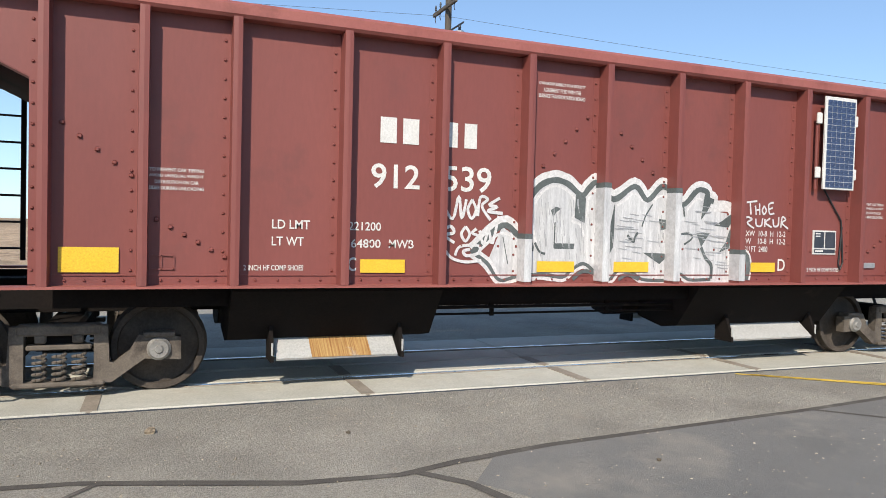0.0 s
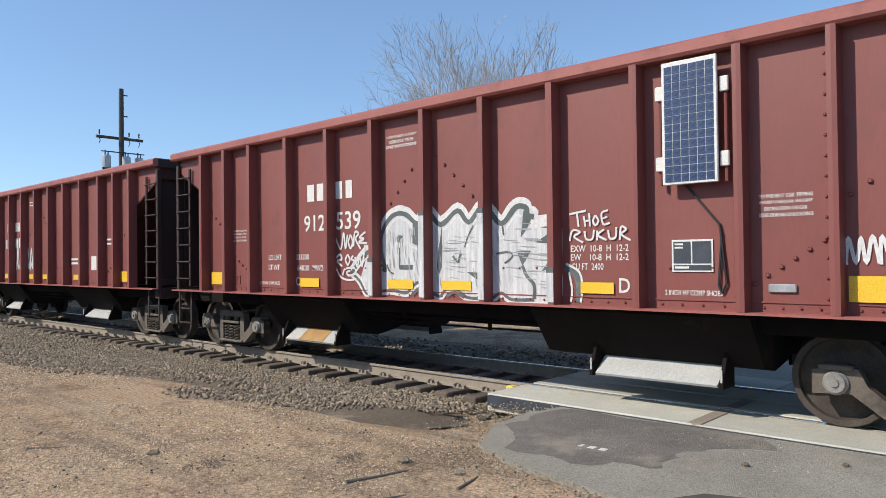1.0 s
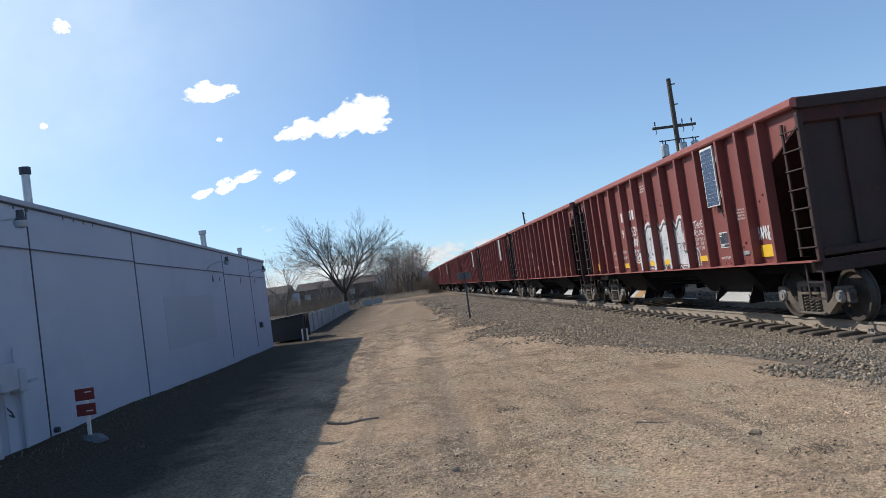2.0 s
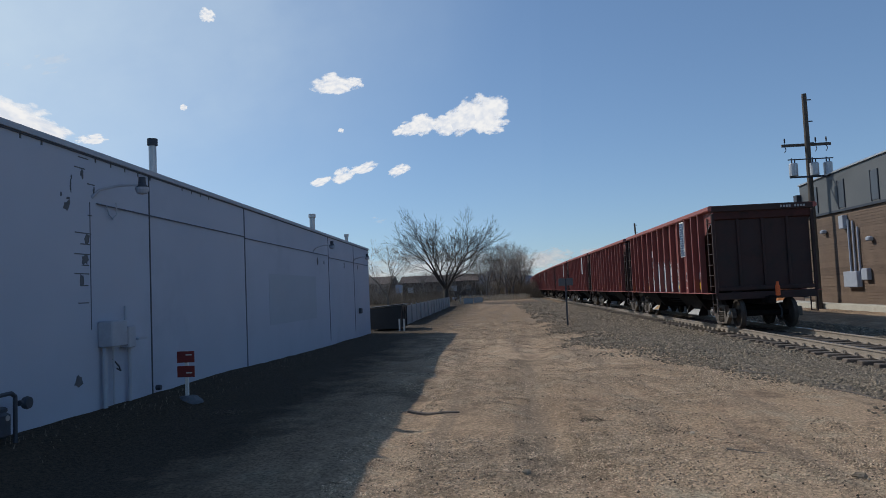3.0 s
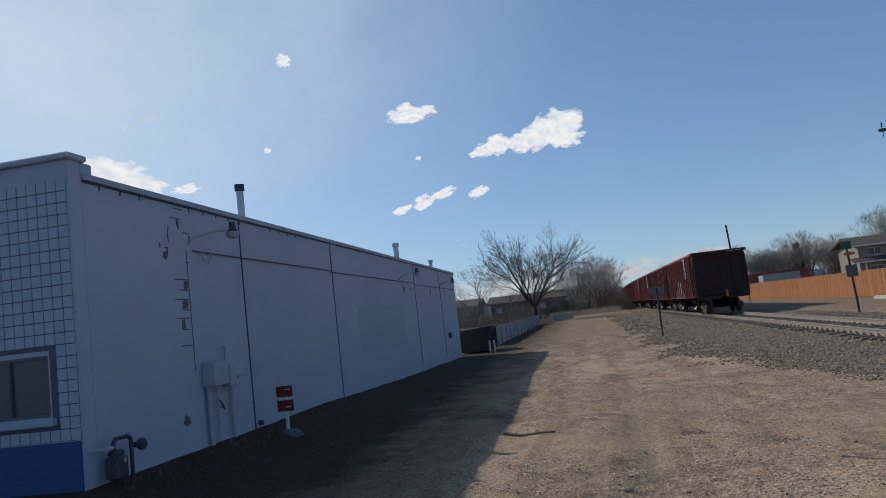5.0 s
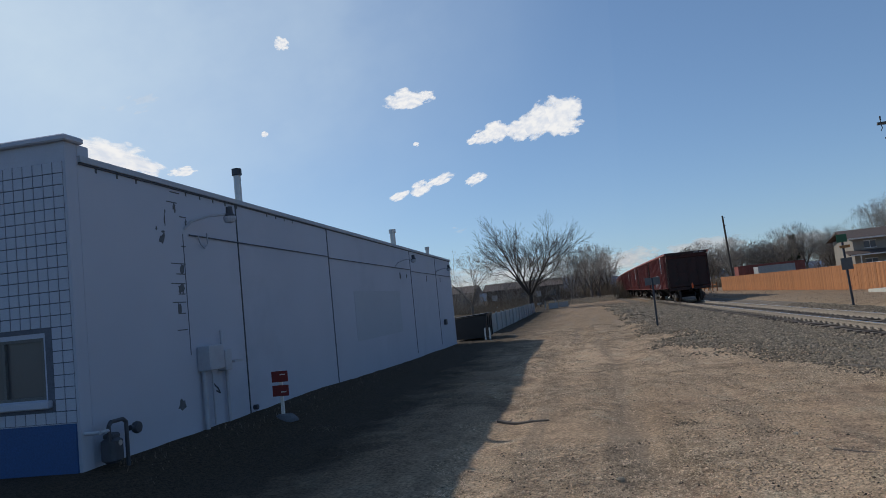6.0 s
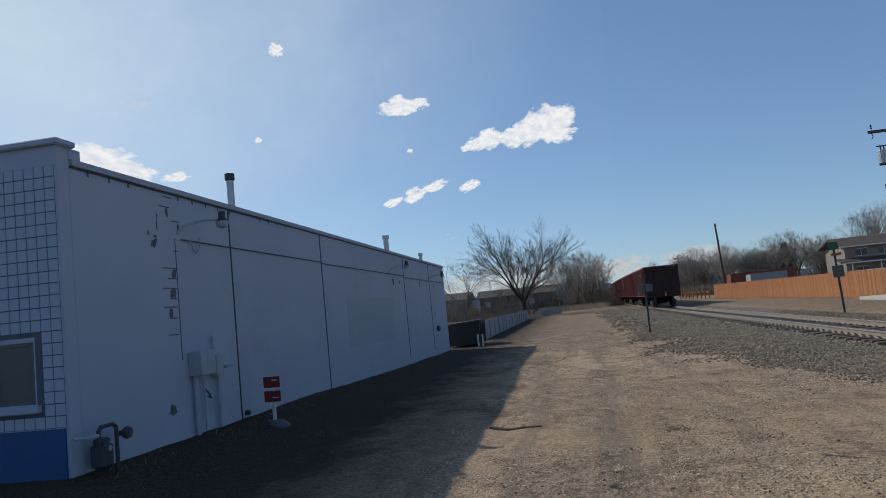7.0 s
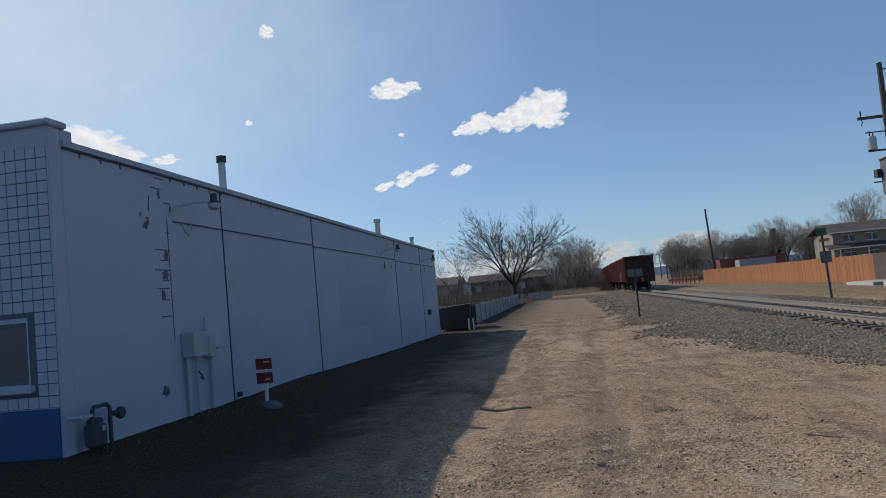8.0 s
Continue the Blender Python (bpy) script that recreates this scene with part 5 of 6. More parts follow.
def bed_spread(y0, y1, d0, d1):
    def put(rng):
        while True:
            y, d = rng.uniform(y0, y1), rng.uniform(d0, d1)
            if abs(abs(d) - 0.753) < 0.10:
                continue
            tie = abs((y - 5.0 + 0.26) % 0.52 - 0.26) < 0.125 and abs(d) < 1.28
            if tie and rng.random() < 0.93:
                continue
            edge = abs(d) - 2.6 - (1.5 * smooth_step(7, 22, y) if d < 0 else 0) + 0.9 * noise.noise((d * 0.8, y * 0.6, 2)) + 0.3 * math.sin(y * 0.9) + 0.25 * math.sin(y * 2.3) + (1.6 * (6.2 - y) if y < 6.2 and d < 0 else 0)
            if edge > 0 and rng.random() < edge * (0.8 - 0.42 * smooth_step(6, 18, y)):
                continue
            x = track_x(y) + d
            return x, y, max(bed_top(d), ground_z(x, y)) + 0.008
    return put


LBL = "loose grey crushed stones beside the ties"
stones("ballast_stones", 22000, bed_spread(4.55, 15, -5.5, -0.82), STONE, (0.016, 0.033), 12, LBL, "ballast")
stones("ballast_stones", 21000, bed_spread(15, 32, -7.0, -0.82), STONE, (0.024, 0.046), 12, LBL, "ballast")
stones("ballast_stones", 13000, bed_spread(32, 75, -6.5, -0.82), STONE, (0.05, 0.085), 12, LBL, "ballast")
stones("ballast_stones", 9000, bed_spread(4.55, 40, -0.66, 3.2), STONE, (0.028, 0.05), 12, LBL, "ballast")


PALE_STONE = surface("pale_pebbles", (0.34, 0.24, 0.152), (0.72, 0.555, 0.385), 9, 60, 0.9, 0, 0.2, None, 1, 1, None, 0.5)


DARK_STONE = surface("dark_pebbles", (0.06, 0.047, 0.034), (0.15, 0.118, 0.085), 9, 60, 0.9, 0, 0.2, None, 1, 1, None, 0.5)


def dirt_spread(x0, x1, y0, y1):
    def put(rng):
        while True:
            x, y = rng.uniform(x0, x1), rng.uniform(y0, y1)
            if y < 3.6 and x > -4.2 and y < 3.6 - 0.9 * max(0, -x - 2.2):
                continue
            if x > -4.2 and y < 1.2 + 0:
                continue
            if y < -0.3 - 0.6 * (x + 5.0) * -1 * 0.2 and y < 0.2:
                continue
            # pale gravel left out where the wall's shadow falls, so it stays darker
            if x < -9.9 + 0.9 * noise.noise((x, y, 5)):
                continue
            if noise.noise((x * 0.45, y * 0.3, 11)) + 0.5 * noise.noise((x * 1.5, y * 1.1, 14)) < rng.uniform(-0.42, 0.4):
                continue
            return x, y, ground_z(x, y) + 0.002
    return put


stones("gravel", 30000, dirt_spread(-11.5, -3.4, 0.2, 5), PALE_STONE, (0.004, 0.011), 6, "fine pale gravel strewn over the dirt", "gravel", 0.7)
stones("gravel", 60000, dirt_spread(-11.5, -3.4, 5, 14), PALE_STONE, (0.006, 0.0155), 6, "fine pale gravel strewn over the dirt", "gravel", 0.6)
stones("gravel", 26000, dirt_spread(-11.5, -3.6, 14, 34), PALE_STONE, (0.011, 0.026), 6, "fine pale gravel strewn over the dirt", "gravel", 0.6)
stones("gravel", 2400, dirt_spread(-12, -3.6, 1.2, 28), DARK_STONE, (0.008, 0.018), 6, "scattered dark stones on the dirt", "gravel", 0.7)
def edge_spread(rng):
    way = [(-1.75, 3.35), (-2.2, 3.45), (-2.9, 3.35), (-3.5, 3.0), (-3.8, 2.4), (-3.95, 1.5), (-4.3, 0.8), (-5.0, 0.1)]
    k = rng.integers(0, len(way) - 1)
    f = rng.random()
    x = way[k][0] + (way[k + 1][0] - way[k][0]) * f + rng.normal(0, 0.3)
    y = way[k][1] + (way[k + 1][1] - way[k][1]) * f + rng.normal(0, 0.3)
    return x, y, max(ground_z(x, y) + 0.004, -0.03 if rng.random() < 0.5 else -0.06)


stones("edge_gravel", 2200, edge_spread, PEBBLE, (0.006, 0.015), 6, "loose gravel along the ragged asphalt edge", "gravel", 0.7)
stones("edge_gravel", 450, edge_spread, STONE, (0.008, 0.02), 6, "loose dark gravel along the ragged asphalt edge", "gravel", 0.7)
stones("road_grit", 900, lambda rng: (rng.uniform(-6, -1.8), rng.uniform(-9, 2.2), -0.018), PEBBLE, (0.005, 0.012), 6, "grit on the asphalt", "gravel", 0.7)


def single_stone(x, y, z, r, mat, label):
    mb = Mesh()
    rng = random.Random(int(x * 100) + int(y * 10))
    for k in range(1):
        ring = []
        for lv, (zz, rr) in enumerate(((-0.3, 0.8), (0.25, 1.0), (0.6, 0.65))):
            for i in range(7):
                a = 2 * math.pi * i / 7 + lv * 0.3
                q = r * rr * rng.uniform(0.8, 1.2)
                ring.append((q * math.cos(a), q * math.sin(a), r * zz * rng.uniform(0.85, 1.15)))
        fs = [(a * 7 + i, a * 7 + (i + 1) % 7, a * 7 + 7 + (i + 1) % 7, a * 7 + 7 + i) for a in range(2) for i in range(7)] + [tuple(range(14, 21)), tuple(range(6, -1, -1))]
        mb.add(ring, fs)
    tagged(part("stone", mb, mat, at=pose(x, y, z)), label, "stone", "loose stones")


for x, y, r in ((-2.42, -1.35, 0.05), (-2.2, 0.3, 0.025), (-2.7, 0.9, 0.03), (-2.9, -2.9, 0.02), (-4.3, -5.0, 0.02)):
    single_stone(x, y, -0.01, r, STONE, "dark loose stone on the asphalt")
for x, y, r in ((-5.58, 5.08, 0.055), (-4.3, 3.2, 0.06), (-6.4, 6.9, 0.03), (-8.2, 5.6, 0.04), (-7.6, 4.4, 0.035), (-4.25, 2.6, 0.035)):
    single_stone(x, y, ground_z(x, y) + 0.01, r, STONE if r > 0.05 else PEBBLE, "loose stone on the dirt")


def stick(pts, r, label="dry broken branch lying on the ground"):
    mb = Mesh()
    fine = []
    for p, q in zip(pts, pts[1:]):
        for k in range(5):
            x, y = p[0] + (q[0] - p[0]) * k / 5, p[1] + (q[1] - p[1]) * k / 5
            w = 0.012
            fine.append((x + w * noise.noise((x * 6, y * 6, 3)), y + w * noise.noise((x * 6, y * 6, 8))))
    fine.append(pts[-1])
    for i, (p, q) in enumerate(zip(fine, fine[1:])):
        f, g = 1 - 0.6 * i / len(fine), 1 - 0.6 * (i + 1) / len(fine)
        mb.tube((p[0], p[1], ground_z(*p) + r * 0.5 * f), (q[0], q[1], ground_z(*q) + r * 0.5 * g), r * f, r * g, 7)
        if i % 4 == 2:
            mb.tube((p[0], p[1], ground_z(*p) + r * 0.5), (p[0] + 0.06, p[1] + 0.09 * (-1) ** i, ground_z(*p) + r + 0.02), r * 0.4, r * 0.15, 5)
    tagged(part("stick", mb, BARK), label, "stick", "fallen sticks")


stick([(-9.66, 8.95), (-9.3, 8.78), (-8.95, 8.66)], 0.032)
stick([(-4.25, 11.9), (-3.9, 11.5), (-3.45, 11.15)], 0.03)
stick([(-3.85, 9.6), (-3.4, 9.0), (-3.0, 8.4)], 0.02)
stick([(-3.85, 6.98), (-3.5, 6.85), (-3.25, 6.4)], 0.016)
stick([(-3.2, 6.3), (-3.0, 5.7), (-2.9, 5.3)], 0.014)
stick([(-5.0, 3.1), (-4.75, 3.05), (-4.45, 2.98)], 0.018)
stick([(-5.1, 2.6), (-4.9, 2.55)], 0.012)
stick([(-4.55, 2.35), (-4.2, 2.45)], 0.014)
stick([(-6.3, 6.1), (-6.0, 5.9)], 0.012)


def tuft(x, y, r, n=60):
    mb = Mesh()
    rng = random.Random(int(x * 31 + y * 17))
    z = ground_z(x, y)
    for _ in range(n):
        a, q = rng.uniform(0, 6.28), r * rng.random() ** 0.6
        px, py = q * math.cos(a) * 1.5, q * math.sin(a)
        b = rng.uniform(0, 6.28)
        ln = rng.uniform(0.03, 0.09)
        mb.tube((px, py, 0), (px + ln * math.cos(b), py + ln * math.sin(b), rng.uniform(0.01, 0.05)), 0.004, 0.001, 3, False)
    tagged(part("grass_tuft", mb, SCRUB, at=pose(x, y, z)), "flat dry brown grass tuft on the dirt", "grass", "", "stuff")


for x, y, r in ((-5.48, 4.28, 0.16), (-6.6, 7.2, 0.2), (-7.3, 7.9, 0.12), (-4.5, 3.6, 0.12), (-11.2, 7.4, 0.2), (-12.2, 9.3, 0.25)):
    tuft(x, y, r)
mk = Mesh()
for k, w in enumerate((0.03, 0.06, 0.06)):
    mk.box(-2.98, 2.25 - k * 0.11, -0.018, 0.07, w, 0.004)
setting("paint_mark", mk, WHITE, "faded white paint marks on the asphalt", "paint mark")

track = setting("track_base", Mesh().box(0, 40, -0.42, 2.4, 70, 0.1), BEDM, "buried base below the railway ties", "track base")
tie_me = Mesh().box(0, 0, 0, 2.6, 0.23, 0.17, None, 0.015).mesh("tie", TIE)
pl_me = Mesh().box(0, 0, 0, 0.34, 0.19, 0.02).box(-0.11, 0.05, 0.03, 0.05, 0.035, 0.05).box(-0.12, -0.06, 0.025, 0.05, 0.035, 0.04).box(0.11, 0.05, 0.02, 0.04, 0.035, 0.03).mesh("tie_plate", RAIL)
anchor_me = Mesh().box(0, 0, 0, 0.1, 0.03, 0.07, None, 0.008).mesh("rail_anchor", RAIL)
for k in range(130):
    y = 5.0 + 0.52 * k
    h = -track_heading(y)
    dx = random.uniform(-0.06, 0.06)
    part("tie", tie_me, None, track, at=pose(track_x(y) + dx, y + random.uniform(-0.03, 0.03), -0.245 + random.uniform(-0.012, 0.008), 0, 0, h + random.uniform(-2, 2)))
    for s in (-1, 1):
        part("tie_plate", pl_me, None, track, at=pose(track_x(y) + s * 0.753, y, -0.164, 0, 0, 0 if s < 0 else 180))
    if k < 60:
        part("rail_anchor", anchor_me, None, track, at=pose(track_x(y) - 0.80, y + 0.16, -0.15))


# ---- poles and posts ----
def power_pole(x, y, top, arm_z, label, cans=(), lean=0.0, steps=True, r=0.16):
    p = thing("utility_pole", label, "utility pole", "utility poles", pose(x, y, 0, 0, lean, 0))
    part("pole_shaft", Mesh().tube((0, 0, -0.5), (0, 0, top), r, r * 0.7, 12), POLE_W, p)
    if arm_z:
        arm = part("crossarm", Mesh().box(0, 0.16, arm_z, 2.3, 0.1, 0.13), POLE_W, p)
        for ix in (-1.0, 0.45, 0.95):
            part("insulator", Mesh().lathe([(0.0, 0.3), (0.03, 0.3), (0.045, 0.2), (0.03, 0.17), (0.045, 0.12), (0.015, 0.08), (0.015, 0.0)], (ix, 0.16, arm_z + 0.05), 8, "z"), METER, arm)
            part("hanger", Mesh().path([(ix, 0.16, arm_z - 0.06), (ix + 0.05, 0.16, arm_z - 0.2), (ix - 0.03, 0.16, arm_z - 0.34)], 0.018, 6), METER, arm)
    if steps:
        for k in range(3):
            part("bracket", Mesh().box(0.19, 0, top - 0.3 - k * 1.05, 0.24, 0.05, 0.05), METER, p)
    for cx in cans:
        can = part("transformer", Mesh().lathe([(0, 0.33), (0.17, 0.3), (0.2, 0.26), (0.2, -0.3), (0.0, -0.32)], (cx, -0.28, arm_z - 1.25), 16, "z"), STEEL, p, "grey can transformer")
        part("bushing", Mesh().tube((cx - 0.06, -0.28, arm_z - 0.95), (cx - 0.06, -0.28, arm_z - 0.7), 0.03, None, 8).tube((cx + 0.08, -0.28, arm_z - 0.95), (cx + 0.08, -0.28, arm_z - 0.75), 0.03, None, 8), METER, can)
    if cans:
        part("transformer_rack", Mesh().box(0, -0.2, arm_z - 1.6, 2.0, 0.07, 0.08).box(0, -0.2, arm_z - 0.75, 2.1, 0.05, 0.05), METER, p)
    return p


main_pole = power_pole(6.94, 34.5, 10.3, 7.85, "dark wooden utility pole with crossarm and three transformers", (-0.85, 0.12, 0.75))
power_pole(12.2, 102, 9.9, 0, "dark leaning wooden utility pole behind the track", (), -2.5)
power_pole(16.2, 170, 9.0, 8.4, "distant utility pole with a crossarm", (), 0, False)
power_pole(21.5, 215, 9.0, 8.4, "distant utility pole with a crossarm", (), 0, False)
power_pole(27, 270, 9.5, 8.9, "distant utility pole with a crossarm", (), 0, False)
power_pole(17.2, -11.7, 11.4, 10.2, "weathered utility pole with a transformer and insulators", (-0.5,), 0, True, 0.17)
wr = Mesh()
for z in (9.9, 9.3):
    for a, b in (((17.2, -11.7, z), (24, 60, z + 0.6)), ((17.2, -11.7, z), (9, -80, z))):
        pts = [Vector(a).lerp(Vector(b), i / 10) - Vector((0, 0, 1.2 * math.sin(math.pi * i / 10))) for i in range(11)]
        wr.path(pts, 0.007, 4)
tagged(part("power_lines", wr, METER), "thin dark overhead power lines between poles", "power line")
sg = thing("track_sign", "black steel post with two small grey plates beside the ballast", "sign post", at=pose(-5.5, 28.7, -0.1))
part("post", Mesh().box(0, 0, 0.95, 0.07, 0.05, 2.0), METER, sg)
for x in (-0.16, 0.16):
    part("sign_plate", Mesh().box(x, -0.04, 1.82, 0.26, 0.012, 0.3, None, 0.004), GREY_ROOF, sg)
GREEN = surface("sign_green", (0.015, 0.10, 0.05), (0.02, 0.13, 0.065), 4, 40, 0.5, 0, 0.02)
rs_ = thing("whistle_post", "dark post with a green sign and a grey plate", "sign post", at=pose(2.95, 32.4, -0.1, 0, -2))
part("post", Mesh().box(0, 0, 1.4, 0.08, 0.06, 3.0), METER, rs_)
part("green_sign", Mesh().box(-0.02, -0.05, 2.85, 0.42, 0.012, 0.34, None, 0.004), GREEN, rs_)
part("orange_plate", Mesh().box(0.05, -0.05, 2.48, 0.42, 0.012, 0.12), ORANGE_D := surface("faded_orange", (0.35, 0.16, 0.05), (0.42, 0.2, 0.07), 4, 40, 0.7, 0, 0.02), rs_)
part("grey_plate", Mesh().box(0.02, -0.05, 1.75, 0.46, 0.014, 0.5, None, 0.004), GREY_ROOF, rs_)


# ---- far side: brick building, fence, house, containers ----
def brick_building():
    b = thing("brick_building", "tan brick building with a grey metal upper storey", "building")
    x0, x1, y0, y1 = 7.7, 22.0, 26.0, 37.2
    lo = Mesh()
    lo.box((x0 + x1) / 2, (y0 + y1) / 2, 2.2, x1 - x0, y1 - y0, 4.6)
    wall = part("brick_wall", lo, BRICK_TAN, b)
    course = Mesh()
    for k in range(34):
        course.box(x0 - 0.008, (y0 + y1) / 2, 0.12 + k * 0.13, 0.016, y1 - y0 - 0.02, 0.105)
    part("brick_courses", course, BRICK_TAN, b)
    part("upper_wall", Mesh().prism([(y0 - 0.1, 4.5), (y1 + 0.1, 4.5), (y1 + 0.1, 6.15), (y0 - 0.1, 6.45)], x0 - 0.12, x1, "x"), GREY_ROOF, b)
    part("roof_edge", Mesh().prism([(y0 - 0.1, 6.45), (y1 + 0.1, 6.15), (y1 + 0.1, 6.22), (y0 - 0.1, 6.52)], x0 - 0.2, x1 + 0.1, "x"), STEEL, b)
    for y in (35.6, 32.9, 30.0, 27.5):
        w = part("window", Mesh().box(x0 - 0.125, y, 5.2, 0.05, 0.55, 1.2), WINDOW, b)
        part("window_frame", Mesh().box(x0 - 0.13, y - 0.3, 5.2, 0.07, 0.05, 1.3).box(x0 - 0.13, y + 0.3, 5.2, 0.07, 0.05, 1.3), METER, w)
    # dark bar stands in for the shade under the upper storey
    part("soffit_shade", Mesh().box(x0 - 0.06, (y0 + y1) / 2, 4.46, 0.14, y1 - y0, 0.1), METER, b)
    for y, z0, z1 in ((32.6, 1.0, 4.0), (32.2, 1.0, 3.9), (31.8, 1.0, 3.6)):
        part("riser_pipe", Mesh().tube((x0 - 0.08, y, z0), (x0 - 0.08, y, z1), 0.05, None, 8), PIPE_GREY, b)
    part("meter_box", Mesh().box(x0 - 0.14, 32.4, 1.3, 0.24, 1.2, 0.7, None, 0.02), PIPE_GREY, b)
    part("meter_box", Mesh().box(x0 - 0.14, 31.2, 1.5, 0.2, 0.5, 0.5, None, 0.02), PIPE_GREY, b)
    part("head_box", Mesh().box(x0 - 0.14, 32.9, 3.9, 0.24, 0.4, 0.6, None, 0.02), PIPE_GREY, b)
    for y in (34.9, 30.7):
        part("wall_lamp", Mesh().box(x0 - 0.15, y, 3.6 - (y < 33) * 0.6, 0.25, 0.3, 0.2, None, 0.05), PIPE_GREY, b)
    part("corner_fitting", Mesh().box(x0 - 0.2, y1 + 0.15, 5.5, 0.3, 0.4, 0.4).box(x0 - 0.2, y1 + 0.3, 5.1, 0.4, 0.06, 0.06), METER, b)
    part("ledge", Mesh().box(x0 - 0.3, (y0 + y1) / 2, 0.05, 0.6, y1 - y0 + 0.6, 0.3, None, 0.02), PANEL, b)
    return b


brick_building()
fence = thing("cedar_fence", "orange stained cedar board fence along the lot", "fence")
rng = random.Random(5)
boards = [Mesh().box(0, 0, 0, 0.022, 0.183, 1.62 + v * 0.012, None, 0.004).mesh("board", CEDAR) for v in range(4)]
for k in range(265):
    y = 43.2 + k * 0.19
    part("board", rng.choice(boards), None, fence, at=pose(9.0 + rng.uniform(-0.006, 0.006), y, 0.78, rng.uniform(-0.5, 0.5), 0, 0))
for z in (0.4, 1.2):
    part("fence_rail", Mesh().box(9.06, 68.3, z, 0.05, 50.3, 0.09), CEDAR, fence)
for k in range(21):
    part("fence_post", Mesh().box(9.11, 43.3 + 2.5 * k, 0.75, 0.09, 0.09, 1.7), CEDAR, fence)
part("gate_panel", Mesh().box(9.0, 42.1, 0.8, 0.05, 2.0, 1.65), SHINGLE, fence, "dark brown gate panel")
for k in range(8):
    f2 = thing("fence_section", "short pale wooden fence section at the lot's far end", "fence", "pale fence sections", pose(8.6 - 0.15 * k, 94.6 + 2.2 * k, -0.05))
    for z in (0.4, 0.85):
        part("fence_rail", Mesh().box(0, 1.0, z, 0.05, 2.1, 0.1), CEDAR, f2)
    part("fence_post", Mesh().box(0, 0, 0.55, 0.12, 0.12, 1.2), CEDAR, f2)
setting("concrete_step", Mesh().box(8.3, 41.5, 0.02, 1.6, 3.6, 0.22, None, 0.02), PANEL, "pale concrete step beside the fence", "step")


def house(x, y, w, d, label):
    h = thing("house", label, "house", at=pose(x, y, 0))
    part("wall", Mesh().box(w / 2, d / 2, 2.6, w, d, 5.4), CREAM, h)
    part("roof", Mesh().prism([(-0.8, 5.2), (d / 2, 6.6), (d + 0.8, 5.2), (d / 2, 6.35), ], -0.8, w + 0.8, "x"), SHINGLE, h)
    part("roof", Mesh().prism([(-0.9, 5.15), (-0.9, 5.3), (d / 2, 6.7), (d / 2, 6.5)], -0.9, w + 0.9, "x"), SHINGLE, h)
    part("porch_roof", Mesh().prism([(-1.6, 2.75), (-1.6, 2.95), (0, 3.5), (0, 3.3)], -1.2, w + 0.9, "x"), SHINGLE, h)
    part("fascia", Mesh().box(w / 2, -0.92, 5.18, w + 1.8, 0.06, 0.2), WHITE, h)
    part("fascia", Mesh().box(w / 2, -1.62, 2.8, w + 2, 0.06, 0.18), WHITE, h)
    for k in range(5):
        for z in (4.25, 1.7):
            wi = part("window", Mesh().box(2.2 + k * 3.1, -0.02, z, 1.5, 0.06, 0.95), WINDOW, h)
            part("window_frame", Mesh().box(2.2 + k * 3.1, -0.04, z + 0.52, 1.7, 0.08, 0.1).box(2.2 + k * 3.1, -0.04, z - 0.52, 1.7, 0.08, 0.1).box(2.2 + k * 3.1, -0.05, z, 0.07, 0.06, 0.95), WHITE, wi)
    for k in range(5):
        part("porch_post", Mesh().box(0.3 + k * 3.8, -1.5, 1.4, 0.14, 0.14, 2.8), WHITE, h)
    return h


house(31.0, 112, 17, 8, "two-storey cream house with brown shingle roofs")


def apartment(x, y, w, label):
    a = thing("apartment_building", label, "apartment building", "low apartment buildings", pose(x, y, -1.4))
    part("wall", Mesh().box(w / 2, 4, 2.2, w, 8, 4.4), APT, a)
    part("roof", Mesh().prism([(-0.6, 4.3), (-0.6, 4.5), (4, 5.7), (8.6, 4.5), (8.6, 4.3)], -0.6, w + 0.6, "x"), SHINGLE, a)
    for k in range(int(w / 2.4)):
        for z in (1.4, 3.3):
            part("window", Mesh().box(1.3 + k * 2.4, -0.03, z, 0.9, 0.08, 0.9), WINDOW if k % 3 else STEEL, a)
    return a


APT = surface("brown_siding", (0.10, 0.075, 0.058), (0.14, 0.105, 0.08), 1, 30, 0.85, 0, 0.05)
apartment(-40, 112, 15, "low brown apartment building with a shingle roof beyond the trees")
apartment(-23.5, 118, 12, "low brown apartment building with a shingle roof beyond the trees")
FENCE_P = surface("weathered_grey_panel", (0.30, 0.32, 0.325), (0.38, 0.40, 0.405), 1.2, 30, 0.8, 0, 0.1, (0.25, 0.26, 0.26), 0.8, 0.58)
for x, w, mat, z, lab in ((12.3, 8.2, SIGN_D := surface("faded_red_steel", (0.22, 0.055, 0.04), (0.28, 0.075, 0.055), 2, 30, 0.6, 0, 0.05), 2.75, "faded red ribbed shipping container behind the fence"), (14.0, 4.4, FENCE_P, 2.45, "pale grey ribbed container behind the fence")):
    c = thing("shipping_container", lab, "container", "containers", pose(x, 99.0 - (z < 2.6) * 3.2, 0))
    part("container_body", Mesh().box(w / 2, 1.2, z / 2, w, 2.4, z), mat, c)
    for k in range(int(w / 0.42)):
        part("corrugation", Mesh().box(0.2 + k * 0.42, -0.03, z / 2 + 0.05, 0.16, 0.08, z - 0.25), mat, c)
    part("top_rail", Mesh().box(w / 2, -0.02, z, w, 0.12, 0.12), mat, c)


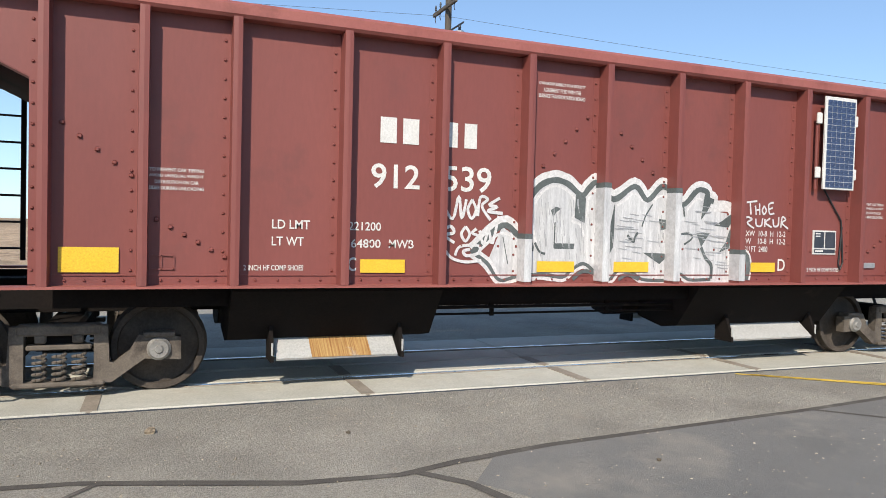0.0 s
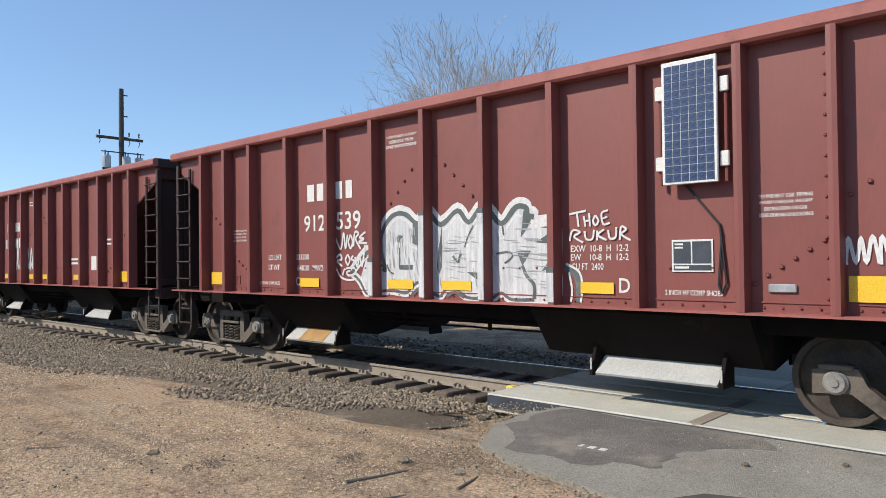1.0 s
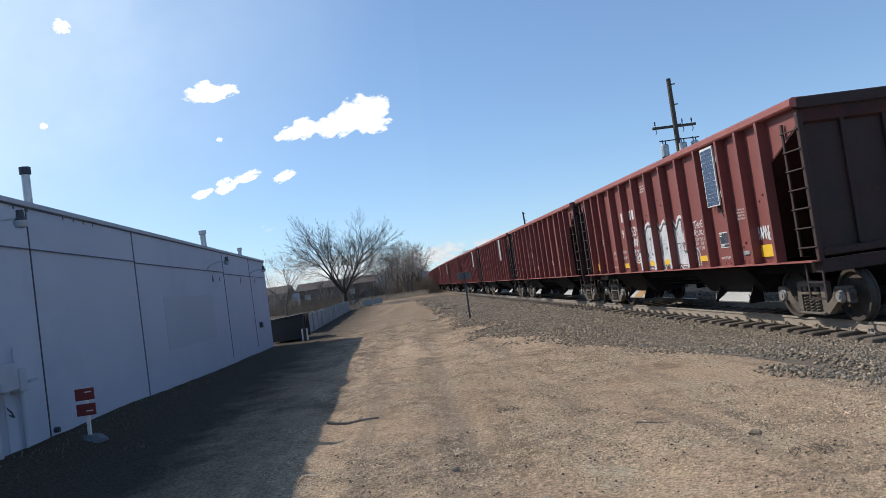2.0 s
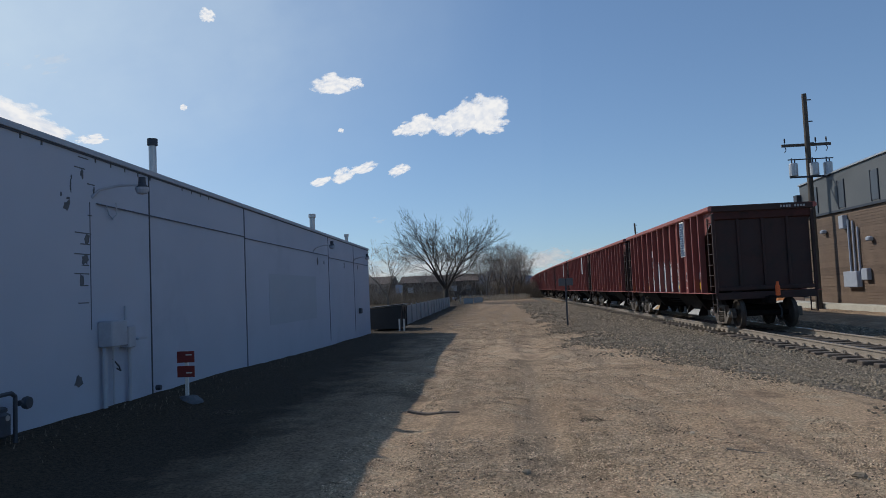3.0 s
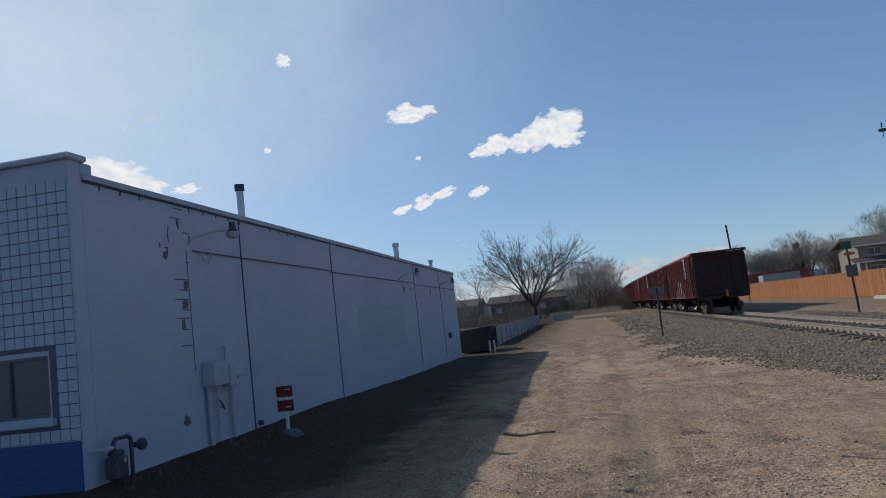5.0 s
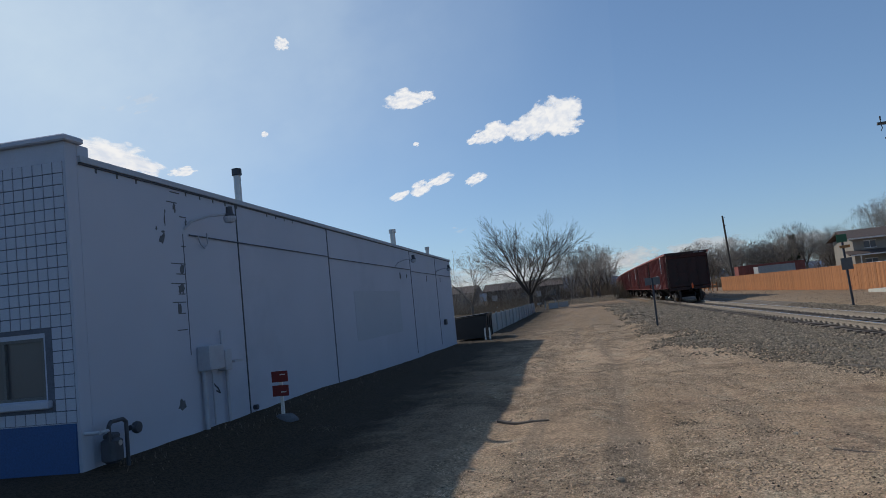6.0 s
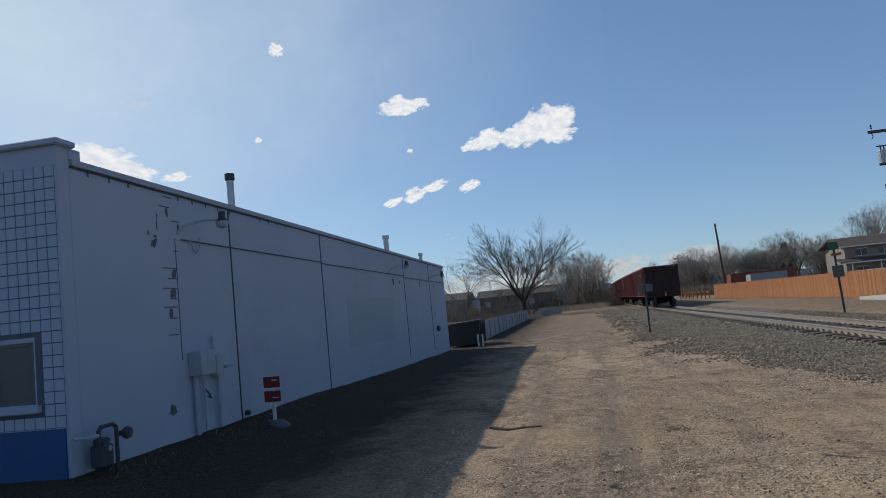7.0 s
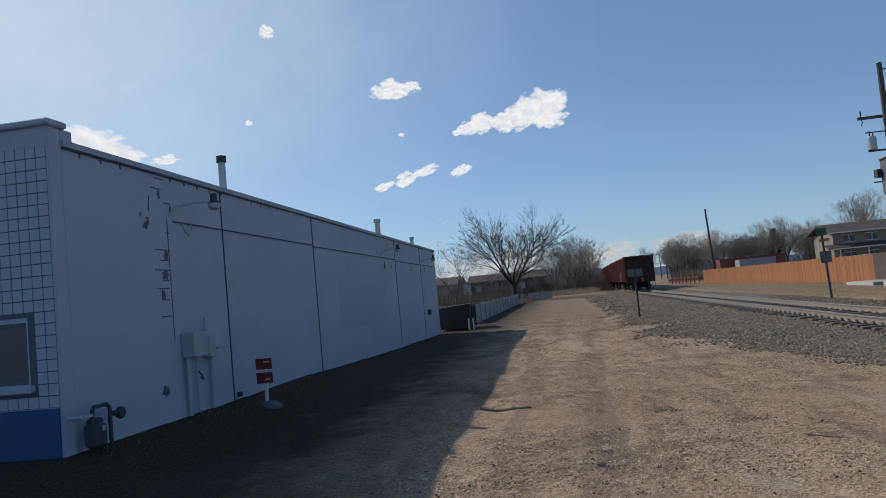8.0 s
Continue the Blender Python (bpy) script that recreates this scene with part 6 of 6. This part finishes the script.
def parked_car(x, y, mat, label, turn=0):
    c = thing("car", label, "car", "parked cars", pose(x, y, 0, 0, 0, turn))
    part("body", Mesh().prism([(-2.2, 0.35), (2.2, 0.35), (2.25, 0.8), (1.4, 0.95), (-2.0, 1.0), (-2.25, 0.8)], -0.88, 0.88, "y"), mat, c)
    part("cabin", Mesh().prism([(-1.9, 0.98), (0.95, 0.96), (0.35, 1.5), (-1.2, 1.55)], -0.78, 0.78, "y"), WINDOW, c)
    part("roof", Mesh().prism([(-1.25, 1.53), (0.38, 1.49), (0.2, 1.58), (-1.05, 1.62)], -0.74, 0.74, "y"), mat, c)
    for wx in (-1.4, 1.4):
        for wy in (-0.8, 0.8):
            w_ = part("wheel", Mesh().tube((wx, wy - 0.1, 0.32), (wx, wy + 0.1, 0.32), 0.32, None, 18), BLACK, c)
            part("rim", Mesh().tube((wx, wy - 0.105, 0.32), (wx, wy + 0.105, 0.32), 0.2, None, 14), STEEL, w_)


parked_car(14.5, 62.0, STEEL, "silver parked car behind the cedar fence", 100)
parked_car(12.5, 54.0, WHITE, "white parked car behind the cedar fence", 95)
parked_car(18.5, 70.0, PIPE_GREY, "grey parked car behind the cedar fence", 80)
lf = thing("panel_fence", "pale grey sheet panel fence along the dirt lane", "fence")
for k in range(15):
    part("fence_panel", Mesh().box(-12.95 + 0.02 * (k % 2), 36.6 + 2.42 * k, 0.4, 0.03, 2.38, 1.0, None, 0.004), FENCE_P, lf)
    part("fence_post", Mesh().box(-12.9, 35.4 + 2.42 * k, 0.4, 0.08, 0.08, 1.15), FENCE_P, lf)
for k in range(2):
    f3 = thing("white_fence_panel", "small white fence panel beyond the lane", "fence", "white fence panels", pose(-11.5 + k * 1.1, 84 + k * 3, -0.1))
    part("fence_panel", Mesh().box(0, 0, 0.35, 1.1, 0.04, 0.7), FENCE_P, f3)
    part("fence_post", Mesh().box(-0.95, 0, 0.5, 0.09, 0.09, 1.1), FENCE_P, f3)


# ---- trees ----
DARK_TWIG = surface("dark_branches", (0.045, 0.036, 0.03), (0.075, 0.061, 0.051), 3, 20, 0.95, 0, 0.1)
# sunlight on the trees behind the railway is put into this pale copy
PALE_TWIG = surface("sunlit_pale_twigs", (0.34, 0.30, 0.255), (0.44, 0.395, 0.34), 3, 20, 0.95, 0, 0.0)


def bare_tree(name, label, height, spread, depth, seed, at, fork=2, base_r=0.3, trunk_f=0.16, group="", kids=3, wild=1.0, skin=None):
    rng = random.Random(seed)
    tr = thing(name, label, "tree", group, at)
    trunk, crown = Mesh(), Mesh()

    def grow(p, d, ln, r, lv):
        mb = trunk if lv <= 1 else crown
        q = p
        steps = 3 if lv < 3 else 2
        for s in range(steps):
            d = (d + Vector((rng.uniform(-1, 1), rng.uniform(-1, 1), rng.uniform(-0.35, 0.6))) * (0.10 + 0.035 * lv) * wild).normalized()
            nxt = q + d * ln / steps
            r2 = r * (0.86 if lv else 0.92)
            mb.tube(q, nxt, r, r2, 8 if lv < 2 else (5 if lv < 4 else 3), False)
            if lv and s < steps - 1 and lv < depth and rng.random() < 0.75:
                side = (d + d.orthogonal().normalized() * rng.uniform(-1, 1) * 1.0 + d.cross(d.orthogonal()).normalized() * rng.uniform(-1, 1) * 1.0).normalized()
                grow(nxt, side, ln * rng.uniform(0.5, 0.7), r2 * 0.6, lv + 1)
            q, r = nxt, r2
        if lv < depth:
            n = fork if lv == 0 else kids if lv < depth - 1 else kids + 1
            for k in range(n):
                a = 2 * math.pi * (k + rng.random() * 0.6) / n + lv
                o1 = d.orthogonal().normalized()
                o2 = d.cross(o1)
                tilt = rng.uniform(0.35, 0.75) * spread
                nd = (d + (o1 * math.cos(a) + o2 * math.sin(a)) * tilt + Vector((0, 0, 0.12))).normalized()
                grow(q, nd, ln * rng.uniform(0.66, 0.84) * (1.45 if lv == 0 else 1), max(r * 0.66, 0.006), lv + 1)

    grow(Vector((0, 0, -0.3)), Vector((0, 0, 1)), height * trunk_f + 0.3, base_r, 0)
    part("trunk", trunk, BARK, tr, smooth=True)
    part("crown", crown, skin or TWIG, tr)
    top = max(v[2] for v in crown.v)
    f = height / top
    for ch in tr.children:
        ch.matrix_basis = Matrix.Diagonal((f, f, f, 1))
    return tr


def spreading_tree(name, label, height, tilt, seed, at, limbs=5, r0=0.34, skin=None, low=0.1):
    """A leafless tree whose long limbs fan out from a low fork and carry many side branches."""
    rng = random.Random(seed)
    tr = thing(name, label, "tree", "", at)
    trunk, crown = Mesh(), Mesh()
    reach = [low, 0.46, 0.27, 0.17, 0.10, 0.06]
    steps = [3, 6, 5, 4, 3, 2]

    def side_way(d, amount):
        o1 = d.orthogonal().normalized()
        o2 = d.cross(o1)
        a = rng.uniform(0, 6.283)
        return (d + (o1 * math.cos(a) + o2 * math.sin(a)) * amount + Vector((0, 0, 0.10))).normalized()

    def grow(p, d, ln, r, lv):
        mb = trunk if lv < 2 else crown
        n = steps[lv]
        for s_ in range(n):
            d = (d + Vector((rng.uniform(-1, 1), rng.uniform(-1, 1), rng.uniform(-0.5, 0.7))) * 0.13).normalized()
            q = p + d * ln / n
            r2 = r * (0.9 if lv == 0 else 0.88)
            mb.tube(p, q, r, r2, (10, 8, 6, 4, 3, 3)[lv], False)
            if 0 < lv < 5 and s_ > 0:
                grow(q, side_way(d, rng.uniform(0.5, 0.9)), height * reach[lv + 1] * rng.uniform(0.6, 1.1) * (1 - 0.35 * s_ / n), max(r2 * 0.55, 0.010), lv + 1)
            p, r = q, r2
        if lv == 0:
            for k in range(limbs):
                a = 6.283 * (k + rng.uniform(-0.2, 0.2)) / limbs
                t = tilt * rng.uniform(0.55, 1.1)
                nd = Vector((math.cos(a) * t, math.sin(a) * t, 1.0)).normalized()
                grow(p, nd, height * reach[1] * rng.uniform(0.85, 1.15), r * rng.uniform(0.5, 0.7), 1)
        elif lv < 5:
            for k in range(2):
                grow(p, side_way(d, rng.uniform(0.3, 0.6)), height * reach[lv + 1] * rng.uniform(0.8, 1.2), max(r * 0.75, 0.010), lv + 1)

    grow(Vector((0, 0, -0.3)), Vector((0.03, 0, 1)), height * low + 0.3, r0, 0)
    part("trunk", trunk, skin or BARK, tr, smooth=True)
    part("crown", crown, skin or TWIG, tr)
    f = height / max(v[2] for v in crown.v)
    for ch in tr.children:
        ch.matrix_basis = Matrix.Diagonal((f, f, f, 1))
    return tr


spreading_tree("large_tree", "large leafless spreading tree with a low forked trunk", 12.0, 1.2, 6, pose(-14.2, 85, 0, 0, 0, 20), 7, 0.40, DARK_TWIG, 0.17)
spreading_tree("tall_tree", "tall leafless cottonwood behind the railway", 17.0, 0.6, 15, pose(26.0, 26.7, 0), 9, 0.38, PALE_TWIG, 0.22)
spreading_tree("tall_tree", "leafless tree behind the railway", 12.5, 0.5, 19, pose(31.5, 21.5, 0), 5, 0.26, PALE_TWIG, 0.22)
bare_tree("tall_tree", "tall leafless tree behind the house", 13.0, 1.0, 6, 51, pose(41, 128, 0), 4, 0.24, 0.14)
small = bare_tree("small_tree", "small leafless tree near the building", 6.2, 1.1, 5, 21, pose(-17.4, 60, 0), 3, 0.14, 0.22, "bare trees")
mid = bare_tree("thicket_tree", "leafless thicket tree beyond the railway lot", 9.3, 1.0, 5, 33, pose(16, 140, 0), 4, 0.2, 0.12, "bare trees", 3)
low = bare_tree("thicket_tree", "low leafless thicket tree beyond the railway lot", 7.0, 1.2, 5, 61, pose(18, 150, 0), 5, 0.14, 0.10, "bare trees", 3)
rng = random.Random(77)
for k in range(40):
    copy_thing(mid if k % 3 == 0 else low, pose(13 + k * 0.85 + rng.uniform(-1, 1), 128 + rng.uniform(0, 26), rng.uniform(-0.6, 0.8), 0, 0, rng.uniform(0, 360)))
for k in range(16):
    copy_thing(small, pose(-8 + rng.uniform(-3.5, 4.5), 128 + rng.uniform(0, 35), rng.uniform(-1.5, -0.2), 0, 0, rng.uniform(0, 360)))
for k in range(12):
    copy_thing(small, pose(-34 + k * 2.1 + rng.uniform(-1, 1), 98 + rng.uniform(-6, 8), rng.uniform(-2.6, -1.0), 0, 0, rng.uniform(0, 360)))
for x, y in ((-6.5, 112), (-5.4, 117), (-7.6, 122), (-3.6, 128), (-9.5, 118), (14.8, 160), (13.2, 190), (19, 185), (23, 200)):
    copy_thing(mid, pose(x, y, 0, 0, 0, rng.uniform(0, 360)))
for x, y, z in ((36, 78, 0), (41, 84, 0), (46, 80, 0)):
    copy_thing(mid, pose(x, y, z, 0, 0, rng.uniform(0, 360)))


def evergreen(x, y, h, w, label):
    t = thing("evergreen", label, "evergreen tree", "", pose(x, y, 0))
    part("trunk", Mesh().tube((0, 0, -0.3), (0, 0, h * 0.9), 0.18, 0.03, 8), BARK, t)
    mb = Mesh()
    r_ = random.Random(int(x * 7))
    for k in range(900):
        f = r_.random() ** 0.7
        z = h * (0.06 + 0.94 * f)
        rad = w / 2 * (1 - f) ** 0.8 + 0.1
        a = r_.uniform(0, 6.28)
        q = rad * r_.uniform(0.35, 1.05)
        p = Vector((q * math.cos(a), q * math.sin(a), z))
        d = Vector((math.cos(a), math.sin(a), r_.uniform(-0.5, 0.35))) * r_.uniform(0.25, 0.5)
        mb.tube(p, p + d, 0.10, 0.01, 4, False)
    part("crown", mb, EVERGREEN, t)


evergreen(29.3, 135, 7.8, 3.0, "dark spruce rising above the thicket")


def brush(name, n, x0, x1, y0, y1, h, label, mat=SCRUB):
    mb = Mesh()
    r_ = random.Random(n)
    for _ in range(n):
        x, y = r_.uniform(x0, x1), r_.uniform(y0, y1)
        z = ground_z(x, y) - 0.05
        a, ln = r_.uniform(0, 6.28), r_.uniform(0.4, 1.0) * h
        mb.tube((x, y, z), (x + 0.35 * ln * math.cos(a), y + 0.35 * ln * math.sin(a), z + ln), 0.012 + 0.004 * h, 0.004, 3, False)
    tagged(part(name, mb, mat), label, "brush", "", "stuff")


brush("dry_brush", 7000, -18, 1.5, 118, 150, 3.4, "brown leafless brush closing the lane")
brush("dry_brush", 5000, 10, 46, 122, 132, 2.6, "grey leafless brush behind the fence")
brush("dry_grass", 2600, -13.5, -3.5, 96, 118, 0.9, "tall pale dry grass beside the lane", PEBBLE)
brush("dry_brush", 2200, -36, -14.5, 92, 106, 2.0, "brown brush in front of the houses")
brush("grass_stubble", 700, -13.5, -12.9, 5.9, 28.5, 0.09, "thin dead grass along the wall's foot")
brush("grass_stubble", 2500, 3.4, 8.9, 30, 95, 0.12, "thin dry grass in front of the fence")

# ---- distance and clouds ----
hill = Mesh()
n = 90
for i in range(n + 1):
    x = -2600 + i * 60
    h1 = 30 + 38 * math.exp(-((x + 20) / 130) ** 2) + 22 * math.exp(-((x + 420) / 160) ** 2) + 18 * noise.noise((x * 0.004, 0, 5)) + 6 * noise.noise((x * 0.02, 0, 8))
    hill.v += [(x, 2700, -30), (x, 2760, max(h1, 4)), (x, 3000, -30)]
for i in range(n):
    for k in range(2):
        hill.f.append((i * 3 + k, i * 3 + k + 1, i * 3 + 3 + k + 1, i * 3 + 3 + k))
# the distance's blue haze is put into this base colour
HILL = surface("haze_blue_hills", (0.17, 0.215, 0.29), (0.22, 0.265, 0.34), 0.004, 0.02, 0.95, 0, 0.0)
setting("backdrop", hill, HILL, "distant hills painted haze-blue on the horizon", "hills")


def cloud_mat(name, dense, glow, scale=1.3, full=1.0, fall=-0.34):
    m, nt, bs = tree_of(name)
    nt.nodes.remove(bs)
    tc = nt.nodes.new("ShaderNodeTexCoord")
    oi = nt.nodes.new("ShaderNodeObjectInfo")
    mul = nt.nodes.new("ShaderNodeMath")
    mul.operation = "MULTIPLY"
    mul.inputs[1].default_value = 37.0
    nt.links.new(oi.outputs["Random"], mul.inputs[0])
    add = nt.nodes.new("ShaderNodeVectorMath")
    nt.links.new(tc.outputs["Object"], add.inputs[0])
    cx = nt.nodes.new("ShaderNodeCombineXYZ")
    nt.links.new(mul.outputs[0], cx.inputs[2])
    nt.links.new(cx.outputs[0], add.inputs[1])
    nz = nt.nodes.new("ShaderNodeTexNoise")
    nz.inputs["Scale"].default_value = scale
    nz.inputs["Detail"].default_value = 9
    nz.inputs["Roughness"].default_value = 0.58
    nt.links.new(add.outputs[0], nz.inputs["Vector"])
    ln = nt.nodes.new("ShaderNodeVectorMath")
    ln.operation = "LENGTH"
    nt.links.new(tc.outputs["Object"], ln.inputs[0])
    pw = nt.nodes.new("ShaderNodeMath")
    pw.operation = "POWER"
    pw.inputs[1].default_value = 2.0
    nt.links.new(ln.outputs["Value"], pw.inputs[0])
    sub = nt.nodes.new("ShaderNodeMath")
    sub.operation = "MULTIPLY_ADD"
    sub.inputs[1].default_value = fall
    nt.links.new(pw.outputs[0], sub.inputs[0])
    nt.links.new(nz.outputs[0], sub.inputs[2])
    al = ramp_of(nt, sub.outputs[0], [(dense - 0.02, 0.0), (dense + 0.07, 0.6 * full), (dense + 0.2, full)])
    em = nt.nodes.new("ShaderNodeEmission")
    n2 = nt.nodes.new("ShaderNodeTexNoise")
    n2.inputs["Scale"].default_value = 3.0
    n2.inputs["Detail"].default_value = 6
    nt.links.new(add.outputs[0], n2.inputs["Vector"])
    col = ramp_of(nt, n2.outputs[0], [(0.35, (0.78, 0.83, 0.92)), (0.6, (1.0, 1.0, 1.0))]).outputs[0]
    nt.links.new(col, em.inputs[0])
    em.inputs[1].default_value = glow
    tr = nt.nodes.new("ShaderNodeBsdfTransparent")
    mx = nt.nodes.new("ShaderNodeMixShader")
    nt.links.new(al.outputs[0], mx.inputs[0])
    nt.links.new(tr.outputs[0], mx.inputs[1])
    nt.links.new(em.outputs[0], mx.inputs[2])
    nt.links.new(mx.outputs[0], nt.nodes["Material Output"].inputs[0])
    return m


def glare_haze_mat():
    m, nt, bs = tree_of("glare_haze")
    nt.nodes.remove(bs)
    tc = nt.nodes.new("ShaderNodeTexCoord")
    gr = nt.nodes.new("ShaderNodeTexGradient")
    gr.gradient_type = "SPHERICAL"
    nt.links.new(tc.outputs["Object"], gr.inputs[0])
    nz = noise_of(nt, 1.6, 6, 0.6)
    ml = nt.nodes.new("ShaderNodeMath")
    ml.operation = "MULTIPLY"
    nt.links.new(gr.outputs[1], ml.inputs[0])
    nt.links.new(nz.outputs[0], ml.inputs[1])
    al = ramp_of(nt, ml.outputs[0], [(0.0, 0.0), (0.12, 0.07), (0.3, 0.34), (0.6, 0.85)])
    al.color_ramp.interpolation = "B_SPLINE"
    em = nt.nodes.new("ShaderNodeEmission")
    em.inputs[0].default_value = (0.74, 0.89, 1.0, 1)
    em.inputs[1].default_value = 1.15
    tr = nt.nodes.new("ShaderNodeBsdfTransparent")
    mx = nt.nodes.new("ShaderNodeMixShader")
    nt.links.new(al.outputs[0], mx.inputs[0])
    nt.links.new(tr.outputs[0], mx.inputs[1])
    nt.links.new(em.outputs[0], mx.inputs[2])
    nt.links.new(mx.outputs[0], nt.nodes["Material Output"].inputs[0])
    return m


GLARE_HAZE = glare_haze_mat()
PUFF = cloud_mat("cumulus", 0.20, 1.2, 1.5, 1.0, -0.45)
WISP = cloud_mat("wispy_cloud", 0.44, 0.95, 2.2, 0.3)
BANK = cloud_mat("far_cloud_bank", 0.30, 0.8, 1.6, 0.75)
quad = bpy.data.meshes.new("cloud")
quad.from_pydata([(-1, -1, 0), (1, -1, 0), (1, 1, 0), (-1, 1, 0)], [], [(0, 1, 2, 3)])
# each cloud is heaped up from a few overlapping puffs
CLOUDS = (
    ((-20, 2427, 600), 92, 72, 15, PUFF), ((-78, 2429, 586), 90, 56, 25, PUFF), ((25, 2424, 618), 66, 52, 0, PUFF), ((-129, 2432, 566), 72, 44, 10, PUFF), ((23, 2438, 560), 62, 36, 0, PUFF),
    ((-215, 2424, 574), 52, 44, 15, PUFF), ((-255, 2422, 562), 56, 32, 12, PUFF), ((-294, 2420, 553), 32, 22, 20, PUFF),
    ((-523, 2342, 706), 66, 42, 10, PUFF), ((-481, 2350, 705), 60, 34, 8, PUFF), ((-433, 2358, 710), 36, 24, 0, PUFF), ((-861, 2169, 900), 30, 26, -30, PUFF),
    ((-427, 2426, 432), 58, 22, 15, PUFF), ((-497, 2416, 408), 48, 30, 20, PUFF), ((-572, 2402, 390), 46, 18, 15, PUFF), ((-305, 2445, 422), 46, 22, 20, PUFF),
    ((-1384, 2000, 570), 130, 60, -10, PUFF), ((-1330, 2045, 540), 100, 40, -15, PUFF), ((-1440, 1960, 585), 90, 46, 0, PUFF), ((-1217, 2122, 514), 50, 20, 5, PUFF),
    ((-966, 2220, 624), 16, 13, 0, PUFF), ((-1379, 1961, 711), 15, 10, 0, WISP), ((-492, 2387, 558), 13, 10, 0, PUFF), ((-388, 2457, 252), 50, 22, 10, WISP), ((-1280, 2011, 725), 100, 45, 20, WISP),
    ((130, 2496, 84), 110, 46, 5, BANK), ((205, 2491, 92), 90, 50, 0, BANK), ((50, 2498, 70), 90, 36, 0, BANK), ((-200, 2493, 90), 230, 70, 0, BANK), ((-480, 2480, 70), 260, 70, 0, BANK), ((-800, 2400, 70), 260, 70, 0, BANK), ((430, 2460, 90), 150, 50, 0, BANK), ((700, 2390, 88), 95, 34, 0, BANK),
    # one wide glowing sheet added to brighten the left sky like sun glare
    ((-1950, 2150, 1300), 2900, 2300, 20, GLARE_HAZE),
)
for place, w, h, tilt, mat in CLOUDS:
    me = quad.copy()
    me.materials.append(mat)
    ob = new("cloud", me)
    eye = Vector((-8.4, -1.0, 1.6))
    ob.matrix_basis = look(eye + Vector(place), eye) @ pose(0, 0, 0, 0, 0, -tilt) @ Matrix.Rotation(math.pi, 4, "Y") @ Matrix.Diagonal((w, h, 1, 1))
    tagged(ob, "white fair-weather cloud and added glare haze in the blue sky", "cloud", "", "structure")


# ---- what moves ----
def motions():
    for k, car in enumerate(train):
        walk(car, [(t, car_pose(k, t)) for t in range(9)])
    # the wheels of the last cars roll on the rails
    turn = math.degrees(SPEED / WHEEL_R)
    for car in train[:2]:
        for ws in [o for o in car.children if o.name.startswith("wheelset")]:
            x, y, z = ws.matrix_basis.translation
            walk(ws, [(i / 30, pose(x, y, z, -turn * i / 30)) for i in range(241)])


motions()
